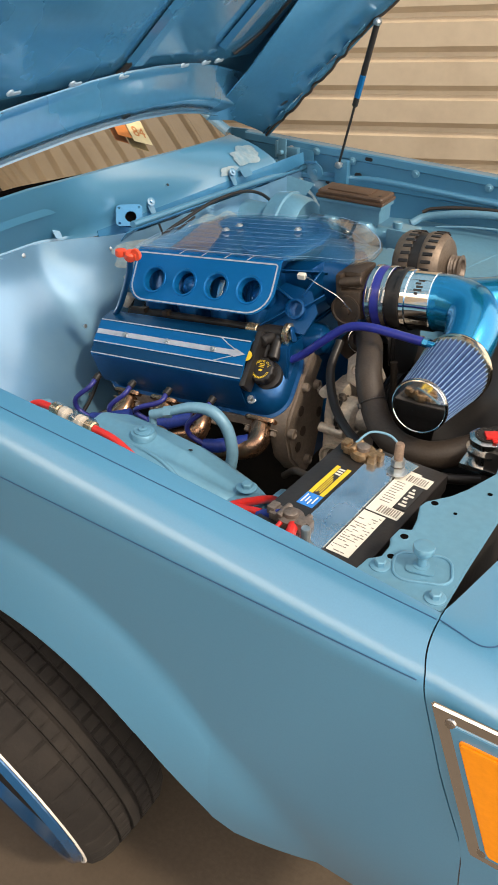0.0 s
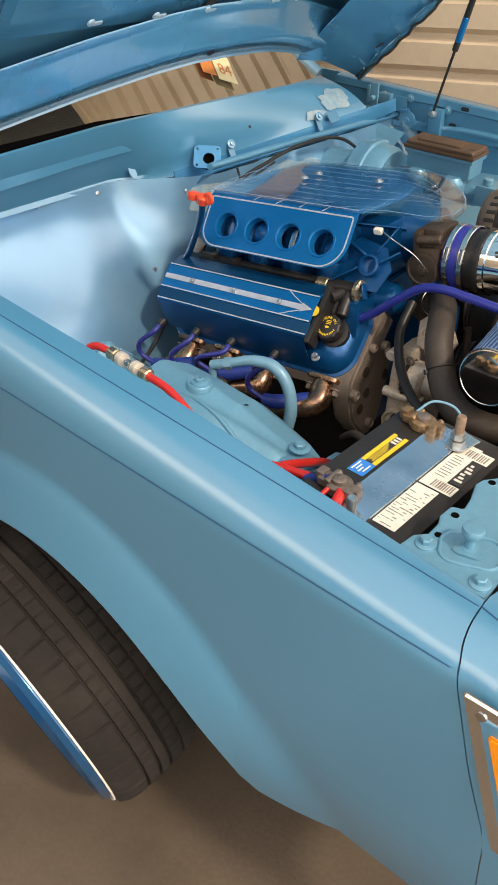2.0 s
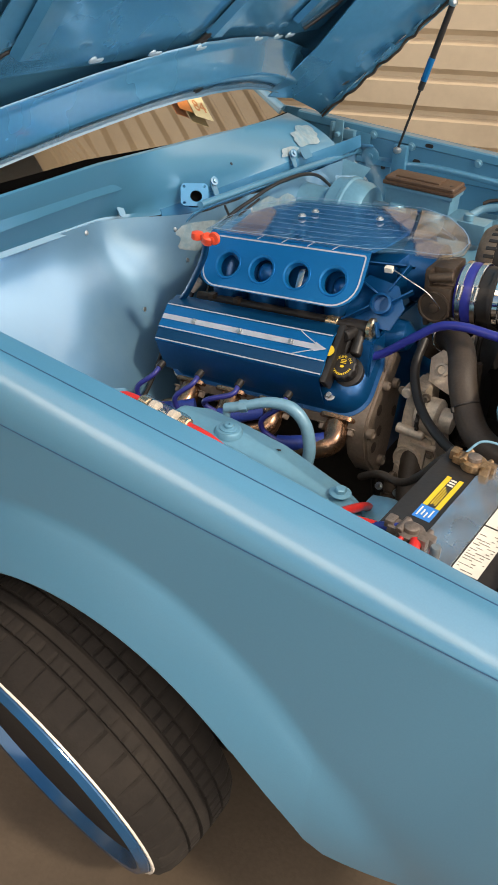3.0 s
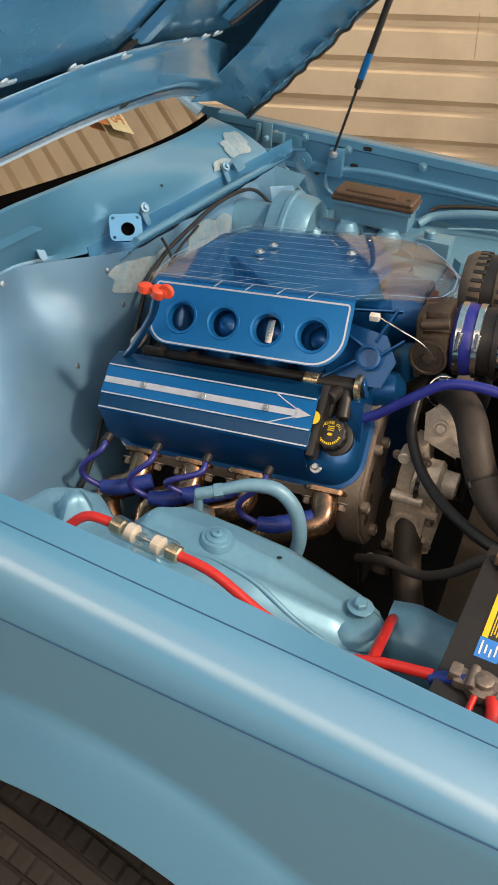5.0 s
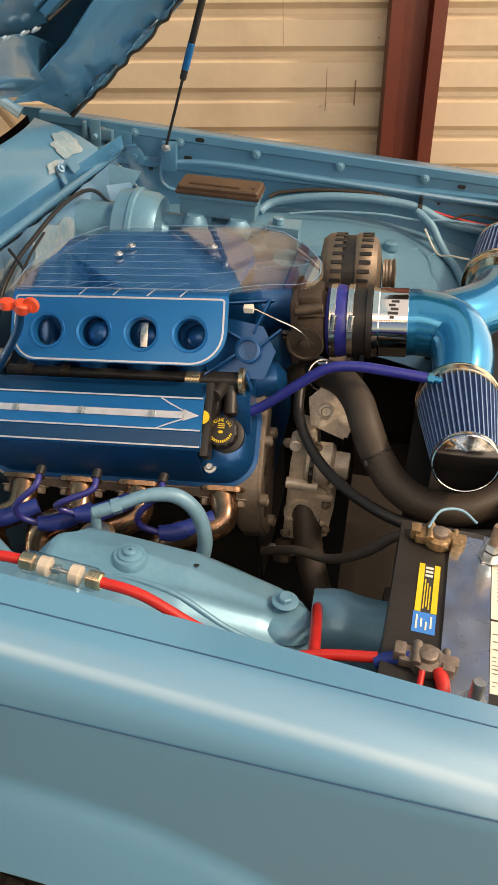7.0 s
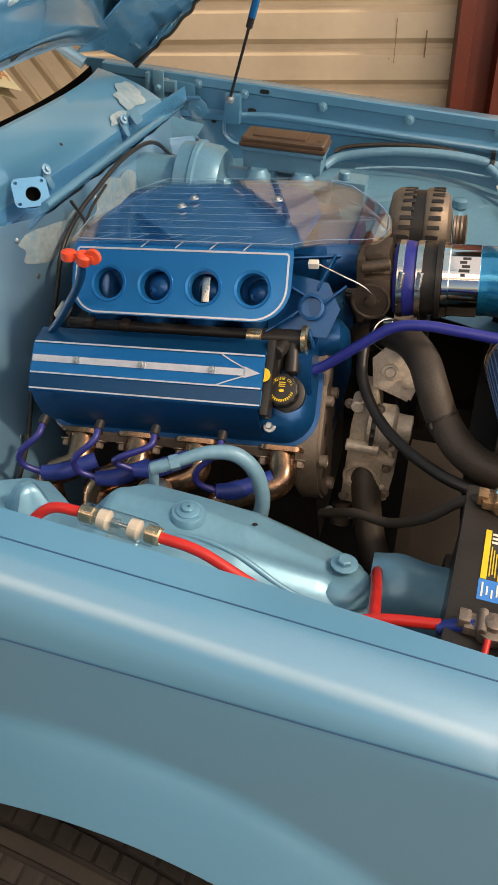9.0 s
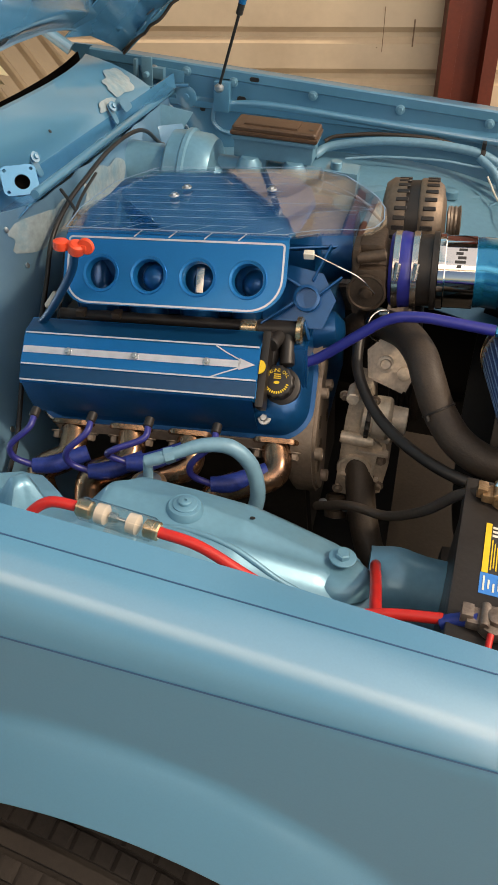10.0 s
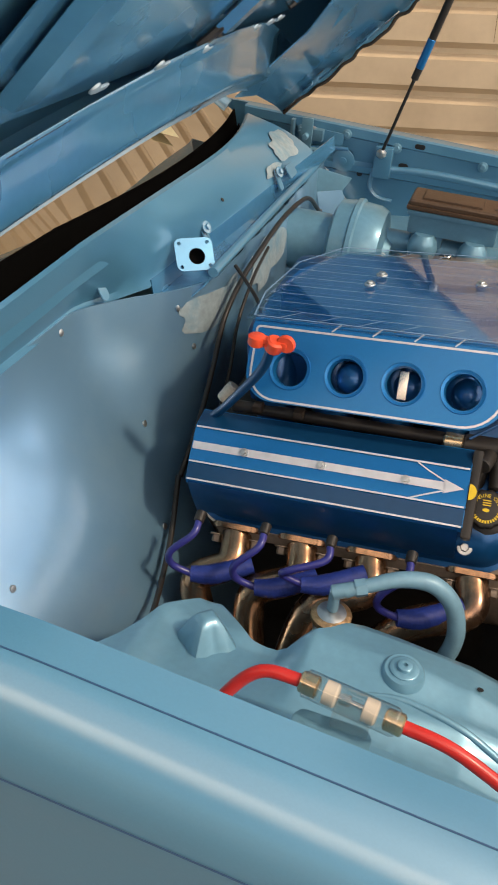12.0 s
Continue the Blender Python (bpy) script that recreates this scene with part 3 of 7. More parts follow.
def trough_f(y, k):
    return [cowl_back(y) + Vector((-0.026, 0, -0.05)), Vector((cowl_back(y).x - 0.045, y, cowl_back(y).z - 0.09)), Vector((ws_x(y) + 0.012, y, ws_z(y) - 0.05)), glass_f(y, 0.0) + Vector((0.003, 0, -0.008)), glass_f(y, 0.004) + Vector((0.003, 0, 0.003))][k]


wind = part("windscreen", sheet(glass_f, np.linspace(0.80, 2.53, 40), np.linspace(0.0, 1, 10), 0.005), GLASS, car, "tinted windscreen that mirrors the ribbed wall")
# the trough's shade is painted in as black
part("wiper_trough", sheet(trough_f, np.linspace(0.84, 2.53, 40), range(5), 0.003), SHADEBLACK, wind, "recess at the foot of the glass, its shade painted black")
for s in (-1, 1):
    pil = tube([glass_f(CAR_MID + s * 0.87, 0.02), glass_f(CAR_MID + s * 0.87, 0.4) + Vector((0, s * 0.02, -0.01)), glass_f(CAR_MID + s * 0.87, 0.98)], 0.018, 10)
    part("windscreen_pillar", pil, PAINT, car)
roof = sheet(lambda x, v: Vector((x, CAR_MID + 0.72 * v, 1.655 + 0.05 * math.sin((x + 4.0) / 1.55 * math.pi) - 0.05 * v ** 4)), np.linspace(-3.9, -2.42, 12), np.linspace(-1, 1, 13), 0.01)
part("roof", roof, PAINT, car)
for s in (-1, 1):
    yb = CAR_MID + s * 1.0
    side = sheet(lambda x, z: Vector((x, yb + s * 0.012 * math.sin((z - 0.45) / 0.75 * math.pi), z)), np.linspace(-5.1, -1.63, 12), np.linspace(0.46, 1.18, 8), 0.01)
    part("body_side", side, PAINT, car)
deck = sheet(lambda x, v: Vector((x, CAR_MID + 0.98 * v, 1.16 - 0.03 * v ** 4)), np.linspace(-5.1, -3.9, 6), np.linspace(-1, 1, 9), 0.01)
part("trunk_lid", deck, PAINT, car)
rearw = sheet(lambda v, y: Vector((-3.9 - 0.55 * v, y, 1.64 - 0.47 * v)), np.linspace(0, 1, 4), np.linspace(0.98, 2.34, 5), 0.006)
part("rear_window", rearw, GLASS, car)
part("tail_panel", box((-5.14, 0.67, 0.5), (-5.08, 2.65, 1.15), 0.01), PAINT, car)
part("dashboard", box((-2.35, 0.80, 0.85), (-1.75, 2.5, 1.13), 0.04), DARKIN, car, "dark dashboard behind the glass")
part("floor_pan", box((-5.0, 0.75, 0.38), (-1.5, 2.57, 0.46), 0.01), UNDER, car)
for s in (-1, 1):
    part("frame_rail", box((-1.7, CAR_MID + s * 0.46 - 0.045, 0.42), (0.2, CAR_MID + s * 0.46 + 0.045, 0.55), 0.01), UNDER, car)
part("crossmember", box((-1.25, 1.0, 0.40), (-0.85, 2.32, 0.49), 0.02), UNDER, car, "black front crossmember under the engine")
part("transmission_shield", box((-1.55, 0.80, 0.44), (-0.57, 2.52, 0.455), 0.004), UNDER, car)
for y0, y1 in ((0.80, 1.17), (2.21, 2.60)):
    part("core_support", box((-0.23, y0, 0.42), (-0.20, y1, 1.09), 0.004), UNDER, car, "black radiator core support")
part("dark_panel", box((-1.45, 2.11, 0.40), (-0.20, 2.125, 0.93), 0.004), UNDER, car, "dusty black splash panel of the opposite side")
part("front_valance", box((0.26, 0.70, 0.34), (0.29, 2.62, 0.62), 0.01), UNDER, car)

# far fender
def far_f(x, k):
    zt = 1.137 - 0.036 * (x + 0.277)
    pts = [(2.598, 0.70), (2.598, 0.985), (2.600, 1.02), (2.602, 1.055), (2.588, 1.062), (2.588, 1.078), (2.604, 1.086), (2.606, zt - 0.032), (2.596, zt - 0.026), (2.597, zt - 0.004), (2.602, zt), (2.64, zt), (2.67, zt - 0.012), (2.695, zt - 0.05), (2.70, 0.6)]
    y, z = pts[k]
    return Vector((x, y, z))


far = part("far_fender", sheet(far_f, np.linspace(-1.64, 0.30, 30), range(15), 0.004), PAINT, car, "light blue opposite fender with its inner panel")

# firewall
def step_in(y):
    """0 on the near part of the firewall, 1 where it steps forward under the cowl trough."""
    t = max(0.0, min(1.0, (y - 1.39) / 0.25))
    return t * t * (3 - 2 * t)


def ease(v):
    v = max(0.0, min(1.0, v))
    return v * v * (3 - 2 * v)


def fire_f(y, z):
    x = -1.501 + 0.55 * 0.5 * (1.09 - z + math.hypot(1.09 - z, 0.07)) - 0.035 * ((y - CAR_MID) / 0.9) ** 2
    x += 0.10 * max(0, 1.50 - y) ** 1.5 * ease((1.12 - z) / 0.34)
    x -= 0.036 * (1 - step_in(y)) * ease((z - 0.83) / 0.26)
    x += 0.125 * step_in(y) * ease((z - 0.72) / 0.42)
    x += 0.007 * noise.noise(Vector((y * 5, z * 6, 3))) + 0.006 * step_in(y) * noise.noise(Vector((y * 16, z * 16, 8)))
    return Vector((min(x, -1.16), y, z))


def fire_top(y):
    return 1.136 + 0.035 * max(0, 1.58 - y) + step_in(y) * (0.009 - 0.061 * max(0, y - 1.61))


fw = part("firewall", sheet(lambda y, v: fire_f(y, 0.50 + (fire_top(y) - 0.50) * v), np.linspace(0.80, 2.60, 90), np.linspace(0, 1, 36), 0.003), FIREWALL, car, "smoothed glossy pale blue firewall panel")

# inner fender on the near side
EDGE = [(-1.30, 0.90), (-1.235, 0.985), (-1.20, 1.045), (-1.165, 1.092), (-1.135, 1.092), (-1.075, 1.036), (-1.025, 1.028), (-0.98, 1.068), (-0.944, 1.122), (-0.90, 1.130), (-0.83, 1.118), (-0.745, 1.12), (-0.685, 1.097), (-0.63, 1.075), (-0.60, 1.02)]


def apron_f(x, v):
    ye = float(np.interp(x, [e[0] for e in EDGE], [e[1] for e in EDGE]))
    y = 0.789 + (ye - 0.789) * v
    z0 = z_top(x) - 0.05
    crown = 0.985 - 0.10 * (x + 0.88) - 0.22 * max(0.0, x + 0.80) if x > -1.05 else 1.0 - 0.12 * (-(x + 1.05))
    zc = float(np.interp(y, [0.789, 0.83, 0.93, 1.04, 1.09, 1.13, 1.17], [z0, z0 - 0.085, crown - 0.004, crown + 0.008, crown - 0.008, crown - 0.045, crown - 0.08]))
    if -0.93 < x < -0.64:
        fade = min(1, (x + 0.93) / 0.05, (-0.64 - x) / 0.04)
        zc += fade * 0.009 * math.exp(-((y - 0.975 - 0.17 * (x + 0.855)) / 0.016) ** 2)
    if x < -1.0:
        t = max(0.0, min(1.0, (y - 0.92) / 0.10)) * min(1.0, (-1.0 - x) / 0.04)
        zc -= 0.035 * t
    zc += 0.010 * math.exp(-((x + 0.883) / 0.05) ** 2 - ((y - 1.03) / 0.05) ** 2)
    if x < -1.0:
        zc += 0.014 * math.exp(-((x + 1.20) / 0.03) ** 2) - 0.02 * math.exp(-((x + 1.05) / 0.035) ** 2) * max(0, v - 0.5)
    if v > 1:
        return Vector((x, ye + 0.012, zc - 0.06 * (v - 1) * 10))
    return Vector((x, y, zc))


apron = part("inner_fender", sheet(apron_f, np.linspace(-1.30, -0.605, 110), list(np.linspace(0, 1, 56)) + [1.03, 1.3], 0.003), BAY, car, "light blue sheet metal inner fender")
front_apron = sheet(lambda x, k: Vector([(x, 0.772, 1.04), (x, 0.82, 0.86), (x, 0.96, 0.80), (x, 0.985, 0.81), (x, 1.005, 0.845), (x, 1.020, 0.895), (x, 1.040, 0.921), (x, 1.070, 0.931), (x, 1.100, 0.926), (x, 1.125, 0.900), (x, 1.145, 0.80), (x, 1.15, 0.5)][k]) + Vector((0, 0, 0.010 * math.exp(-((x + 0.575) / 0.03) ** 2) * (4 < k < 10))), np.linspace(-0.615, -0.30, 24), range(12), 0.003)
part("front_inner_fender", front_apron, BAY, car)
far_apron = sheet(lambda x, y: Vector((x, y, 0.985 - 0.30 * max(0, 2.46 - y) ** 1.3 - 0.10 * ((x + 0.75) / 0.5) ** 2 * (1 if x > -0.75 else 0.35) - 0.02 * (2.6 - y))), np.linspace(-1.40, -0.25, 30), np.linspace(2.0, 2.6, 16), 0.003)
part("far_inner_fender", far_apron, BAY, car, "light blue domed inner fender of the opposite side")

# radiator support
sup = plate([(-0.036, -0.012), (0.094, -0.012), (0.094, 0.09), (0.096, 0.17), (0.10, 0.34), (0.10, 1.80), (0.03, 1.80), (0.045, 0.42), (0.056, 0.324), (0.033, 0.263), (0.017, 0.232), (-0.010, 0.199), (-0.014, 0.184), (-0.005, 0.150), (-0.002, 0.124), (-0.018, 0.118), (-0.021, 0.092), (-0.015, 0.075), (-0.016, 0.05), (-0.030, 0.035), (-0.034, 0.012)], (-0.285, 0.775, 1.102), (1, 0, 0), (0, 1, 0), 0.006, 0.002)
rad = part("radiator_support", sup, BAY, car, "light blue radiator support plate")
radiator = thing("radiator", (-0.235, 1.69, 0.45), "black radiator with a polished cap behind the support", "radiator")
part("core", box((-0.27, 1.18, 0.45), (-0.232, 2.2, 1.09), 0.006), BLACK, radiator)
for p in ((-0.208, 0.784, 1.108), (-0.294, 0.804, 1.108)):
    part("support_bolt", hexbolt(p, (0, 0, 1), 0.0082, 0.008, 1.75), BAY, rad)
for p, q in (((-0.289, 0.829, 1.108), 0.0052), ((-0.290, 0.878, 1.108), 0.0058), ((-0.282, 0.974, 1.108), 0.0055), ((-0.247, 0.966, 1.108), 0.003), ((-0.219, 1.039, 1.108), 0.004)):
    part("punched_hole", lathe(p, (0, 0, 1), [(q * 1.5, -0.001), (q * 1.25, 0.0007), (q, 0.0004)], 18), BAY, rad)
    # no opening is cut; a black disc paints the shade inside
    part("hole_shade", lathe(p, (0, 0, 1), [(q, 0.0002), (q, 0.0008)], 18), SHADEBLACK, rad, "black disc painted as the shade of an open hole")
stud = lathe((-0.246, 0.832, 1.107), (0, 0, 1), [(0.0115, 0), (0.0115, 0.004), (0.007, 0.005), (0.007, 0.019), (0.010, 0.021), (0.0145, 0.028), (0.0152, 0.034), (0.014, 0.0375), (0.010, 0.0385), (0.004, 0.0385)], 22)
pad_rim = [Vector((-0.243, 0.829, 1.1085)) + Vector((x * math.cos(0.35) - y * math.sin(0.35), x * math.sin(0.35) + y * math.cos(0.35), 0)) for x, y in rounded(0.078, 0.058, 0.020, 6)]
part("stop_pad", tube(pad_rim + pad_rim[:1], 0.0024, 8, 1), BAY, rad, "pressed rounded rim")
part("stop_plate", moved(plate(rounded(0.040, 0.034, 0.008, 4), (0, 0, 0), (1, 0, 0), (0, 1, 0), 0.0022, 0.0008), Matrix.Translation((-0.246, 0.831, 1.1082)) @ Matrix.Rotation(0.2, 4, "Z")), BAY, rad, "small square plate under the stop")
# black sheet added below the support plate in place of shade
part("dark_panel", box((-0.30, 0.80, 0.93), (0.10, 1.30, 0.94), 0.004), SHADEBLACK, car, "added black sheet for the shade behind the header")
part("hood_bumper_stop", stud, BAY, rad, "screw-in hood rest stop")

# hood: an open lid, tilted 45 degrees on its hinges
HB = Vector((-1.50, 0, 1.19))
HS, HN = Vector((0.7071, 0, 0.7071)), Vector((-0.7071, 0, 0.7071))


def hood_p(s, y, n):
    return Vector((0, y, 0.045 * max(0, 1.75 - y))) + HB + HS * s + HN * n


def hood_rear(y):
    return float(np.interp(y, (0.75, 1.0, 1.15, 1.34, 1.55, 1.68, 1.80, 1.98, 2.12, 2.27, 2.40, 2.56), (-0.03, 0.012, 0.05, 0.098, 0.142, 0.159, 0.160, 0.140, 0.107, 0.06, 0.02, -0.01)))


def hood_skin(y, v):
    a = abs(y - CAR_MID) / 0.885
    s0 = hood_rear(y)
    s = s0 + (1.30 - s0) * v
    n = 0.20 - 0.02 * a ** 2 - (0.168 if y > CAR_MID else 0.03) * max(0, a - 0.86) / 0.14
    n -= 0.09 * max(0, 1 - v / 0.045) * max(0, 1 - max(0, a - 0.7) / 0.2)
    return hood_p(s, y, n)


hood = part("hood", sheet(hood_skin, np.linspace(CAR_MID - 0.885, CAR_MID + 0.885, 61), [0, 0.01, 0.02, 0.03, 0.045] + list(np.linspace(0.1, 1, 12)), 0.004), PAINT, car, "light blue hood, propped wide open")


def bar_f(y, k):
    a = abs(y - CAR_MID) / 0.86
    s0 = hood_rear(y)
    dn = -0.02 * a ** 2 - 0.055 * max(0, a - 0.80) / 0.2
    pts = [(s0, 0.145), (s0 + 0.002, 0.120), (s0 + 0.008, 0.114), (s0 + 0.058, 0.107), (s0 + 0.065, 0.1075), (s0 + 0.072, 0.111), (s0 + 0.110, 0.141), (s0 + 0.119, 0.149), (s0 + 0.126, 0.154), (s0 + 0.140, 0.158), (s0 + 0.143, 0.162)]
    s, n = pts[k]
    return hood_p(s, y, n + dn)


part("rear_crossbar", sheet(bar_f, np.linspace(CAR_MID - 0.80, CAR_MID + 0.80, 70), range(11), 0.002), HOODP, hood, "pressed crossbar under the hood's rear edge")
inner = sheet(lambda y, s: hood_p(s, y, 0.178 - 0.015 * (abs(y - CAR_MID) / 0.86) ** 2), np.linspace(CAR_MID - 0.66, CAR_MID + 0.66, 20), np.linspace(0.25, 1.2, 8), 0.002)
part("hood_lining", inner, HOODP, hood, "blue painted inner skin of the hood")


def hood_rib(y0, y1, s0, s1, w, h):
    def f(t, k):
        y, s = y0 + (y1 - y0) * t, s0 + (s1 - s0) * t
        o = [(-w / 2, 0.17), (-w / 2 + 0.012, 0.17 - h), (w / 2 - 0.012, 0.17 - h), (w / 2, 0.17)][k]
        return hood_p(s, y + o[0], o[1] - 0.012 * (abs(y - CAR_MID) / 0.86) ** 2)
    return sheet(f, np.linspace(0, 1, 10), range(4), 0.002)


for a, b, w in ((1.70, 1.78, 0.06), (1.10, 1.02, 0.07), (2.10, 2.16, 0.07)):
    part("hood_rib", hood_rib(a, b, 0.325, 1.2, w, 0.015), HOODP, hood)
for s in (-1, 1):
    offs = [0.875, 0.82, 0.70, 0.645] if s > 0 else [0.875, 0.86, 0.82, 0.79]
    deep = [0.020, 0.050, 0.10, 0.16] if s > 0 else [0.155, 0.150, 0.150, 0.165]
    fr = sheet(lambda t, k: hood_p(max([0.0, 0.2, 0.27, 0.5, 1.25][int(t)], hood_rear(CAR_MID + s * offs[k]) + 0.004), CAR_MID + s * (0.55 if s > 0 and k == 3 and t < 3 else offs[k]), deep[k] - ((0, 0, 0.012, 0.052)[k] if t < 3 else 0)), range(5), range(4), 0.003)
    part("hood_side_frame", fr, HOODP, hood)

# wheel
def wheel(cx, cy, turn):
    hub = (cx, cy, 0.431)
    m = Matrix.Translation(hub) @ pose(0, 0, 0, 12.8, 0, turn) @ Matrix.Diagonal((1.04, 0.95, 1.04, 1))
    w = part("wheel", moved(lathe((0, 0.11, 0), (0, 1, 0), [(0.05, 0), (0.20, 0.0), (0.22, 0.07), (0.05, 0.08)], 40), m), BLACK, car, "blue rim with a white-line tyre")
    tyre = lathe((0, 0, 0), (0, 1, 0), [(0.272, 0.004), (0.287, -0.003), (0.300, 0.004), (0.309, 0.022), (0.3135, 0.045), (0.314, 0.062), (0.306, 0.063), (0.306, 0.068), (0.3145, 0.069), (0.3148, 0.080), (0.315, 0.094), (0.306, 0.095), (0.306, 0.102), (0.315, 0.103), (0.315, 0.122), (0.306, 0.123), (0.306, 0.130), (0.315, 0.131), (0.3145, 0.145), (0.314, 0.157), (0.306, 0.158), (0.306, 0.163), (0.3135, 0.164), (0.312, 0.185), (0.300, 0.208), (0.266, 0.213)], 420)
    for v in tyre.verts:
        k = v.index % 420
        if (k % 10 == 0 and 0.02 < v.co.y < 0.0625) or (k % 6 == 0 and 0.0685 < v.co.y < 0.081) or (k % 6 == 3 and 0.125 < v.co.y < 0.158 and v.co.y > 0.1305) or (k % 10 == 5 and 0.1635 < v.co.y < 0.19):
            v.co.x *= 0.985
            v.co.z *= 0.985
    part("tyre", moved(tyre, m), TYRE, w, "worn black radial tyre with a thin white line")
    part("white_line", moved(lathe((0, -0.006, 0), (0, 1, 0), [(0.2825, 0.008), (0.283, 0.0), (0.2885, 0.0), (0.289, 0.006)], 80, False), m), WHITEWALL, w)
    rim = lathe((0, 0, 0), (0, 1, 0), [(0.281, 0.012), (0.281, -0.010), (0.272, -0.022), (0.262, -0.020), (0.252, 0.0), (0.246, 0.02), (0.235, 0.06), (0.20, 0.10), (0.12, 0.09), (0.05, 0.05), (0.048, 0.03)], 64, True)
    part("rim", moved(rim, m), RIMBLUE, w, "glossy metallic blue deep-dish rim")
    return w


wheel(-1.01, 0.60, -8.1)
part("far_wheel", moved(lathe((-1.0, 2.50, 0.421), (0, 1, 0), [(0.1, 0), (0.29, 0), (0.314, 0.03), (0.314, 0.17), (0.29, 0.2), (0.1, 0.2)], 40), Matrix()), TYRE, car)
for yy in (0.68, 2.44):
    part("rear_wheel", lathe((-4.0, yy, 0.421), (0, 1, 0), [(0.1, 0), (0.29, 0), (0.314, 0.03), (0.314, 0.17), (0.29, 0.2), (0.1, 0.2)], 40), TYRE, car)

# ---- engine ----
ENG = Matrix.Translation((-1.05, CAR_MID, 1.0)) @ pose(0, 0, 0, 0, -6.5, 0)
engine = thing("engine", (-1.05, CAR_MID, 0.46), "blue painted V8 engine with custom blue covers", "engine")


def e(u, v, w):
    return ENG @ Vector((u, v, w))


def ev(u, v, w):
    return ENG.to_3x3() @ Vector((u, v, w))


def ebox(lo, hi, b=0.004):
    return moved(box(lo, hi, b), ENG)


UP = ev(0, 0, 1)
FWD = ev(1, 0, 0)
blk = plate([(-0.17, -0.50), (0.17, -0.50), (0.20, -0.30), (0.30, -0.12), (0.12, 0.0), (-0.12, 0.0), (-0.30, -0.12), (-0.20, -0.30)], e(-0.24, 0, 0), ev(0, 1, 0), ev(0, 0, 1), 0.50, 0.008)
part("engine_block", blk, UNDER, engine, "oily dark engine block")
BA, BN = Vector((0, -0.72, -0.694)), Vector((0, -0.694, 0.72))     # down the bank, out of the bank
BC = Vector((0, -0.312, 0.004))


def bank(s):
    """Axes of the near (-1) or the far (1) cylinder bank."""
    def at(u, p, n):
        q = BC + BA * p + BN * n
        return e(u, q.y if s < 0 else -q.y, q.z)
    return at


for s in (-1, 1):
    at = bank(s)
    head = plate([(-0.09, -0.105), (0.098, -0.105), (0.112, -0.118), (0.10, -0.165), (-0.09, -0.165)], at(-0.205, 0, 0), at(0, 1, 0) - at(0, 0, 0), at(0, 0, 1) - at(0, 0, 0), 0.50 * (1 if s > 0 else -1), 0.006)
    hd = part("cylinder_head", head, DULL, engine, "grey cast aluminium cylinder head")
    LEV = [(-0.008, -0.106), (-0.008, -0.098), (0.0, -0.096), (0.003, -0.088), (0.010, -0.077), (0.020, -0.067), (0.032, -0.059), (0.050, -0.055), (0.084, -0.054)]

    def vc_f(g, k):
        ins, n = LEV[k]
        q = rounded(0.518 - 2 * ins, max(0.004, 0.173 - 2 * ins), max(0.002, 0.056 - ins), 8, 0.021, 0.0015)
        return at(*q[int(g) % len(q)], n)
    vc = sheet(vc_f, range(len(rounded(1, 1, 0.1, 8)) + 1), range(len(LEV)))
    vcp = part("valve_cover", vc, BLUE, engine, "deep blue valve cover")
    gas = plate(rounded(0.51, 0.188, 0.03, 4, 0.026, 0.003), at(0, 0, -0.111), at(1, 0, 0) - at(0, 0, 0), at(0, 1, 0) - at(0, 0, 0), 0.006 * (1 if s > 0 else -1), 0.001)
    part("gasket_flange", gas, ALU, hd)

at = bank(-1)
BNV = at(0, 0, 1) - at(0, 0, 0)
BPV = at(0, 1, 0) - at(0, 0, 0)
U0, U1 = -0.238, 0.200


def cover_f(u, k):
    return at(u, *[(-0.083, -0.040), (-0.080, -0.024), (-0.047, -0.001), (0.013, -0.001), (0.015, -0.0035), (0.041, -0.006), (0.047, -0.014)][k])


cov = part("coil_cover", sheet(cover_f, (U0, U1), range(7), 0.002), BLUEM, engine, "bright blue metallic cover panel with silver pinstripes")
part("cover_skirt", sheet(lambda u, k: at(u, *[(0.044, -0.010), (0.050, -0.019), (0.063, -0.042), (0.074, -0.066), (0.0805, -0.084)][k]), (U0 + 0.004, U1 - 0.006), range(5), 0.002), BLUE, cov, "deep blue lower skirt of the cover")
for lo, hi, n0, n1 in ((-0.0785, -0.0485, -0.0228, -0.0019), (0.0155, 0.0385, -0.0035, -0.0057)):
    part("dark_band", joined(sheet(lambda u, k: at(u, (lo, hi)[k], (n0, n1)[k] + 0.0007), (U0 + 0.001, U1 - 0.001), range(2), 0.0005)), BLUED, cov)
for p, n, w in ((-0.0455, -0.001, 0.0028), (0.0122, -0.001, 0.0028), (0.0405, -0.0058, 0.0028)):
    part("pinstripe", strip([at(U0 + 0.002, p, n), at(U1 - 0.002, p, n)], w, BNV, 0.0012), STRIPE, cov)
SP = -0.0145        # the silver arrow's line on the cover
part("centre_stripe", joined(strip([at(U0 + 0.002, SP, -0.001), at(0.168, SP, -0.001)], 0.0125, BNV, 0.0008),
     plate([(0, -0.011), (0.030, 0), (0, 0.011), (0.005, 0.006), (0.0, 0.006), (0.0, -0.006), (0.005, -0.006)], at(0.164, SP, -0.0002), at(1, 0, 0) - at(0, 0, 0), BPV, -0.0006, 0),
     strip([at(0.122, -0.044, -0.001), at(0.140, -0.034, -0.001), at(0.172, -0.019, -0.001)], 0.0022, BNV),
     strip([at(0.116, 0.012, -0.001), at(0.140, 0.002, -0.001), at(0.172, -0.010, -0.001)], 0.0022, BNV)), STRIPE, cov, "silver arrow stripe")
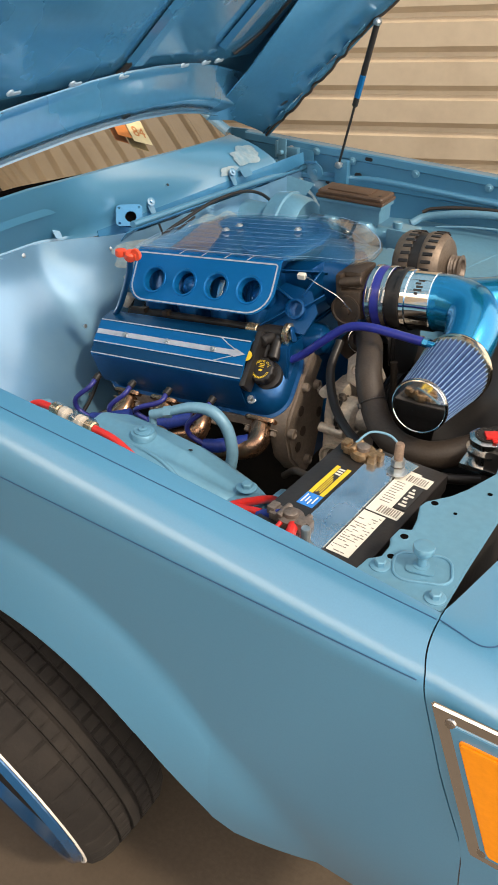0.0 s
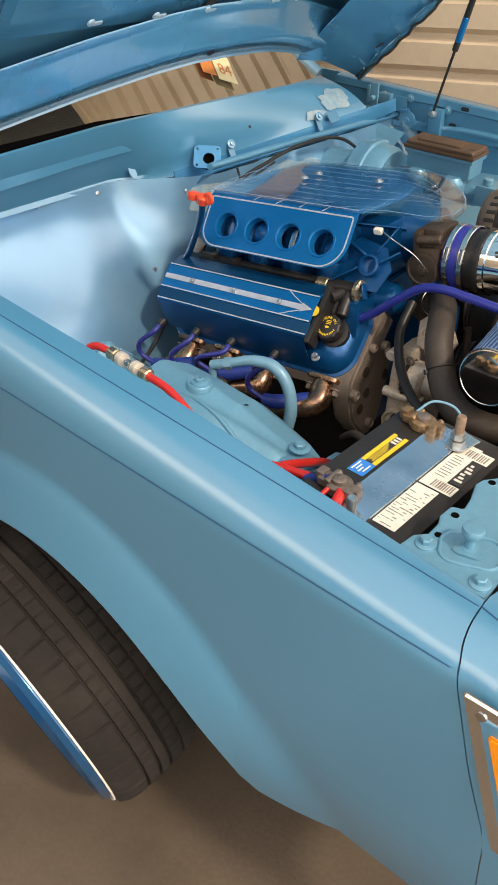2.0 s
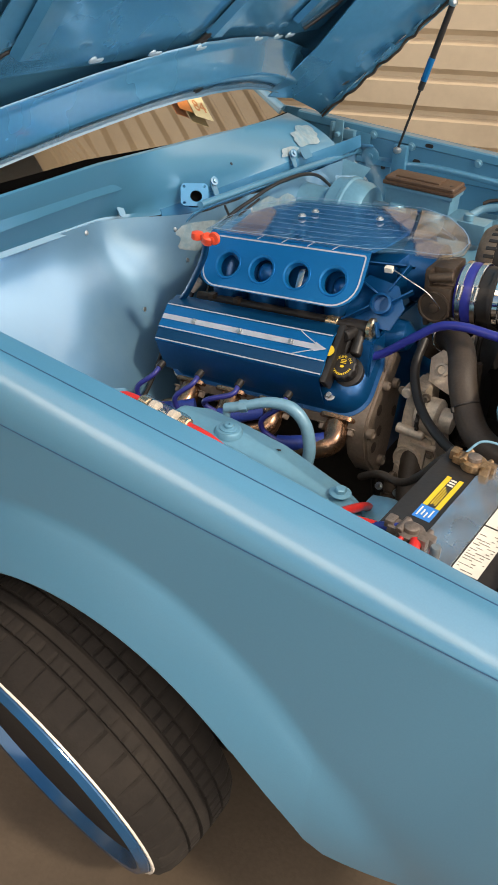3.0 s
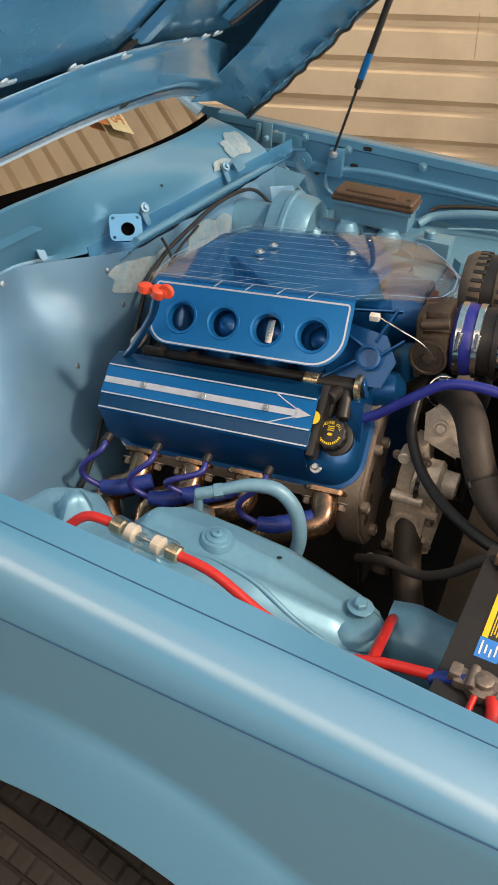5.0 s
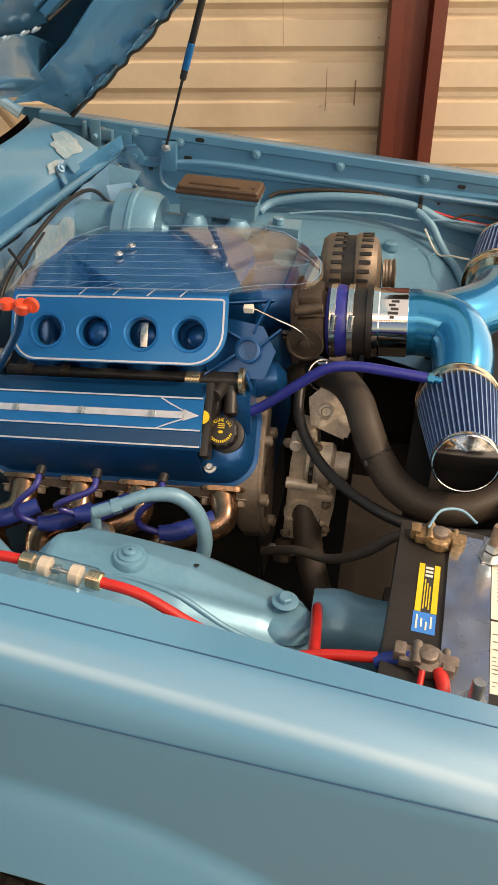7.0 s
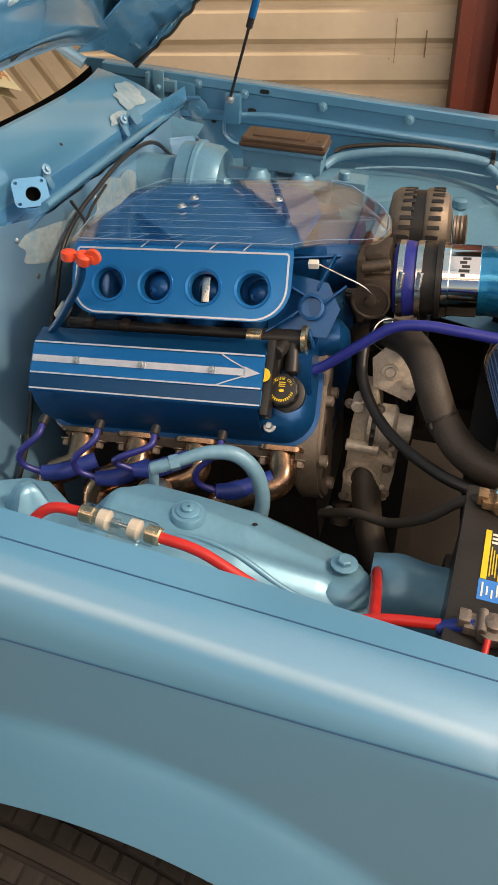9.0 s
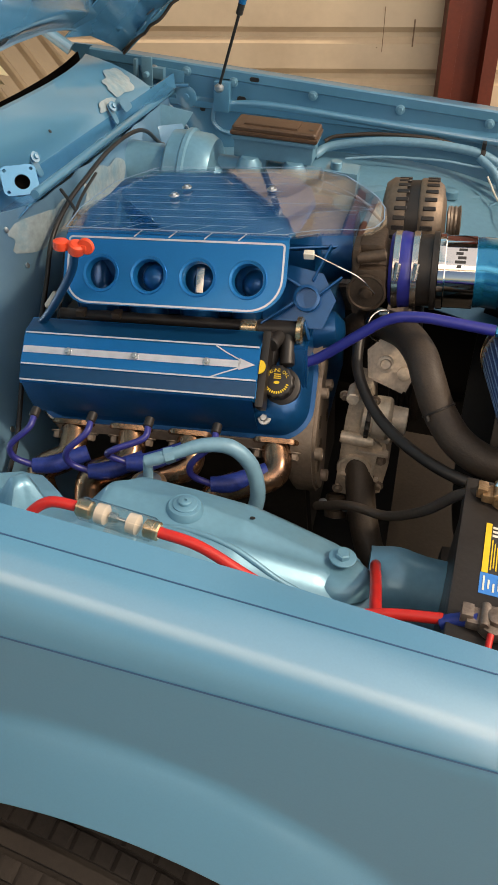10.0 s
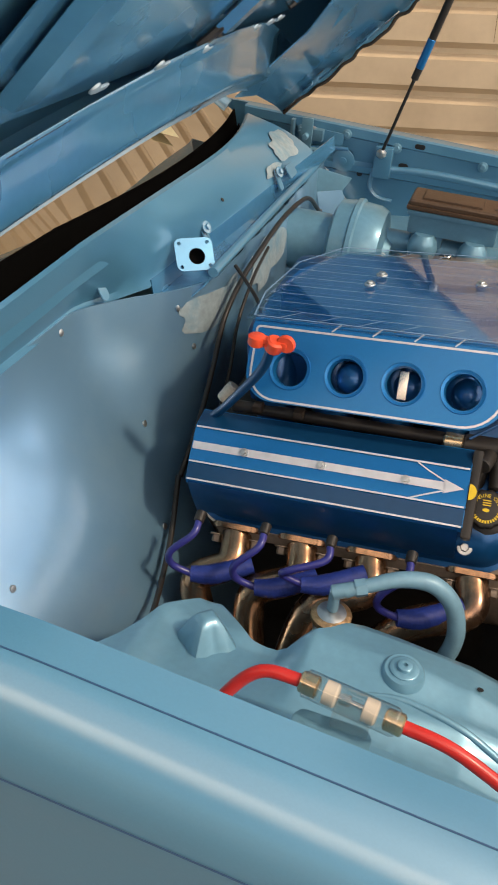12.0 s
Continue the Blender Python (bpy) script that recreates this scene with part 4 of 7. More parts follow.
for u in (-0.148, -0.022, 0.108):
    part("cover_screw", hexbolt(at(u, SP, 0.0), BNV, 0.0048, 0.004, 1.5), ZINC, cov)
part("cover_bolt", hexbolt(at(0.207, 0.064, -0.066), BNV, 0.007, 0.008, 1.7), ZINC, engine)
# oil filler
CU, CP, CN = 0.229, 0.005, -0.043        # the cap's foot
part("oil_filler_neck", joined(lathe(at(CU, CP, CN - 0.028), BNV, [(0.027, 0), (0.027, 0.028), (0.022, 0.031)], 24), moved(box((0.1985, -0.078, 0.006), (0.214, 0.056, 0.045), 0.006), axes(at(0, 0, 0.0), at(1, 0, 0) - at(0, 0, 0), BPV))), BLACK, engine, "black filler neck and coil bracket end")
cap = part("oil_cap", lathe(at(CU, CP, CN), BNV, [(0.024, 0), (0.0285, 0.002), (0.0295, 0.013), (0.027, 0.017), (0.0245, 0.018)], 48, True, 12, 0.045), BLACK, engine, "black oil filler cap with yellow lettering")
CM = axes(at(CU, CP, CN + 0.0185), at(1, 0, 0) - at(0, 0, 0), -BPV)
arc = []
for k, ch in enumerate("ENGINE OIL"):
    g = radians(150 - k * 13.5)
    if ch != " ":
        arc.append(words(ch, 0.0078, CM @ Matrix.Translation((0.0195 * math.cos(g), 0.0195 * math.sin(g), 0)) @ Matrix.Rotation(g - math.pi / 2, 4, "Z")))
for k in range(14):
    g = radians(195 + k * 11.5)
    arc.append(moved(box((-0.0011, -0.0022, 0), (0.0011, 0.0022, 0.0004), 0), CM @ Matrix.Translation((0.0195 * math.cos(g), 0.0195 * math.sin(g), 0)) @ Matrix.Rotation(g + math.pi / 2, 4, "Z")))
arc.append(moved(lathe((0, 0, 0), (0, 0, 1), [(0.0045, 0), (0.0045, 0.0005)], 16), CM @ Matrix.Translation((0.0, -0.002, 0)) @ Matrix.Diagonal((1.1, 0.6, 1, 1))))
for k in range(3):
    arc.append(moved(box((-0.006, -0.0008, 0), (0.006, 0.0008, 0.0004), 0), CM @ Matrix.Translation((0, 0.0055 + 0.0035 * k, 0))))
part("cap_lettering", joined(*arc), YELLOW, cap, "yellow cap lettering", smooth=False)
part("yellow_tag", plate([(0, -0.012)] + [(0.011 * math.cos(radians(g)), 0.012 * math.sin(radians(g))) for g in range(-70, 71, 20)] + [(0, 0.012)], at(0.2015, -0.012, 0.0005), FWD, -BPV, 0.0015, 0), YELLOW, engine)

# intake manifold
mani = part("intake_manifold", ebox((-0.19, -0.17, 0.02), (0.20, 0.17, 0.165), 0.03), BLUE, engine, "blue painted plastic intake manifold")
part("plenum_nose", ebox((0.17, -0.12, 0.03), (0.27, 0.12, 0.155), 0.025), BLUE, mani)
part("throttle_neck", moved(lathe((0.25, 0, 0.10), (1, 0, 0), [(0.075, 0), (0.07, 0.03), (0.062, 0.05), (0.062, 0.075)], 28), ENG), BLUE, mani)
for s in (-1, 1):
    for k in range(4):
        u = -0.135 + 0.098 * k
        part("runner", tube([e(u, s * 0.08, 0.14), e(u, s * 0.135, 0.125), e(u, s * 0.165, 0.08), e(u, s * 0.17, 0.03), e(u, s * 0.165, -0.02)], [0.03, 0.036, 0.038, 0.036, 0.034], 14, 6), BLUE, mani)
# ribbed front corner of the manifold: a sloped plate, a ring boss and crossing webs
part("corner_plate", plate([(0, 0), (0.105, 0.0), (0.125, 0.05), (0.10, 0.095), (0.03, 0.11), (-0.01, 0.07)], e(0.188, -0.205, 0.035), FWD, ev(0, 0.55, 0.83), 0.005, 0.001), BLUE, mani)
part("ring_boss", lathe(e(0.262, -0.178, 0.078), ev(0.1, -0.83, 0.55), [(0.023, 0), (0.023, 0.020), (0.018, 0.021), (0.0175, 0.004), (0.002, 0.003)], 28), BLUE, mani)
for a, b in (((0.188, -0.215, 0.045), (0.242, -0.192, 0.076)), ((0.282, -0.18, 0.085), (0.318, -0.15, 0.105)), ((0.262, -0.205, 0.050), (0.272, -0.215, 0.020)), ((0.20, -0.165, 0.125), (0.252, -0.172, 0.097)), ((0.205, -0.14, 0.15), (0.30, -0.10, 0.14)), ((0.27, -0.16, 0.10), (0.295, -0.11, 0.145))):
    p, q = e(*a), e(*b)
    part("manifold_web", moved(box((0, -0.014, -0.002), ((q - p).length, 0.006, 0.002), 0.0008, 1), axes(p, q - p, ev(0, 0.83, -0.55))), BLUE, mani)
part("lower_bulge", moved(lathe((0.235, -0.15, -0.005), (1, 0.1, 0.1), [(0.02, 0), (0.036, 0.012), (0.040, 0.04), (0.032, 0.075), (0.012, 0.09)], 24), ENG), BLUE, mani)
part("map_plug", moved(box((-0.009, -0.006, -0.006), (0.009, 0.006, 0.006), 0.002), axes(e(0.262, -0.150, 0.148), FWD, ev(0, 1, 0.3))), PAPER, mani, "off-white connector")

# side panel with four round ports
for s in (-1,):
    P0 = e(0.037, s * 0.222, 0.137)
    PX, PY = FWD, (e(0, s * 0.19, 0.185) - e(0, s * 0.258, 0.09)).normalized()
    PN = PX.cross(PY) * (1 if s < 0 else -1)
    if PN.dot(ev(0, s, 0)) < 0:
        PN = -PN
    ports = [(-0.130 + 0.088 * k, -0.006) for k in range(4)]
    out = rounded(0.400, 0.122, (0.006, 0.006, 0.046, 0.060), 8)
    side = part("port_panel", plate(out, P0, PX, PY, 0.003 * (1 if s < 0 else -1) * (1 if PX.cross(PY).dot(PN) > 0 else -1), 0, [(a, b, 0.0275) for a, b in ports]), BLUEM, engine, "blue metallic side panel with four round ports")
    for k, (a, b) in enumerate(ports):
        c = P0 + PX * a + PY * b + PN * 0.0035
        part("port_ring", lathe(c, PN, [(0.0335, -0.001), (0.0325, 0.0012), (0.0285, 0.0), (0.0265, -0.006), (0.026, -0.016)], 32, False), BLUEM, side)
        if k == 2 and s < 0:
            part("port_blade", moved(box((-0.010, -0.022, -0.030), (0.004, 0.022, -0.026), 0.001), axes(c, PX, PY)), STEEL, side, "bright metal edge in the port")
        if k == 0:
            continue
        part("port_runner", moved(lathe((0, 0, -0.048), (0, 0, 1), [(0.027, -0.02), (0.025, 0.006), (0.018, 0.016), (0.009, 0.0205), (0.001, 0.022)], 24), axes(c + PX * 0.006 + PN * (0.020 if k == 1 else 0.0), PX, PY) if PX.cross(PY).dot(PN) > 0 else axes(c, -PX, PY)), BLUE, side)
    rim = [P0 + PX * a * 0.963 + PY * (b * 0.925 - 0.0012) + PN * 0.003 for a, b in out]
    part("panel_pinstripe", joined(strip(rim + [rim[0]], 0.0034, PN)), STRIPE, side)
    top0 = P0 + PY * 0.058
    ledge = part("panel_ledge", sheet(lambda a, k: top0 + PX * a + [Vector(), PY * 0.012 - PN * 0.004, PY * 0.016 - PN * 0.022][k] + PN * 0.002, np.linspace(-0.199, 0.199, 3), range(3), 0.002), BLUEM, side)
    part("ledge_stripe", joined(strip([top0 + PX * -0.196 + PY * 0.0125 - PN * 0.002, top0 + PX * 0.196 + PY * 0.0125 - PN * 0.002], 0.0022, PY + PN * 0.4, 0.0016),
         *[strip([top0 + PX * (a - 0.005) + PN * 0.004, top0 + PX * (a + 0.007) + PY * 0.013 - PN * 0.002], 0.0022, PN + PY * 0.3, 0.001) for a in (-0.068, -0.005, 0.058, 0.118)]), STRIPE, side)

# acrylic top cover, etched
TOPC = [(-0.165, -0.189), (0.232, -0.187), (0.258, -0.168), (0.285, -0.150), (0.322, -0.128), (0.352, -0.108), (0.372, -0.080), (0.383, -0.035), (0.379, 0.018), (0.364, 0.050), (0.345, 0.074), (0.293, 0.118), (0.222, 0.137), (-0.090, 0.122), (-0.155, 0.035), (-0.175, -0.10)]
tray = part("cover_backing", plate([(-0.160, -0.184), (0.222, -0.182), (0.244, -0.14), (0.255, -0.03), (0.235, 0.05), (0.20, 0.105), (0.15, 0.130), (-0.085, 0.116), (-0.150, 0.03), (-0.168, -0.10)], e(0, 0, 0.184), FWD, ev(0, 1, 0), 0.004, 0.001), COVERBLUE, engine, "blue metallic panel under the clear cover")
def droop(u):
    return 1.0 * max(0.0, u - 0.20) ** 2


def ec(u, v, w=0.1982):
    return e(u, v, w - droop(u))


def cover_sheet(u, t):
    near, far_edge = [q for q in TOPC[:8]], [q for q in TOPC[7:]][::-1]
    lo = float(np.interp(u, [q[0] for q in near], [q[1] for q in near]))
    hi = float(np.interp(u, [q[0] for q in far_edge], [q[1] for q in far_edge]))
    return ec(u, lo + (hi - lo) * t, 0.194)


acr = part("clear_cover", sheet(cover_sheet, list(np.linspace(-0.175, 0.20, 6)) + list(np.linspace(0.215, 0.383, 26)), np.linspace(0, 1, 7), 0.004), CLEAR, engine, "clear acrylic engine cover with etched lines")
acr.visible_shadow = False
etch = []
for v in (-0.160, -0.128, -0.096, -0.064, -0.030, 0.004, 0.038, 0.072, 0.100):
    end = 0.20 - 0.25 * abs(v)
    etch.append(strip([ec(-0.165 + 0.5 * max(0.0, v), v), ec(end, v)], 0.0010, UP, 0.0004, 0.0003))
for v, q in ((-0.055, -0.02), (0.045, 0.012), (0.10, 0.02), (-0.12, -0.035)):
    etch.append(strip(smooth_path([ec(0.12, v), ec(0.20, v * 0.95), ec(0.28, v * 0.45 + q * 0.4), ec(0.352, q * 0.3)], 6), 0.0009, UP, 0.0004, 0.0003))
for k in range(7):
    u = -0.12 + 0.062 * k
    etch.append(strip([ec(u, -0.184), ec(u + 0.03, -0.160)], 0.0009, UP, 0.0004, 0.0003))
    etch.append(strip([ec(u + 0.03, 0.118), ec(u + 0.01, 0.100)], 0.0009, UP, 0.0004, 0.0003))
rim = [ec(a * 0.985, b * 0.985) for a, b in TOPC]
etch.append(strip(rim + [rim[0]], 0.0022, UP, 0.0004, 0.0003))
part("etched_line", joined(*etch), ETCH, acr, "white etched lines")
for u, v in ((0.0, 0.012), (-0.012, -0.03), (0.165, 0.012)):
    part("cover_stud", hexbolt(e(u, v, 0.1985), UP, 0.0055, 0.004), ZINC, acr)

# ---- air intake ----
intake = thing("air_intake", (-0.55, CAR_MID, 1.03), "polished twin-filter air intake with candy blue pipe", "air intake")
AX = ENG.to_3x3() @ Vector((1, 0, 0))
T0 = e(0.335, -0.066, 0.088)


def wide(prof):
    return [(r * 1.15, h) for r, h in prof]



def ax(d):
    return T0 + AX * d


part("throttle_body", joined(lathe(ax(0), AX, [(0.060, 0), (0.064, 0.006), (0.058, 0.014), (0.055, 0.05), (0.050, 0.062)], 28), moved(box((-0.004, -0.064, -0.062), (0.012, 0.064, 0.064), 0.012), Matrix.Translation(ax(0.0)) @ ENG.to_3x3().to_4x4()), moved(box((0.0, -0.068, -0.035), (0.052, -0.03, 0.030), 0.010), Matrix.Translation(ax(0.006)) @ ENG.to_3x3().to_4x4()), moved(box((0.002, -0.045, 0.035), (0.046, 0.035, 0.066), 0.010), Matrix.Translation(ax(0.006)) @ ENG.to_3x3().to_4x4()), rod(ax(0.0) + Vector((0, -0.058, 0.045)), ax(0.05) + Vector((0, -0.050, 0.050)), 0.010)), BROWNCAST, intake, "brown-grey cast throttle body")
part("throttle_lever", moved(lathe((0, 0, 0), (0, -1, 0), [(0.006, 0), (0.034, 0.002), (0.035, 0.006), (0.031, 0.0065), (0.029, 0.004), (0.012, 0.004), (0.010, 0.012), (0.004, 0.013)], 28), Matrix.Translation(ax(0.026) + Vector((0, -0.068, -0.012)))), BROWNCAST, intake)
part("silicone_coupler", lathe(ax(0.06), AX, wide([(0.053, 0), (0.056, 0.004), (0.059, 0.022), (0.056, 0.042), (0.053, 0.046)]), 32), PURPLE, intake, "blue silicone coupler")
for d in (0.066, 0.098):
    cl = joined(lathe(ax(d), AX, wide([(0.0585, 0), (0.0600, 0.001), (0.0600, 0.011), (0.0585, 0.012)]), 36, False), rod(ax(d + 0.006) + Vector((0, -0.064, 0.010)), ax(d + 0.006) + Vector((0, -0.058, 0.040)), 0.0062))
    part("hose_clamp", cl, STEEL, intake, "worm-drive hose clamp")
part("meter_ring", joined(lathe(ax(0.106), AX, wide([(0.050, 0), (0.055, 0.003), (0.055, 0.026), (0.060, 0.027), (0.060, 0.036), (0.052, 0.038)]), 32)), BLACK, intake)
chrome = part("chrome_band", lathe(ax(0.142), AX, wide([(0.053, 0), (0.0575, 0.002), (0.0575, 0.012), (0.055, 0.014), (0.055, 0.064), (0.052, 0.066)]), 36), CHROME, intake, "chrome coupling band")
for k in range(5):
    g = radians(118 + 7 * k)
    d = Vector((0, math.cos(g), math.sin(g)))
    part("band_mark", moved(box((-0.006 - 0.004 * (k % 2), -0.0026, 0), (0.008 - 0.006 * (k % 3 == 1), 0.0026, 0.0006), 0), axes(ax(0.176) + d * 0.0636, AX, Vector((0, -math.sin(g), math.cos(g))))), INK, chrome, smooth=False)
PJ = ax(0.20)
pipe = tube([PJ, PJ + Vector((0.035, 0, 0.004)), PJ + Vector((0.085, -0.018, 0.002)), PJ + Vector((0.108, -0.066, -0.018)), PJ + Vector((0.109, -0.138, -0.066))], [0.061, 0.061, 0.059, 0.055, 0.052], 32, 8)
pipe2 = tube([PJ + Vector((0.02, 0, 0)), PJ + Vector((0.07, 0.02, 0.004)), PJ + Vector((0.13, 0.065, 0.008)), PJ + Vector((0.165, 0.125, 0.012)), PJ + Vector((0.175, 0.20, 0.012))], [0.054, 0.055, 0.054, 0.053, 0.052], 32, 8)
part("intake_pipe", joined(pipe, pipe2), CANDY, intake, "candy blue Y-shaped intake pipe")


def cone_filter(base, tip, r0, r1):
    base, tip = Vector(base), Vector(tip)
    a, s, t = frame_of(tip - base)
    n = (tip - base).length
    f = part("air_filter", lathe(base, a, [(0.053, -0.030), (0.058, -0.016), (r0 * 0.93, -0.006), (r0 * 1.02, -0.004), (r0 * 1.03, 0.002), (r0, 0.005), (r0, 0.013), (r0 * 1.025, 0.015), (r0 * 1.02, 0.021), (r0 * 0.96, 0.022)], 48), GILT, intake, "pleated blue cone filter with chrome band")
    pleat = 44
    bm = bmesh.new()
    rows = []
    for j in range(6):
        v = j / 5
        rad = r0 * 0.97 + (r1 - r0 * 0.97) * v
        rows.append([bm.verts.new(base + a * (0.018 + (n - 0.03) * v) + s * (rad * (1 if k % 2 else 0.915)) * math.cos(2 * math.pi * k / (2 * pleat)) + t * (rad * (1 if k % 2 else 0.915)) * math.sin(2 * math.pi * k / (2 * pleat))) for k in range(2 * pleat)])
    for p, q in zip(rows, rows[1:]):
        for k in range(2 * pleat):
            bm.faces.new((p[k], p[(k + 1) % (2 * pleat)], q[(k + 1) % (2 * pleat)], q[k]))
    part("pleats", indexed(bm), FILTER, f, "blue pleated gauze", smooth=False)
    wires = []
    for k in range(1, 2 * pleat, 2):
        g = 2 * math.pi * k / (2 * pleat)
        d = s * math.cos(g) + t * math.sin(g)
        wires.append(strip([base + a * 0.02 + d * (r0 * 0.97), base + a * (n - 0.014) + d * r1], 0.0019, d, 0.0004, 0.0008))
    part("pleat_ridge", joined(*wires), FILTERLITE, f)
    part("filter_cap", lathe(base + a * (n - 0.014), a, [(r1 * 0.97, -0.004), (r1 * 1.03, 0.0), (r1 * 1.035, 0.007), (r1 * 1.015, 0.0105), (r1 * 0.975, 0.0115), (r1 * 0.955, 0.0105), (r1 * 0.5, 0.0112), (0.001, 0.0115)], 40), CHROME, f, "mirror chrome end cap")
    part("cap_rim", lathe(base + a * (n - 0.012), a, [(r1 * 1.03, 0), (r1 * 1.05, 0.003), (r1 * 1.03, 0.008)], 40, False), STEEL, f)
    return f


FB = PJ + Vector((0.108, -0.138, -0.068))
cone_filter(FB, FB + Vector((0.004, -0.215, 0.018)), 0.071, 0.051)
FB2 = PJ + Vector((0.176, 0.20, 0.012))
cone_filter(FB2, FB2 + Vector((0.03, 0.22, 0.0)), 0.066, 0.055)

# ---- alternator ----
alt = thing("alternator", (-0.66, 1.86, 1.04), "bare aluminium alternator with slotted case", "alternator")
AC = Vector((-0.700, 1.832, 1.122))
part("front_case", lathe(AC + AX * 0.068, AX, wide([(0.070, 0), (0.072, 0.004), (0.071, 0.03), (0.060, 0.045), (0.030, 0.052)]), 36), ALTCASE, alt)
part("stator", lathe(AC + AX * 0.042, AX, wide([(0.068, 0), (0.0685, 0.026)]), 36), BLACK, alt, "black laminated stator band")
part("rear_case", lathe(AC - AX * 0.005, AX, wide([(0.04, 0), (0.064, 0.006), (0.072, 0.02), (0.072, 0.047)]), 36), ALTCASE, alt)
for ring, d in ((0.0825, 0.083), (0.0825, 0.028)):
    for k in range(28):
        g = 2 * math.pi * k / 28
        c = AC + AX * d + Vector((0, math.cos(g), math.sin(g))) * ring
        sl = moved(box((-0.012, -0.0042, -0.002), (0.012, 0.0042, 0.0014), 0.001, 1), axes(c, AX, Vector((0, -math.sin(g), math.cos(g)))))
        part("case_slot", sl, BLACK, alt)
part("pulley", lathe(AC + AX * 0.122, AX, [(0.02, 0), (0.032, 0.002), (0.030, 0.006), (0.031, 0.008), (0.029, 0.012), (0.031, 0.016), (0.029, 0.020), (0.033, 0.026), (0.022, 0.028), (0.016, 0.02)], 30), DULL, alt, "ribbed steel pulley")
part("mount_ear", joined(rod(AC + AX * 0.03 + Vector((0, -0.085, -0.01)), AC + AX * 0.10 + Vector((0, -0.085, -0.01)), 0.014), moved(box((0.03, -0.08, -0.02), (0.1, -0.05, 0.0), 0.004), Matrix.Translation(AC))), ALTCASE, alt)

# ---- battery ----
battery = thing("battery", (-0.42, 0.97, 0.86), "black car battery with yellow and white labels", "battery")
battery.rotation_euler.z = radians(-4)
BX0, BX1, BY0, BY1, BZ = -0.512, -0.324, 0.826, 1.126, 1.058
case = part("battery_case", box((BX0, BY0, 0.86), (BX1, BY1, BZ), 0.006), BATTERY, battery)
part("case_lid", box((BX0 - 0.004, BY0 - 0.004, BZ - 0.03), (BX1 + 0.004, BY1 + 0.004, BZ + 0.004), 0.005), BATTERY, battery)
LT = BZ + 0.0042


def label(x0, x1, y0, y1, mat, name, lift=0.0):
    return part(name, box((x0, y0, LT + lift), (x1, y1, LT + 0.0006 + lift), 0), mat, battery, smooth=False)


label(-0.483, -0.455, 0.952, 1.042, INK, "warning_label")
label(-0.483, -0.4755, 0.952, 1.042, YELLOW, "yellow_bar", 0.0008)
label(-0.4625, -0.455, 0.952, 1.042, YELLOW, "yellow_bar", 0.0008)
for k in range(3):
    label(-0.4735 + 0.0034 * k, -0.4720 + 0.0034 * k, 0.958 + 0.004 * (k % 2), 1.012 - 0.006 * (k % 3), YELLOW, "print_bar", 0.0008)
for k in range(3):
    label(-0.4740, -0.4640, 1.018 + 0.0075 * k, 1.022 + 0.0075 * k, PAPER, "print_bar", 0.0008)
label(-0.484, -0.455, 0.917, 0.952, LABELBLUE, "blue_label")
for k in range(4):
    label(-0.480 + 0.006 * k, -0.4778 + 0.006 * k, 0.922 + 0.004 * (k % 2), 0.946 - 0.005 * (k % 3), PAPER, "print_bar", 0.0008)
label(-0.387, -0.349, 0.848, 0.963, PAPER, "white_label")
label(-0.387, -0.354, 0.967, 1.100, PAPER, "white_label")
label(-0.354, -0.332, 0.967, 0.992, PAPER, "barcode_label")
label(-0.354, -0.330, 1.068, 1.095, PAPER, "barcode_label")
label(-0.353, -0.333, 0.996, 1.064, INK, "dark_patch", 0.0004)
print_rng = random.Random(11)
for k in range(17):
    x = -0.3845
    while x < -0.354:
        w = 0.003 + 0.007 * print_rng.random()
        if print_rng.random() < 0.55:
            label(x, min(x + w, -0.3515), 0.852 + 0.0063 * k, 0.8528 + 0.0063 * k + 0.0008 * print_rng.random(), GREYINK, "print_bar", 0.0008)
        x += w + 0.0015
for y0 in (0.971, 1.071):
    for k in range(9):
        w = 0.0010 + 0.0016 * print_rng.random()
        label(-0.370 + 0.004 * k, -0.370 + 0.004 * k + w, y0, y0 + 0.018, GREYINK, "print_bar", 0.0008)
for k in range(9):
    label(-0.380, -0.366 + 0.006 * print_rng.random(), 1.000 + 0.0075 * k, 1.0012 + 0.0075 * k, GREYINK, "print_bar", 0.0008)
for k in range(6):
    label(-0.350 + 0.002 * (k % 2), -0.337 - 0.003 * (k % 3), 1.004 + 0.0092 * k, 1.009 + 0.0092 * k, PAPER, "print_bar", 0.0012)
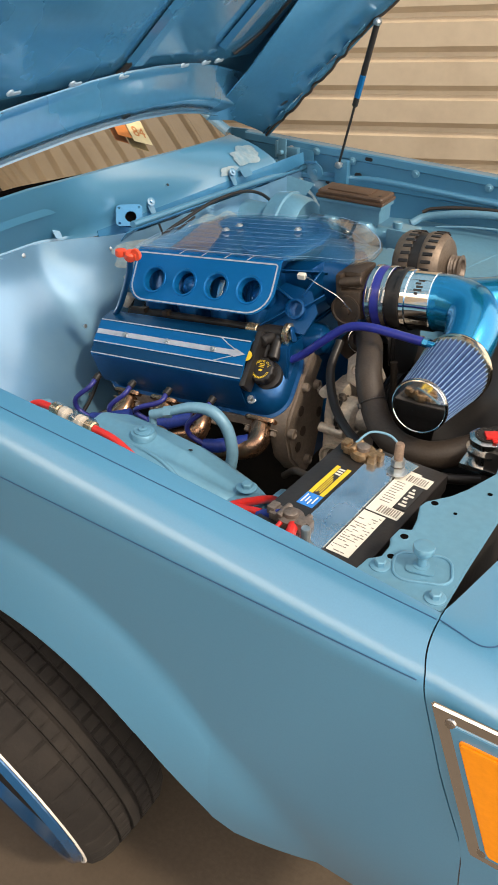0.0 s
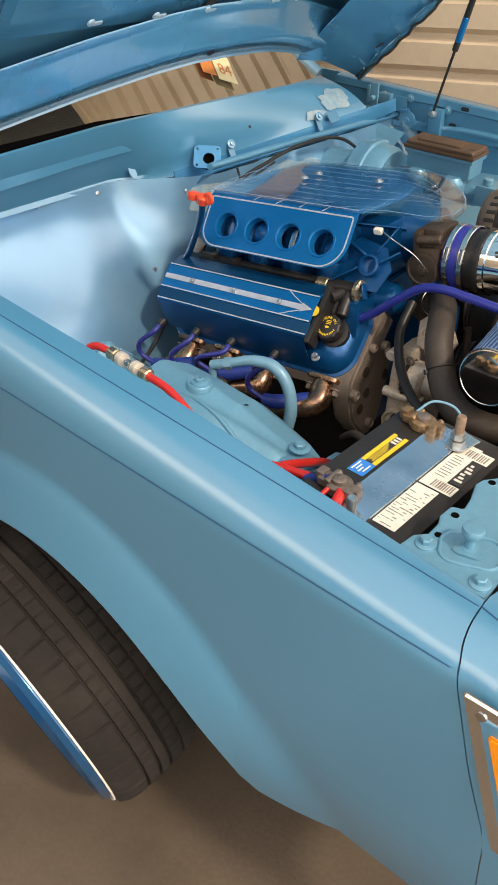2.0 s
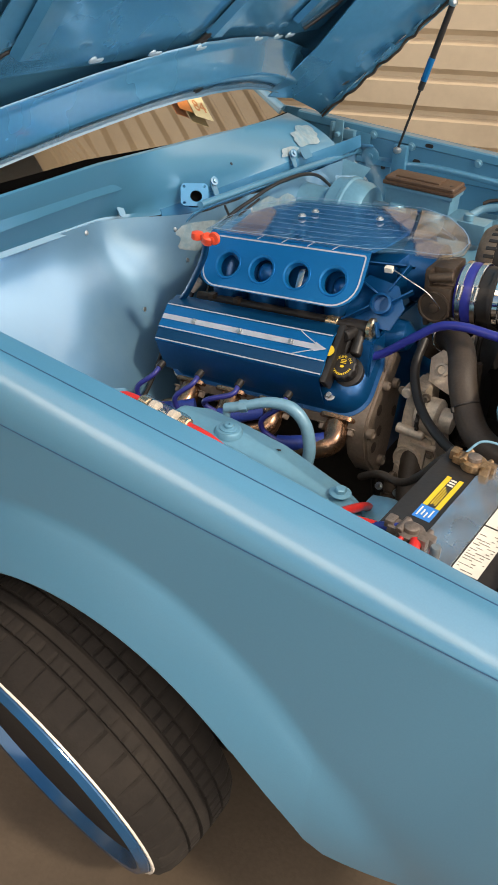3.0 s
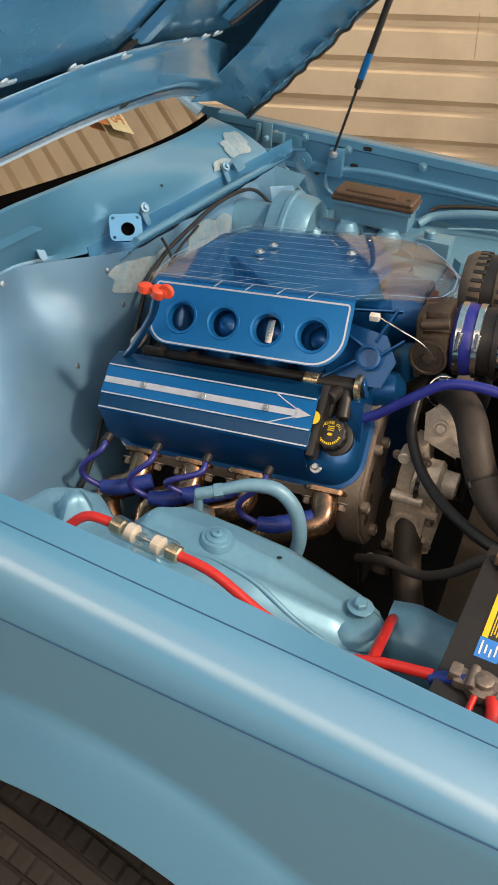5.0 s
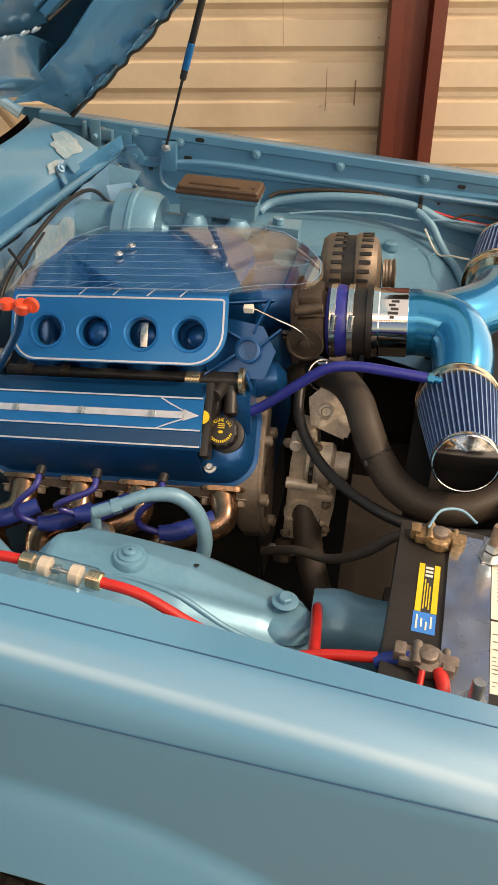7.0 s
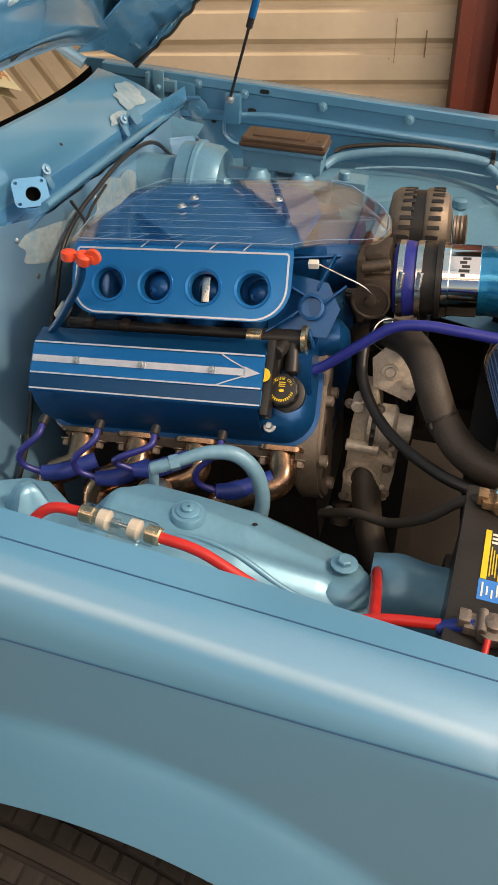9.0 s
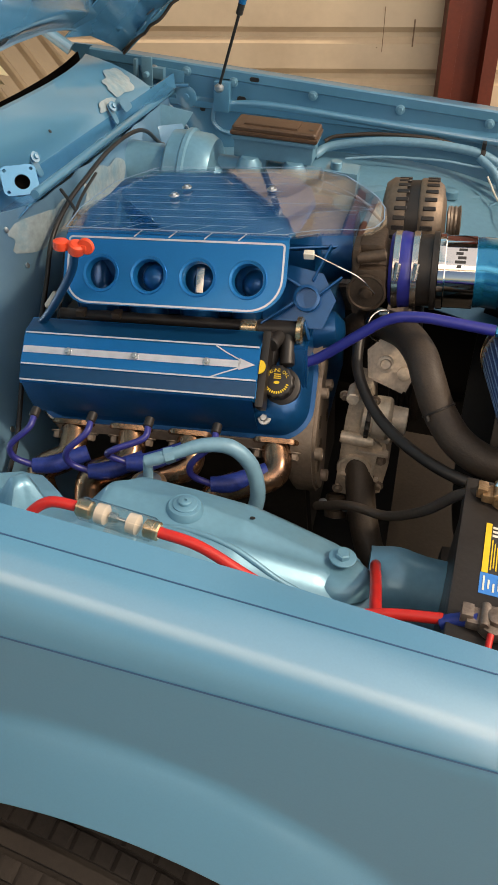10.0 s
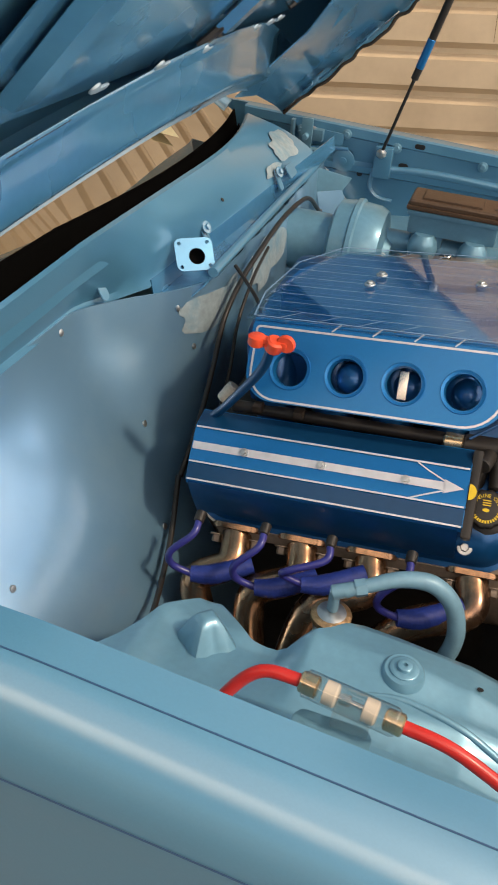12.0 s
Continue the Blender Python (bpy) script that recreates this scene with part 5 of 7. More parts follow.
# terminals
for y, mat, nm in ((0.868, LEAD, "positive_terminal"), (1.092, BRASS, "negative_terminal")):
    post = joined(lathe((-0.462, y, BZ), (0, 0, 1), [(0.013, 0), (0.011, 0.022)], 20), lathe((-0.462, y, BZ + 0.004), (0, 0, 1), [(0.020, 0), (0.022, 0.003), (0.021, 0.014), (0.016, 0.016)], 20),
                  box((-0.495, y - 0.013, BZ + 0.006), (-0.445, y + 0.013, BZ + 0.019), 0.004), box((-0.45, y - 0.006, BZ + 0.006), (-0.425, y + 0.009, BZ + 0.021), 0.003), rod((-0.44, y - 0.018, BZ + 0.013), (-0.44, y + 0.022, BZ + 0.013), 0.005))
    tm = part(nm, post, mat, battery, "corroded lead clamp" if mat is LEAD else "brass battery clamp")
    part("clamp_ear", box((-0.502, y - 0.008, BZ + 0.008), (-0.488, y + 0.012, BZ + 0.024), 0.003), mat, tm)
    part("clamp_ear", box((-0.445, y - 0.020, BZ + 0.006), (-0.430, y - 0.006, BZ + 0.026), 0.004), mat, tm)
    part("clamp_pin", rod((-0.475, y - 0.016, BZ + 0.020), (-0.475, y + 0.018, BZ + 0.020), 0.0062), mat, tm)
    part("post_top", lathe((-0.462, y, BZ + 0.018), (0, 0, 1), [(0.0125, 0), (0.0115, 0.008), (0.009, 0.0095)], 18), LEAD, tm)
    part("clamp_bolt", joined(hexbolt((-0.487, y, BZ + 0.018), (0, 0, 1), 0.006, 0.008), hexbolt((-0.44, y + 0.022, BZ + 0.013), (0, 1, 0), 0.005, 0.006)), mat, tm)
# hold-down
hold = thing("battery_hold_down", (-0.42, 0.97, BZ), "polished metal battery hold-down strap with two long bolts", "hold-down")
hold.rotation_euler.z = radians(-4)


def strap_f(y, k):
    x = (-0.4465, -0.446, -0.440, -0.430, -0.418, -0.406, -0.395, -0.389, -0.3885)[k]
    dent = 0.0
    for cx, cy, r in ((-0.428, 0.905, 0.014), (-0.405, 0.94, 0.016), (-0.430, 0.99, 0.012), (-0.402, 1.045, 0.018), (-0.42, 1.085, 0.012)):
        dent += 0.0010 * math.exp(-((x - cx) / r) ** 2 - ((y - cy) / (r * 1.3)) ** 2)
    return Vector((x, y, BZ + (0.002, 0.009)[0 < k < 8] - dent + 0.0006 * math.sin(60 * y)))


part("strap", sheet(strap_f, np.linspace(0.806, 1.112, 70), range(9), 0.002), BRUSHED, hold, "dented reflective metal strap")
part("strap_tab", plate([(-0.402, 1.062), (-0.374, 1.066), (-0.366, 1.112), (-0.400, 1.118)], (0, 0, BZ + 0.0095), (1, 0, 0), (0, 1, 0), 0.002, 0.0006), STEEL, hold, "bare metal end tab")
for x, y, top, mat in ((-0.407, 0.822, 0.050, ZINC), (-0.390, 1.078, 0.066, RUSTY)):
    b = joined(lathe((x, y, BZ + 0.012), (0, 0, 1), [(0.0125, 0), (0.0125, 0.010)], 6), lathe((x, y, BZ + 0.010), (0, 0, 1), [(0.017, 0), (0.017, 0.002)], 20))
    if y > 1:
        b = joined(indexed(b), lathe((x, y, BZ + 0.025), (0, 0, 1), [(0.012, 0), (0.012, 0.011)], 6))
    nut = part("clamp_nut", b, ZINC, hold)
    part("hold_bolt", lathe((x, y, 0.80), (0, 0, 1), [(0.0078, 0), (0.0078, BZ - 0.803 + top), (0.0065, BZ - 0.80 + top)], 16), mat, hold)
tray2 = single("battery_tray", box((-0.53, 0.80, 0.82), (-0.30, 1.15, 0.862), 0.006), UNDER, "black steel battery tray", "tray")
single("tray_bracket", box((-0.50, 1.0, 0.55), (-0.34, 1.24, 0.824), 0.01), UNDER, "dark steel bracket under the battery tray", "bracket")

# ---- hoses and cables ----
bhose = thing("breather_hose", (-0.70, 1.45, 1.07), "violet-blue silicone breather hose with a bright blue fitting", "hose")
part("end_fitting", joined(rod((-0.486, 1.419, 1.138), (-0.458, 1.417, 1.137), 0.0065), lathe((-0.482, 1.419, 1.138), (1, -0.05, 0), [(0.0095, 0), (0.0095, 0.010)], 6)), CANDY, bhose)
part("hose", tube([e(0.19, -0.235, -0.03), e(0.235, -0.240, -0.022), e(0.285, -0.235, -0.008), (-0.705, 1.425, 1.080), (-0.655, 1.428, 1.122), (-0.607, 1.426, 1.137), (-0.55, 1.422, 1.139), (-0.484, 1.419, 1.138)], 0.0092, 16), PURPLE, bhose)
rhose = thing("radiator_hose", (-0.25, 1.46, 0.95), "thick black radiator hose with a seam band", "hose")
part("hose", tube([(-0.675, 1.58, 1.03), (-0.625, 1.49, 1.067), (-0.593, 1.42, 1.075), (-0.572, 1.375, 1.055), (-0.545, 1.345, 1.015), (-0.505, 1.31, 0.985), (-0.45, 1.285, 0.975), (-0.38, 1.29, 0.98), (-0.30, 1.36, 1.0), (-0.25, 1.45, 1.01)], 0.0275, 24), RUBBER, rhose)
part("seam_band", joined(lathe((-0.548, 1.347, 1.019), (0.55, -0.50, -0.67), [(0.0278, 0), (0.0292, 0.0008), (0.0292, 0.003), (0.0278, 0.0038)], 30, False), rod((-0.566, 1.322, 1.02), (-0.561, 1.318, 1.012), 0.004)), BLACK, rhose)
part("neck_clamp", joined(lathe((-0.668, 1.541, 1.046), (0.45, -0.82, 0.33), [(0.028, 0), (0.030, 0.001), (0.030, 0.011), (0.028, 0.012)], 30, False), rod((-0.672, 1.52, 1.080), (-0.655, 1.515, 1.085), 0.005)), STEEL, rhose, "worm-drive hose clamp")
single("thin_black_hose", tube([(-0.70, 1.50, 1.05), (-0.69, 1.44, 1.005), (-0.64, 1.37, 0.965), (-0.56, 1.295, 0.955), (-0.47, 1.25, 0.955), (-0.36, 1.25, 0.96), (-0.24, 1.30, 0.965)], 0.010, 12), BLACK, "thin black rubber hose below the radiator hose", "hose")
part("apron_nut", hexbolt((-0.654, 1.039, 0.953), (0, 0, 1), 0.011, 0.009, 1.8), BAY, apron)
PAD = apron_f(-0.883, (1.029 - 0.789) / (1.131 - 0.789))
apron_pad = joined(lathe(PAD - Vector((0, 0, 0.006)), (0, 0, 1), [(0.027, 0), (0.0255, 0.008), (0.023, 0.0115), (0.018, 0.012)], 32), lathe(PAD + Vector((0, 0, 0.005)), (0, 0, 1), [(0.0175, 0), (0.0175, 0.003), (0.016, 0.004), (0.009, 0.004), (0.009, 0.0085), (0.0075, 0.0095), (0.003, 0.0095), (0.003, 0.006)], 24))
part("apron_bolt", apron_pad, BAY, apron)
part("pressed_bead", tube([apron_f(x, (y - 0.789) / (float(np.interp(x, [q[0] for q in EDGE], [q[1] for q in EDGE])) - 0.789)) - Vector((0, 0, 0.0012)) for x, y in ((-0.93, 0.985), (-0.875, 0.993), (-0.803, 0.983), (-0.734, 0.971), (-0.689, 0.966), (-0.655, 0.962))], [0.001, 0.0045, 0.0045, 0.0045, 0.0045, 0.001], 10), BAY, apron, "long pressed bead")
tower = lathe((-1.125, 1.008, 0.935), (-0.05, 0.12, 1), [(0.046, 0), (0.034, 0.030), (0.018, 0.062), (0.012, 0.070), (0.006, 0.072)], 20, True, 4, 0.16)
part("apron_tower", tower, BAY, apron, "pressed cone beside the firewall")
part("tower_slot", moved(box((-0.012, -0.003, -0.001), (0.012, 0.003, 0.001), 0.0006, 1), pose(-1.118, 0.972, 0.962, 55, 0, 20)), BLACK, apron)
part("apron_hole", lathe(apron_f(-0.79, 0.80) + Vector((0, 0, 0.003)), (0, 0.3, 1), [(0.004, 0), (0.004, 0.0008)], 12), BLACK, apron)
HEAD_HOLES = []
for v, n in ((0.085, -0.178), (0.124, -0.180), (0.02, -0.225), (0.05, -0.14)):
    HEAD_HOLES.append(lathe(at(0.2945, v, n), FWD, [(0.0125, 0), (0.0125, 0.0012)], 20))
part("apron_boss", lathe((-0.648, 1.02, 0.925), (0, 0.12, 1), [(0.045, 0), (0.040, 0.012), (0.030, 0.018), (0.018, 0.019)], 26), BAY, apron)

# headers, plugs and leads on the near bank
hdr = thing("exhaust_header", (-1.0, 1.28, 0.62), "heat-tinted bronze exhaust header tubes", "exhaust header")
for k, u in enumerate((-0.165, -0.05, 0.065, 0.225)):
    a0 = at(u, 0.108, -0.115)
    end = Vector((-1.12 + 0.03 * k, 1.23, 0.60))
    d1 = a0 + BPV * 0.045 + Vector((0, -0.012, 0.004))
    mid = a0 + Vector((-0.045 - 0.012 * k, -0.075, -0.062))
    part("primary_tube", tube([a0, d1, mid, (mid + end) / 2 + Vector((-0.01, -0.015, 0)), end], 0.026, 22, 8), COPPER, hdr, "bronze-tinted steel tube")
    part("port_flange", plate(rounded(0.085, 0.058, 0.02, 5), a0 - BPV * 0.006, FWD, FWD.cross(BPV), 0.009, 0.002), COPPER, hdr)
    for q in (-0.034, 0.034):
        part("flange_bolt", hexbolt(a0 + FWD * q + BPV * 0.005, BPV, 0.0085, 0.012, 1.5), DULL, hdr)
part("collector", tube([(-1.09, 1.23, 0.66), (-1.12, 1.22, 0.58), (-1.22, 1.22, 0.48), (-1.4, 1.25, 0.42)], [0.05, 0.05, 0.038, 0.035], 20), COPPER, hdr)
LEADS = ((-0.205, -0.10), (-0.095, -0.05), (0.012, -0.035), (0.135, 0.02))
for k, (u, du) in enumerate(LEADS):
    lead = thing("spark_plug_lead", at(u, 0.09, -0.03), "violet-blue spark plug lead with blue boot sleeve", "spark plug lead", "spark plug leads")
    s0 = at(u, 0.098, -0.022)
    s1 = s0 + Vector((0.0, -0.028, -0.012))
    low = s0 + Vector((-0.028 if k != 2 else -0.06, -0.045, -0.075 if k != 2 else -0.05))
    tip = low + Vector((0.035, 0.01, -0.02))
    part("wire", tube([s0, s1, (s1 + low) / 2 + Vector((-0.016, -0.012, 0)), low, tip], 0.0060, 12, 8), LEADV, lead)
    part("wire_clip", rod(s0 + Vector((0, 0.01, 0.004)), s0 + Vector((0, -0.008, -0.003)), 0.0085), BLACK, lead)
    part("boot_sleeve", tube([tip - Vector((0.006, 0, 0)), tip + Vector((0.03, 0.012, 0.002)), tip + Vector((0.085, 0.045, 0.016))], [0.013, 0.0165, 0.015], 28, 9, 0.04), CABLEBLUE, lead, "ribbed blue heat sleeve")

# vacuum hose and gold canister
oilsep = thing("coolant_vent_hose", (-0.97, 1.22, 0.80), "pale blue painted hose loop with fitting and gold-topped canister", "hose")
part("hose", tube([(-0.985, 1.20, 0.925), (-0.955, 1.213, 0.936), (-0.915, 1.23, 0.948), (-0.870, 1.243, 0.945), (-0.835, 1.245, 0.915), (-0.818, 1.24, 0.865), (-0.822, 1.235, 0.815), (-0.84, 1.23, 0.76)], [0.0105, 0.0105, 0.012, 0.0135, 0.0135, 0.0135, 0.0135, 0.0135], 16), HOSEGREY, oilsep)
part("fitting", joined(rod((-1.003, 1.196, 0.919), (-0.972, 1.206, 0.930), 0.011), lathe((-0.972, 1.206, 0.930), (0.9, 0.4, 0.2), [(0.0135, 0), (0.0135, 0.016)], 6), rod((-0.998, 1.197, 0.925), (-0.998, 1.197, 0.885), 0.0085)), HOSEGREY, oilsep)
part("canister", lathe((-0.998, 1.197, 0.80), (0, 0, 1), [(0.02, 0), (0.024, 0.004), (0.024, 0.062), (0.029, 0.064), (0.030, 0.075), (0.022, 0.079), (0.01, 0.084)], 28), ZINC, oilsep, "small steel canister with gold cap")
part("canister_cap", lathe((-0.998, 1.197, 0.865), (0, 0, 1), [(0.0295, 0), (0.0305, 0.003), (0.0305, 0.010), (0.024, 0.014)], 28), BRASS, oilsep)

# dipstick
dip = thing("transmission_dipstick", (-1.21, 1.37, 1.0), "orange-red dipstick handle on a blue tube", "dipstick")
part("tube", tube([(-1.175, 1.372, 1.185), (-1.19, 1.378, 1.14), (-1.245, 1.405, 1.05), (-1.29, 1.42, 0.98), (-1.31, 1.44, 0.88)], 0.0075, 12), BLUED, dip)
part("handle", joined(lathe((-1.172, 1.368, 1.188), (0.3, -0.15, 1), [(0.012, 0), (0.014, 0.003), (0.0135, 0.017), (0.010, 0.020)], 18), moved(lathe((0, 0, 0), (0, 1, 0), [(0.012, -0.004), (0.014, -0.002), (0.014, 0.002), (0.012, 0.004)], 18), Matrix.Translation((-1.152, 1.366, 1.203))), box((-1.20, 1.360, 1.196), (-1.150, 1.374, 1.206), 0.003), lathe((-1.196, 1.366, 1.192), (0, 0, 1), [(0.012, 0), (0.0135, 0.003), (0.0125, 0.014), (0.008, 0.016)], 16)), ORANGE, dip, "orange-red plastic handle")
single("breather_cable", tube([(-1.35, 2.45, 1.00), (-1.34, 2.33, 1.035), (-1.335, 2.20, 1.108), (-1.33, 2.08, 1.142), (-1.33, 1.93, 1.150), (-1.33, 1.80, 1.137), (-1.33, 1.70, 1.122), (-1.33, 1.61, 1.083), (-1.33, 1.56, 1.005), (-1.335, 1.51, 0.915), (-1.34, 1.44, 0.84)], 0.0050, 10), BLACK, "black wire loom hanging down the firewall", "wire loom")
single("breather_cable", tube([(-1.322, 1.83, 1.135), (-1.315, 1.72, 1.118), (-1.31, 1.63, 1.07), (-1.305, 1.58, 0.99), (-1.31, 1.53, 0.90)], 0.0032, 8), BLACK, "thin black wire beside the loom", "wire loom")
single("breather_cable", tube([(-1.345, 1.70, 1.145), (-1.31, 1.67, 1.13), (-1.27, 1.62, 1.12), (-1.25, 1.60, 1.08)], 0.0035, 8), BLACK, "thin black wire beside the intake", "wire loom")
single("breather_cable", tube([(-1.335, 1.42, 0.86), (-1.31, 1.33, 0.80), (-1.285, 1.22, 0.775), (-1.26, 1.12, 0.80), (-1.22, 1.02, 0.85)], 0.005, 10), BLACK, "black wire loom along the bottom of the firewall", "wire loom")

# fuel rail end on the near bank
rail = thing("fuel_rail", (-0.98, 1.46, 1.05), "black fuel rail with steel end fitting", "fuel rail")
part("rail", rod(e(-0.20, -0.205, 0.036), e(0.175, -0.210, 0.036), 0.0105), BLACK, rail)
part("end_body", joined(rod(e(0.180, -0.216, 0.036), e(0.254, -0.216, 0.036), 0.0165), rod(e(0.214, -0.218, 0.036), e(0.206, -0.245, -0.02), 0.015), rod(e(0.236, -0.222, 0.03), e(0.240, -0.262, -0.008), 0.013)), BLACK, rail)
part("end_washer", joined(lathe(e(0.250, -0.216, 0.036), FWD, [(0.014, 0), (0.0245, 0.002), (0.0250, 0.010), (0.019, 0.013), (0.009, 0.009)], 28)), GOLD, rail, "tarnished steel end fitting")
part("collar", rod(e(0.150, -0.216, 0.036), e(0.181, -0.216, 0.036), 0.0150), GOLD, rail)
part("lower_fitting", joined(rod(e(0.256, -0.226, 0.012), e(0.256, -0.236, -0.026), 0.012), lathe(e(0.256, -0.231, -0.014), UP, [(0.014, 0), (0.014, 0.01)], 6)), ZINC, rail)
for u in (-0.16, -0.09):
    part("injector_clip", ebox((u, -0.224, 0.040), (u + 0.016, -0.205, 0.052), 0.002), BROWNCAST, rail)
part("rear_stub", rod(e(-0.215, -0.215, 0.05), e(-0.195, -0.205, 0.075), 0.012), ALU, rail)

# front of the engine
front = thing("front_cover", (-0.72, 1.5, 0.62), "cast aluminium pump housings on the engine front", "pump")
part("block_face", plate([(-0.22, -0.30), (0.22, -0.30), (0.27, -0.05), (0.12, 0.03), (-0.12, 0.03), (-0.245, 0.02), (-0.262, -0.05)], e(0.243, 0, 0), ev(0, 1, 0), ev(0, 0, 1), 0.030, 0.004), BLUE, front, "blue painted block face")
part("head_end", plate([(-0.03, -0.10), (-0.045, -0.19), (-0.036, -0.228), (0.05, -0.257), (0.12, -0.276), (0.160, -0.262), (0.168, -0.23), (0.160, -0.17), (0.118, -0.112), (0.09, -0.10)], at(0.245, 0, 0), BPV, BNV, -0.050, 0.006), DULL, front, "grey casting at the head's end")
for hole in HEAD_HOLES:
    part("casting_hole", hole, BROWNCAST, front)
for v, w, r in ((0.0, -0.118, 0.010), (-0.026, -0.165, 0.011), (0.135, -0.235, 0.012), (0.11, -0.125, 0.012)):
    part("casting_boss", lathe(at(0.294, v, w), FWD, [(r, 0), (r, 0.012), (r * 0.7, 0.014), (r * 0.6, 0.010)], 18), DULL, front)
part("pump_body", plate([(-0.700, 0.716), (-0.699, 0.90), (-0.694, 0.966), (-0.662, 0.962), (-0.652, 0.93), (-0.645, 0.875), (-0.618, 0.855), (-0.606, 0.81), (-0.612, 0.735), (-0.660, 0.712)], (0, 1.435, 0), (1, 0, 0), (0, 0, 1), -0.09, 0.007), ALU, front, "cast aluminium water pump")
part("pump_drum", lathe((-0.672, 1.452, 0.906), (1, 0, 0), [(0.030, 0), (0.037, 0.004), (0.037, 0.022), (0.040, 0.024), (0.041, 0.048), (0.036, 0.054), (0.027, 0.056), (0.026, 0.082), (0.018, 0.084)], 32), ALU, front, "round cast pump drum")
part("toothed_ring", lathe((-0.662, 1.450, 0.906), (1, 0, 0), [(0.036, 0), (0.0395, 0.001), (0.0395, 0.008), (0.036, 0.009)], 48, False, 16, 0.05), BLACK, front)
part("pump_boss", rod((-0.703, 1.428, 0.866), (-0.640, 1.428, 0.866), 0.0115), ALU, front)
part("pump_boss", rod((-0.690, 1.452, 0.962), (-0.690, 1.412, 0.962), 0.012), ALU, front)
part("pump_boss", rod((-0.640, 1.44, 0.872), (-0.612, 1.44, 0.868), 0.009), ALU, front)
part("pump_rib", box((-0.668, 1.424, 0.836), (-0.610, 1.440, 0.843), 0.002), ALU, front)
part("pump_rib", box((-0.698, 1.426, 0.772), (-0.620, 1.440, 0.778), 0.002), ALU, front)
part("pump_rib", box((-0.637, 1.426, 0.745), (-0.630, 1.440, 0.838), 0.002), ALU, front)
part("pump_arch", lathe((-0.668, 1.437, 0.790), (0, -1, 0), [(0.034, 0), (0.033, 0.009), (0.028, 0.010), (0.024, 0.003), (0.004, 0.002)], 30), ALU, front)
for px, pz in ((-0.705, 0.955), (-0.622, 0.822), (-0.618, 0.76), (-0.694, 0.735), (-0.652, 0.955)):
    part("pump_bolt", hexbolt((px, 1.433, pz), (0, -1, 0), 0.007, 0.007, 1.5), DULL, front)
for px in (-0.694, -0.650):
    part("lower_pipe", lathe((px, 1.44, 0.712), (0.1, -0.5, -0.85), [(0.017, 0), (0.021, 0.004), (0.021, 0.022), (0.017, 0.025), (0.017, 0.030), (0.022, 0.032), (0.022, 0.045), (0.012, 0.048)], 24), BROWNCAST, front)
    part("pipe_clip", hexbolt((px - 0.022, 1.415, 0.705), (-0.2, -0.8, 0.4), 0.006, 0.010, 1.6), ZINC, front)
part("upper_bracket", plate([(0, 0), (0.07, -0.02), (0.085, 0.03), (0.05, 0.075), (0.02, 0.085), (-0.01, 0.05)], (-0.672, 1.485, 0.965), (1, 0, 0), (0, 0.45, 0.89), -0.02, 0.005), ALU, front, "cast bracket above the pump")
part("bracket_boss", lathe((-0.645, 1.487, 1.0), (0, -0.89, 0.45), [(0.015, 0), (0.015, 0.014), (0.010, 0.016), (0.008, 0.010)], 20), ALU, front)
part("bracket_boss", lathe((-0.610, 1.487, 0.985), (0, -0.89, 0.45), [(0.012, 0), (0.012, 0.010), (0.008, 0.012)], 20), ALU, front)
part("thermostat_housing", tube([(-0.715, 1.60, 0.985), (-0.70, 1.595, 1.01), (-0.678, 1.60, 1.03)], [0.036, 0.031, 0.028], 18), BROWNCAST, front)
part("crank_pulley", lathe(e(0.40, 0.0, -0.22), FWD, [(0.03, 0), (0.09, 0.004), (0.092, 0.01), (0.088, 0.014), (0.092, 0.018), (0.088, 0.022), (0.092, 0.026), (0.088, 0.030), (0.092, 0.036), (0.05, 0.038)], 40), BLACK, front)
part("pump_pulley", lathe(e(0.435, -0.02, -0.03), FWD, [(0.03, 0), (0.075, 0.003), (0.072, 0.008), (0.076, 0.012), (0.072, 0.016), (0.076, 0.02), (0.06, 0.022)], 36), BLACK, front)
part("tensioner", joined(lathe(e(0.425, 0.075, -0.10), FWD, [(0.04, 0), (0.04, 0.024), (0.02, 0.028)], 28), ebox((0.38, 0.03, -0.13), (0.425, 0.12, -0.07), 0.008)), DULL, front)
part("drive_belt", tube([e(0.455, -0.10, -0.05), e(0.455, -0.105, -0.14), e(0.455, -0.092, -0.22)], 0.009, 8), RUBBER, front, "black ribbed drive belt")
part("drive_belt", tube([e(0.455, 0.06, 0.02), e(0.455, 0.15, 0.06), e(0.455, 0.23, 0.07)], 0.009, 8), RUBBER, front, "black ribbed drive belt")
single("lower_radiator_hose", tube([e(0.36, -0.20, -0.24), (-0.63, 1.38, 0.70), (-0.58, 1.33, 0.64), (-0.45, 1.32, 0.60), (-0.27, 1.35, 0.58)], 0.028, 18), RUBBER, "black lower radiator hose with clamp", "hose")
single("fan_shroud", sheet(lambda g, x: Vector((x, 1.72 + 0.33 * math.cos(g), 0.80 + 0.27 * math.sin(g))), np.linspace(0, 2 * math.pi, 49), (-0.44, -0.40, -0.28), 0.006), BLACK, "black round radiator fan shroud", "fan shroud")
single("ground_strap", tube([(-0.478, 1.095, 1.073), (-0.51, 1.12, 1.04), (-0.55, 1.15, 0.97), (-0.60, 1.20, 0.90), (-0.66, 1.24, 0.87), (-0.72, 1.30, 0.80)], 0.008, 12), RUBBER, "thick black battery ground cable", "cable")
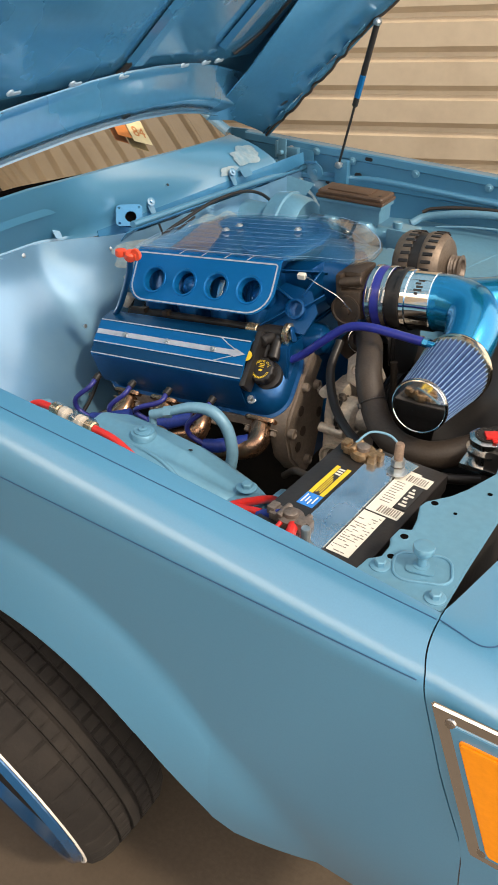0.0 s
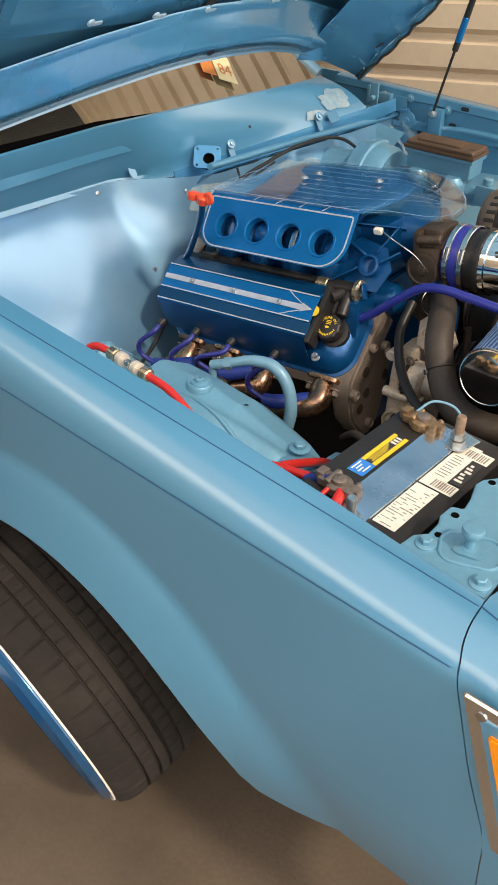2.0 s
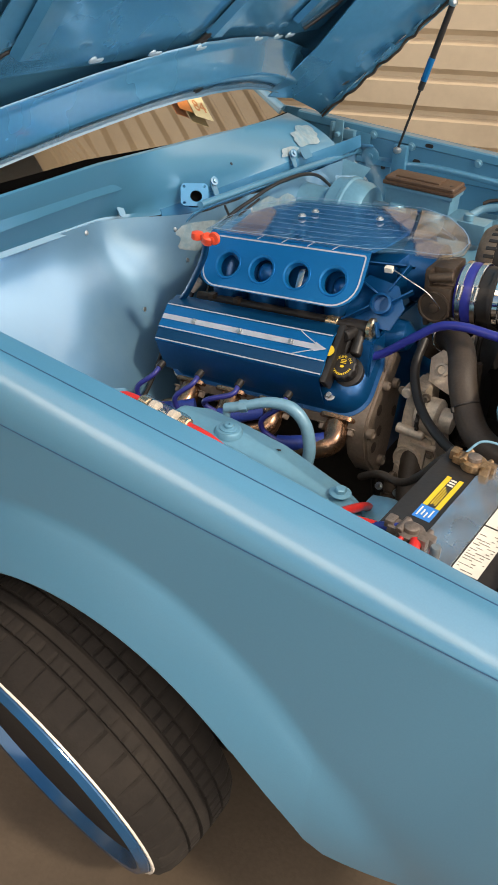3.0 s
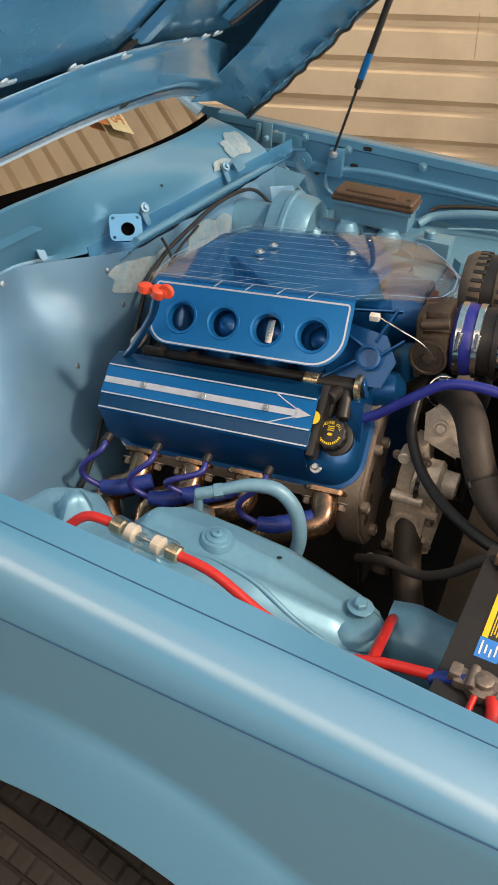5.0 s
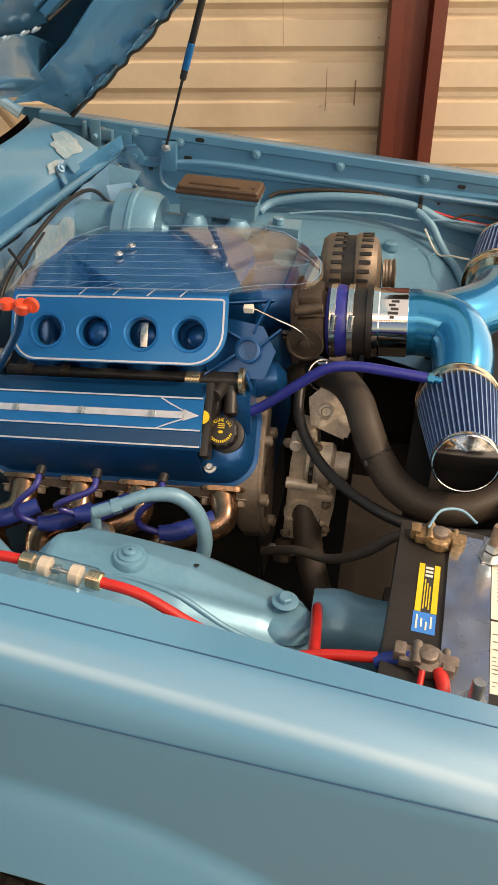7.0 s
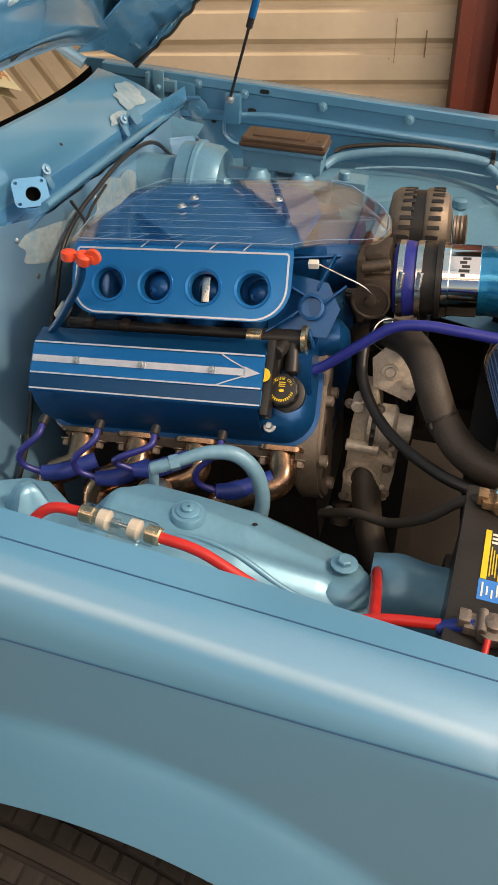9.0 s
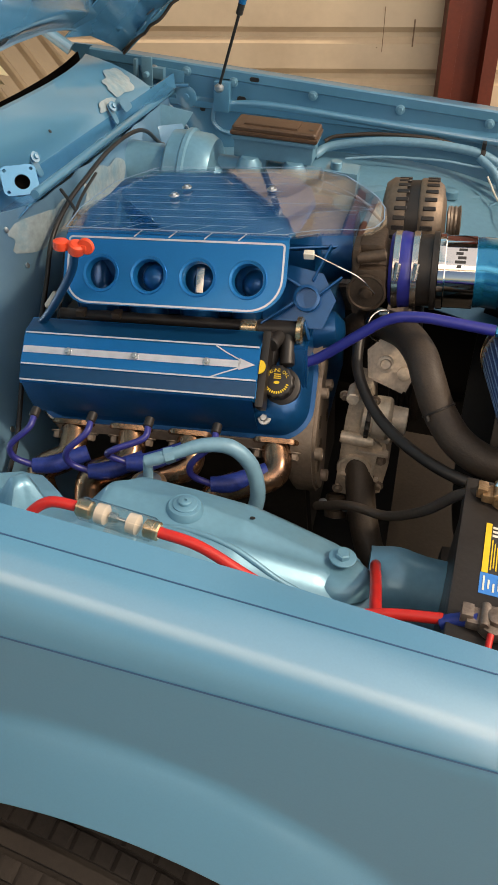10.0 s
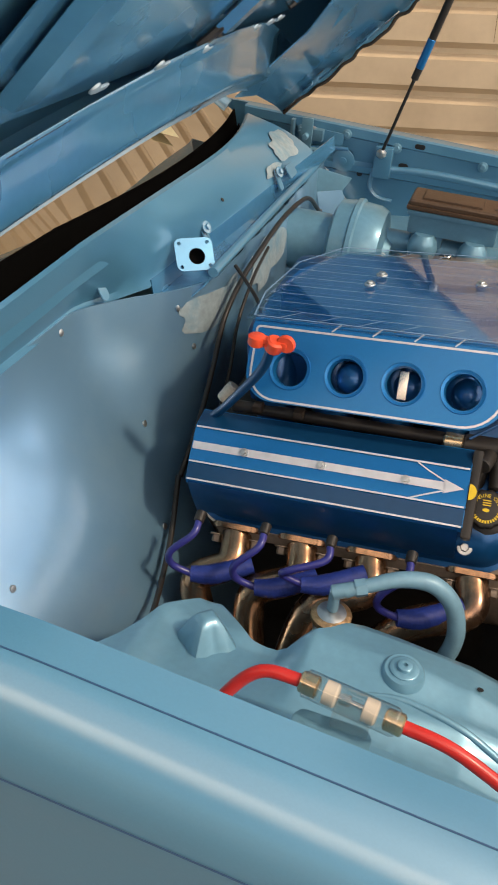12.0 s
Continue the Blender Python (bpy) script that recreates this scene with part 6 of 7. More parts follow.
single("sense_wire", tube([(-0.470, 1.10, 1.082), (-0.455, 1.125, 1.095), (-0.425, 1.14, 1.09), (-0.40, 1.135, 1.075)], 0.0022, 8), HOSEGREY, "thin pale wire on the battery clamp", "wire")

# red power cable with clear fuse holder
cable = thing("power_cable", (-0.9, 0.9, 1.0), "red power cable with a clear inline fuse holder", "cable")
FU0, FU1 = Vector((-0.985, 0.902, 1.090)), Vector((-0.872, 0.888, 1.089))
part("rear_run", tube([(-1.075, 0.86, 1.02), (-1.055, 0.885, 1.06), (-1.025, 0.900, 1.088), FU0 + Vector((0.004, 0, 0))], 0.0072, 14), RED, cable)
part("front_run", tube([FU1 - Vector((0.004, 0, 0)), (-0.82, 0.884, 1.082), (-0.74, 0.874, 1.050), (-0.66, 0.868, 1.031), (-0.585, 0.876, 1.044), (-0.525, 0.876, 1.055)], 0.0072, 14), RED, cable)
part("tape_wrap", tube([(-0.527, 0.873, 1.051), (-0.508, 0.873, 1.062), (-0.488, 0.870, 1.071)], 0.0088, 14), CABLEBLUE, cable, "blue tape over the cable end")
part("branch", tube([(-0.60, 0.87, 1.025), (-0.602, 0.90, 1.02), (-0.604, 0.97, 0.985), (-0.606, 1.06, 0.93), (-0.60, 1.10, 0.88)], 0.008, 14), RED, cable)
part("starter_lead", joined(tube([(-0.455, 0.855, 1.075), (-0.45, 0.83, 1.07), (-0.452, 0.80, 1.05), (-0.455, 0.79, 1.0)], 0.0085, 12), tube([(-0.475, 0.85, 1.075), (-0.478, 0.825, 1.065), (-0.48, 0.80, 1.04)], 0.004, 10)), RED, cable)
fd = (FU1 - FU0).normalized()
part("fuse_body", lathe(FU0 + fd * 0.022, fd, [(0.0105, -0.018), (0.0150, -0.015), (0.0155, 0.080), (0.0135, 0.084), (0.0105, 0.0845)], 28), FUSECLEAR, cable, "clear plastic fuse housing")
for d in (0.0, 0.092):
    part("end_collar", lathe(FU0 + fd * d, fd, [(0.0085, 0), (0.0115, 0.002), (0.0120, 0.019), (0.0095, 0.021)], 20), GOLD, cable, "gold-plated end collar")
for d in (0.027, 0.070):
    part("end_ring", lathe(FU0 + fd * d, fd, [(0.009, 0), (0.0128, 0.001), (0.0132, 0.013), (0.010, 0.015)], 20), CLOUDY, cable, "cloudy plastic ring")
part("fuse_link", joined(rod(FU0 + fd * 0.035, FU0 + fd * 0.078, 0.0028), box(FU0 + fd * 0.05 + Vector((-0.006, -0.004, -0.005)), FU0 + fd * 0.05 + Vector((0.006, 0.004, 0.005)), 0.001)), STEEL, cable)
part("mount_foot", box((-0.945, 0.880, 1.060), (-0.905, 0.905, 1.078), 0.003), FUSECLEAR, cable)
single("cable_bracket", joined(plate(rounded(0.085, 0.040, 0.014, 5), (-0.942, 0.878, 1.047), (1, 0, 0), (0, 1, 0.15), 0.004, 0.001), box((-0.95, 0.855, 1.0), (-0.93, 0.86, 1.048), 0.001), hexbolt((-0.925, 0.880, 1.051), (0, 0, 1), 0.009, 0.008, 1.7)), BAY, "painted bracket under the fuse holder", "bracket")

# brake booster and master cylinder
brake = thing("brake_booster", (-1.2, 2.15, 0.95), "light blue painted brake booster on the firewall", "brake booster")
part("booster_shell", lathe((-1.265, 2.17, 1.02), (1, 0, 0), [(0.09, 0), (0.108, 0.010), (0.112, 0.045), (0.117, 0.048), (0.117, 0.058), (0.111, 0.062), (0.108, 0.10), (0.098, 0.118), (0.05, 0.125), (0.04, 0.14)], 40), BAY, brake)
part("firewall_plate", rod((-1.44, 2.17, 1.02), (-1.255, 2.17, 1.02), 0.07), BAY, brake)
part("check_valve", joined(lathe((-1.14, 2.065, 1.045), (1, -0.2, 0.2), [(0.016, 0), (0.018, 0.006), (0.012, 0.02), (0.010, 0.035)], 18), hexbolt((-1.15, 2.09, 1.06), (0.6, -0.4, 0.7), 0.008, 0.012)), BRASS, brake)
mc = thing("brake_master_cylinder", (-1.0, 2.18, 1.03), "blue-grey brake master cylinder with a brown lid", "master cylinder")
MX0, MX1, MY0, MY1 = -1.105, -0.895, 2.135, 2.232
part("reservoir", joined(box((MX0 + 0.008, MY0 + 0.008, 1.095), (MX1 - 0.008, MY1 - 0.008, 1.152), 0.010), box((MX0 + 0.02, MY0 + 0.016, 1.065), (MX0 + 0.09, MY1 - 0.016, 1.10), 0.01)), BAY, mc)
part("bore", joined(rod((-1.15, 2.185, 1.05), (-0.88, 2.185, 1.05), 0.03), rod((-1.05, 2.165, 1.05), (-1.05, 2.165, 1.10), 0.026), rod((-0.945, 2.165, 1.05), (-0.945, 2.165, 1.10), 0.026)), BAY, mc)
lid = part("lid", joined(box((MX0, MY0, 1.150), (MX1, MY1, 1.160), 0.004), box((MX0 + 0.003, MY0 + 0.003, 1.157), (MX1 - 0.003, MY1 - 0.003, 1.172), 0.010, 3), box((MX0 + 0.03, MY0 + 0.015, 1.168), (MX1 - 0.05, MY1 - 0.02, 1.177), 0.006)), BROWN, mc, "brown plastic reservoir lid")
part("lid_hole", lathe((MX1 - 0.02, MY0 + 0.03, 1.1725), (0, 0, 1), [(0.006, 0), (0.006, 0.0006)], 14), BLACK, lid)
for px in (-1.055, -0.945):
    part("port_bulb", lathe((px, 2.142, 1.040), (0, 0, 1), [(0.014, 0), (0.029, 0.010), (0.034, 0.028), (0.030, 0.046), (0.020, 0.060)], 24), BAY, mc)
part("reservoir_rim", box((MX0 + 0.003, MY0 + 0.003, 1.138), (MX1 - 0.003, MY1 - 0.003, 1.149), 0.004), BAY, mc)
part("brake_line_coil", tube([(-1.0 + 0.012 * math.cos(k * 1.1), 2.13 + 0.012 * math.sin(k * 1.1), 1.03 + 0.0022 * k) for k in range(18)], 0.003, 8, 3), STEEL, mc)
part("outlet_block", joined(box((-0.87, 2.12, 1.045), (-0.79, 2.19, 1.10), 0.006), rod((-0.845, 2.14, 1.10), (-0.845, 2.14, 1.118), 0.014)), BAY, mc)

# opposite inner fender: conduits, studs, holes
far_side = thing("wiring_conduit", (-0.6, 2.5, 1.0), "blue painted wiring conduit along the opposite fender", "conduit")
part("main_conduit", tube([(-0.95, 2.52, 0.99), (-0.909, 2.55, 1.012), (-0.779, 2.555, 1.040), (-0.649, 2.557, 1.050), (-0.55, 2.557, 1.047), (-0.494, 2.555, 1.040), (-0.445, 2.55, 1.022), (-0.40, 2.548, 1.008), (-0.33, 2.55, 1.0), (-0.20, 2.55, 0.990)], 0.0125, 14), HOSEGREY, far_side)
part("branch_conduit", tube([(-0.50, 2.545, 1.035), (-0.455, 2.52, 1.008), (-0.425, 2.49, 0.972), (-0.398, 2.455, 0.945), (-0.368, 2.40, 0.93), (-0.34, 2.33, 0.90)], 0.0115, 14), HOSEGREY, far_side)
part("conduit_clamp", joined(lathe((-0.500, 2.555, 1.040), (1, 0, -0.1), [(0.0150, 0), (0.0160, 0.003), (0.0150, 0.013)], 18), box((-0.499, 2.55, 1.052), (-0.488, 2.572, 1.072), 0.002)), BLACK, far_side)
part("black_conduit", tube([(-0.93, 2.56, 1.02), (-0.897, 2.572, 1.034), (-0.782, 2.578, 1.052), (-0.635, 2.578, 1.058), (-0.519, 2.575, 1.040)], 0.0055, 10), RUBBER, far_side)
part("thin_line", tube([(-0.86, 2.50, 1.0), (-0.75, 2.52, 1.012), (-0.6, 2.53, 1.018), (-0.5, 2.535, 1.012), (-0.40, 2.535, 1.02), (-0.30, 2.54, 1.015)], 0.0035, 8), HOSEGREY, far_side)
part("fine_wire", tube([(-0.40, 2.55, 1.02), (-0.35, 2.56, 1.035), (-0.28, 2.56, 1.03), (-0.2, 2.56, 1.02)], 0.003, 8), RUBBER, far_side)
single("red_wire", tube([(-0.45, 2.552, 1.036), (-0.40, 2.556, 1.024), (-0.32, 2.556, 1.014), (-0.22, 2.556, 1.010)], 0.0035, 8), RED, "thin red wire beside the conduit", "wire")
single("white_wire", tube([(-0.47, 2.50, 1.0), (-0.43, 2.42, 0.965), (-0.39, 2.36, 0.985), (-0.33, 2.31, 1.0), (-0.28, 2.28, 1.02)], 0.003, 8), PAPER, "thin white wire hanging over the inner fender", "wire")
for p in ((-0.86, 2.33, 0.975), (-0.56, 2.42, 0.962)):
    part("far_apron_stud", joined(lathe(p, (0, 0, 1), [(0.022, 0), (0.020, 0.018), (0.014, 0.022)], 18), hexbolt(Vector(p) + Vector((0, 0, 0.02)), (0, 0, 1), 0.008, 0.008)), BAY, car)
part("relay_bracket", joined(moved(box((-0.035, -0.02, 0), (0.035, 0.02, 0.035), 0.006), pose(-0.76, 2.31, 0.965, 0, 0, 40))), BAY, car)
part("far_bracket", joined(box((-0.47, 2.09, 0.90), (-0.40, 2.19, 0.925), 0.004), lathe((-0.50, 2.12, 0.90), (0, 0, 1), [(0.022, 0), (0.02, 0.03), (0.012, 0.034)], 18), box((-0.46, 2.10, 0.925), (-0.38, 2.11, 0.955), 0.002), box((-0.46, 2.16, 0.925), (-0.38, 2.17, 0.955), 0.002)), BAY, car)
for p in ((-0.981, 2.604, 1.128), (-0.735, 2.604, 1.119), (-0.49, 2.604, 1.110), (-1.21, 2.604, 1.139), (-1.348, 2.604, 1.153), (-1.431, 2.604, 1.145), (-1.475, 2.604, 1.146)):
    part("fender_bolt", hexbolt((p[0], 2.598, p[2]), (0, -1, 0), 0.008, 0.006), BAY, far)
for x, z, a, b in ((-1.15, 1.152, 0.014, 0.006), (-1.185, 1.095, 0.013, 0.008), (-0.385, 1.100, 0.012, 0.005), (-1.299, 1.056, 0.008, 0.007), (-1.388, 1.143, 0.007, 0.005), (-0.62, 1.055, 0.004, 0.004), (-0.44, 1.045, 0.004, 0.004)):
    part("panel_slot", plate(rounded(2 * a, 2 * b, min(a, b) * 0.95, 4), (x, 2.5962, z), (1, 0, 0), (0, 0, 1), 0.001, 0), BLACK, far)
part("flange_rib", tube([(-1.25, 2.598, 1.075), (-1.10, 2.594, 1.088), (-0.80, 2.592, 1.078), (-0.40, 2.592, 1.064), (0.0, 2.594, 1.05)], 0.011, 12), PAINT, far)
part("strut_bracket", joined(box((-1.262, 2.570, 1.06), (-1.215, 2.598, 1.142), 0.006), tube([(-1.262, 2.59, 1.08), (-1.265, 2.588, 1.03), (-1.24, 2.586, 1.005), (-1.20, 2.586, 1.0)], 0.006, 8)), PAINT, far)

# gas strut
strut = thing("gas_strut", (-1.243, 2.566, 1.127), "black gas strut that holds the hood open", "gas strut")
S0, S1 = Vector((-1.243, 2.560, 1.130)), Vector((-1.120, 2.515, 1.572))
sd = (S1 - S0)
part("piston_rod", rod(S0, S0 + sd * 0.46, 0.0042), BLACK, strut)
part("cylinder", rod(S0 + sd * 0.44, S1, 0.0095), BLACK, strut)
part("blue_sleeve", rod(S0 + sd * 0.50, S0 + sd * 0.66, 0.0102), BLUEM, strut, "blue label band")
part("ball_joint", lathe(S0 - Vector((0, 0, 0.012)), (0, 0, 1), [(0.006, 0), (0.013, 0.006), (0.013, 0.016), (0.006, 0.022)], 18), ZINC, strut)
part("ball_joint", lathe(S1, (0, 1, 0.2), [(0.006, -0.012), (0.012, -0.006), (0.012, 0.006), (0.006, 0.012)], 18), ZINC, strut)

# hood fittings
for y, s in ((1.49, 0.287), (1.66, 0.287), (1.917, 0.282), (2.10, 0.268), (1.30, 0.287), (2.03, 0.272)):
    part("hood_clip", joined(lathe(hood_p(s + 0.004, y, 0.158), -HN, [(0.010, 0), (0.009, 0.003), (0.005, 0.005)], 14), moved(box((-0.014, -0.005, 0), (0.014, 0.005, 0.004), 0.002), axes(hood_p(s + 0.004, y + 0.014, 0.157), (0, 1, 0), HS))), CLIP, hood, "pale plastic clip")
for y, s, n, r in ((1.70, 0.203, 0.1035, 0.015), (2.475, 0.156, 0.030, 0.019)):
    part("drain_hole", moved(lathe((0, 0, 0), (0, 0, 1), [(r, 0), (r, 0.0012)], 20), axes(hood_p(s, y, n), (0, 1, 0), -HS) @ Matrix.Diagonal((1, 0.6, 1, 1))), BLACK, hood)
for s in (-1, 1):
    hy = CAR_MID + s * 0.86
    part("hood_hinge", joined(box((-1.47, hy - 0.012, 1.115), (-1.40, hy + 0.012, 1.125), 0.003), box((-1.455, hy - 0.003, 1.12), (-1.425, hy + 0.003, 1.20), 0.002), rod((-1.44, hy - 0.02, 1.155), (-1.44, hy + 0.02, 1.155), 0.008)), BAY, car)

# cowl fittings
bar = tube([(-1.352, 1.60, 1.172), (-1.36, 1.80, 1.158), (-1.372, 2.10, 1.137), (-1.384, 2.40, 1.112), (-1.396, 2.63, 1.092)], 0.009, 10)
part("cowl_brace", bar, PAINT, car, "light blue brace bar in front of the cowl")
def bar_at(y):
    return Vector((-1.354 - 0.0275 * (y - 1.61), y, 1.163 - 0.061 * (y - 1.61)))


def pocket_f(y, k):
    a, b = cowl_front(y), bar_at(y)
    return [a + Vector((0.0, 0, -0.006)), a + Vector((0.006, 0, -0.042)), b + Vector((-0.03, 0, -0.040)), b + Vector((-0.006, 0, -0.012))][k]


part("cowl_trough", sheet(pocket_f, np.linspace(1.585, 2.54, 16), range(4), 0.003), HOODP, car, "blue trough below the cowl edge")

for y, d in ((1.473, 0.036), (1.785, 0.014), (2.148, 0.012)):
    a = cowl_front(y) + Vector((0.004, 0, d))
    part("wiper_mount", joined(plate(rounded(0.022, 0.05, 0.008, 4), a + Vector((0.004, 0, -0.012)), (0, 1, 0), (-0.45, 0, 0.89), 0.003, 0.0008), lathe(a + Vector((0.004, 0, 0.006)), (0.8, -0.2, 0.5), [(0.012, 0), (0.012, 0.003), (0.006, 0.004), (0.006, 0.009), (0.003, 0.010)], 16)), PAINT, cowl)
part("cowl_hole", lathe(cowl_f(1.86, 3) + Vector((0.002, 0, 0.0015)), (0.75, 0, 0.66), [(0.004, 0), (0.004, 0.001)], 12), BLACK, cowl)
part("motor_bracket", plate(rounded(0.070, 0.060, 0.012, 4), (-1.41, 1.657, 1.170), (0.8, 0.6, 0), (-0.396, 0.528, 0.75), 0.004, 0, [(0.004, -0.004, 0.015), (-0.026, 0.021, 0.0035), (0.026, 0.021, 0.0035), (-0.026, -0.022, 0.0035), (0.026, -0.022, 0.0035)]), HOODP, car, "bracket plate with one large round hole")
# black plate added behind the bracket, as painted shade in its hole
part("bracket_shade", plate(rounded(0.05, 0.05, 0.02, 4), (-1.418, 1.668, 1.158), (0.8, 0.6, 0), (-0.396, 0.528, 0.75), 0.003, 0), SHADEBLACK, car)
for y, z in ((1.375, 1.125), (1.562, 1.110), (1.20, 1.14), (1.581, 1.03), (1.352, 0.795), (1.70, 1.09), (1.02, 0.93), (1.45, 0.93), (1.86, 1.09)):
    p = fire_f(y, z)
    part("firewall_screw", lathe(p + Vector((0.001, 0, 0)), (1, 0, 0.35), [(0.0065, 0), (0.006, 0.003), (0.003, 0.004)], 14), ZINC, fw)
# windscreen stickers
n0 = (glass_f(1.7, 0.2) - glass_f(1.7, 0.1)).normalized()
gy = (glass_f(1.8, 0.15) - glass_f(1.7, 0.15)).normalized()
SM = axes(glass_f(2.0, 0.115) + Vector((0.006, 0, 0.0095)), gy, n0) @ Matrix.Rotation(radians(-28), 4, "Z")
tag = part("inspection_sticker", moved(box((-0.032, -0.058, 0), (0.032, 0.058, 0.001), 0), SM), YELLOWSTICK, wind, "cream dated windscreen sticker", smooth=False)
part("sticker_figures", words("84", 0.045, SM @ Matrix.Translation((0.002, -0.008, 0.0012)) @ Matrix.Diagonal((1, 1.5, 1, 1))), ORANGESTICK, tag)
part("orange_sticker", moved(box((-0.082, -0.046, 0), (-0.036, 0.046, 0.001), 0), SM), ORANGESTICK, wind, smooth=False)
# radiator cap and neck
rcap = part("cap", joined(lathe((-0.276, 1.208, 1.078), (0, 0, 1), [(0.024, 0), (0.026, 0.004), (0.031, 0.012), (0.031, 0.022), (0.024, 0.025), (0.012, 0.026)], 30, True, 8, 0.03)), STEEL, radiator, "polished cap")
part("filler_neck", joined(lathe((-0.276, 1.208, 1.05), (0, 0, 1), [(0.028, 0), (0.028, 0.022), (0.034, 0.024), (0.034, 0.029)], 26), box((-0.31, 1.175, 1.045), (-0.24, 1.24, 1.055), 0.003)), STEEL, radiator)
part("cap_dial", lathe((-0.276, 1.208, 1.1042), (0, 0, 1), [(0.023, 0), (0.023, 0.0012)], 28), BLACK, rcap, "black printed dial")
for k in range(14):
    g = 2 * math.pi * k / 16 + 0.6
    part("dial_mark", moved(box((-0.0022, -0.0008, 0), (0.0022, 0.0008, 0.0005), 0), axes((-0.276 + 0.019 * math.cos(g), 1.208 + 0.019 * math.sin(g), 1.1054), Vector((-math.sin(g), math.cos(g), 0)), Vector((math.cos(g), math.sin(g), 0)))), PAPER, rcap, smooth=False)
part("red_lever", moved(joined(box((-0.012, -0.012, 0.0), (0.014, 0.010, 0.0055), 0.003), box((-0.002, -0.022, 0.0), (0.006, -0.010, 0.003), 0.001)), Matrix.Translation((-0.270, 1.206, 1.105)) @ Matrix.Rotation(0.5, 4, "Z")), RED, rcap, "red plastic lever")

# stains on the wall, floor crack
for x, z0, z1, w in ((-0.118, 0.95, 1.75, 0.004), (-0.34, 1.0, 1.22, 0.0025), (-0.22, 1.02, 1.12, 0.006), (-0.27, 1.35, 1.5, 0.0025), (-0.15, 1.3, 1.7, 0.003), (-0.52, 1.2, 1.42, 0.002)):
    zs = np.linspace(z0, z1, 9)
    pts = [SHED @ Vector((x + 0.004 * math.sin(7 * z), -0.0042, z)) for z in zs if ((z - GROOVE_Z) % PITCH) > GROOVE + 0.004]
    for a, b in zip(pts, pts[1:]):
        if (b - a).length < 0.09:
            part_ob = single("rust_streak", strip([a, b], w, SHED.to_3x3() @ Vector((0, -1, 0)), 0.0004, 0.0004), STAIN, "brown rust streak down the wall sheet", "stain", group="wall stains", kind="stuff")

# hood: seam sealer, edge seal and small pressings
for y0, y1, w in ((1.19, 1.31, 0.010), (1.33, 1.62, 0.004), (1.74, 2.02, 0.004), (1.02, 1.10, 0.006)):
    pts = [hood_p(hood_rear(y) + 0.137, y, 0.158 - 0.02 * (abs(y - CAR_MID) / 0.86) ** 2) for y in np.linspace(y0, y1, 9)]
    part("seam_gap", strip(pts, w, -HN, 0.0008, 0.0008), BLACK, hood)
# black tubes draw the shade beside the hood's rib and in its grooves
for pts2, w in ((((0.285, 1.662), (0.35, 1.69), (0.435, 1.712), (0.7, 1.77), (1.15, 1.84)), 0.012), (((0.27, 2.20), (0.33, 2.25), (0.40, 2.27), (0.7, 2.29)), 0.009), (((0.313, 1.048), (0.328, 1.065), (0.327, 1.117), (0.384, 1.133)), 0.006)):
    part("panel_shadow_gap", tube([hood_p(s, y, 0.166) for s, y in pts2], w * 0.6, 8, 5), BLACK, hood)
rng = random.Random(5)
seal = [hood_p(0.0 + 0.028 * k, CAR_MID + 0.872 - 0.010 * rng.random(), 0.004 + 0.012 * rng.random()) for k in range(24)]
part("edge_seal", tube(seal, 0.0042, 8, 3), RUBBER, hood, "ragged black rubber seal along the hood edge")
for k in range(9):
    p = hood_p(0.03 + 0.055 * k + 0.02 * rng.random(), CAR_MID + 0.852 - 0.012 * rng.random(), 0.018 + 0.008 * rng.random())
    part("edge_flange", moved(box((-0.012 - 0.012 * rng.random(), -0.010, -0.002), (0.014 + 0.01 * rng.random(), 0.009, 0.002), 0.0015), axes(p, HS + Vector((0, 0.3 * rng.random() - 0.15, 0)), Vector((0, 1, 0.4)))), PAINT if k % 3 else STEEL, hood)
# scattered rust spots on the wall
for k in range(26):
    x, z = -0.9 + 1.6 * rng.random(), 0.9 + 1.3 * rng.random()
    if (z - GROOVE_Z) % PITCH > GROOVE + 0.012 and (z - GROOVE_Z) % PITCH < PITCH - 0.012 and abs(x) > 0.12:
        r = 0.0025 + 0.005 * rng.random() ** 2
        single("rust_spot", moved(lathe((0, 0, 0), (0, -1, 0), [(r, 0), (r * 0.9, 0.0006)], 9), SHED @ Matrix.Translation((x, -0.0035, z))), STAIN, "small brown rust spot on the wall sheet", "stain", group="wall stains", kind="stuff")

# hinge clutter in the corner between the cowl and the opposite fender
hinge = part("hinge_arm", tube([(-1.53, 2.565, 1.105), (-1.48, 2.57, 1.109), (-1.433, 2.572, 1.112), (-1.38, 2.574, 1.118), (-1.335, 2.575, 1.122)], 0.006, 10), HOODP, car, "blue painted hood hinge link")
part("hinge_plate", moved(box((-0.045, -0.002, -0.022), (0.045, 0.002, 0.022), 0.0015), pose(-1.40, 2.590, 1.135, 0, 4, 2)), PAINT, far)
part("hinge_plate", moved(box((-0.022, -0.002, -0.03), (0.022, 0.002, 0.03), 0.0015), pose(-1.46, 2.585, 1.115, 0, 12, 8)), PAINT, far)
part("corner_lug", lathe((-1.347, 2.592, 1.085), (0, -1, 0), [(0.030, 0), (0.030, 0.004), (0.024, 0.006), (0.010, 0.006), (0.010, 0.012), (0.004, 0.013)], 26), PAINT, far)
part("corner_lug", lathe((-1.44, 2.586, 1.150), (0, -1, 0), [(0.014, 0), (0.013, 0.010), (0.006, 0.014)], 18), ZINC, far)
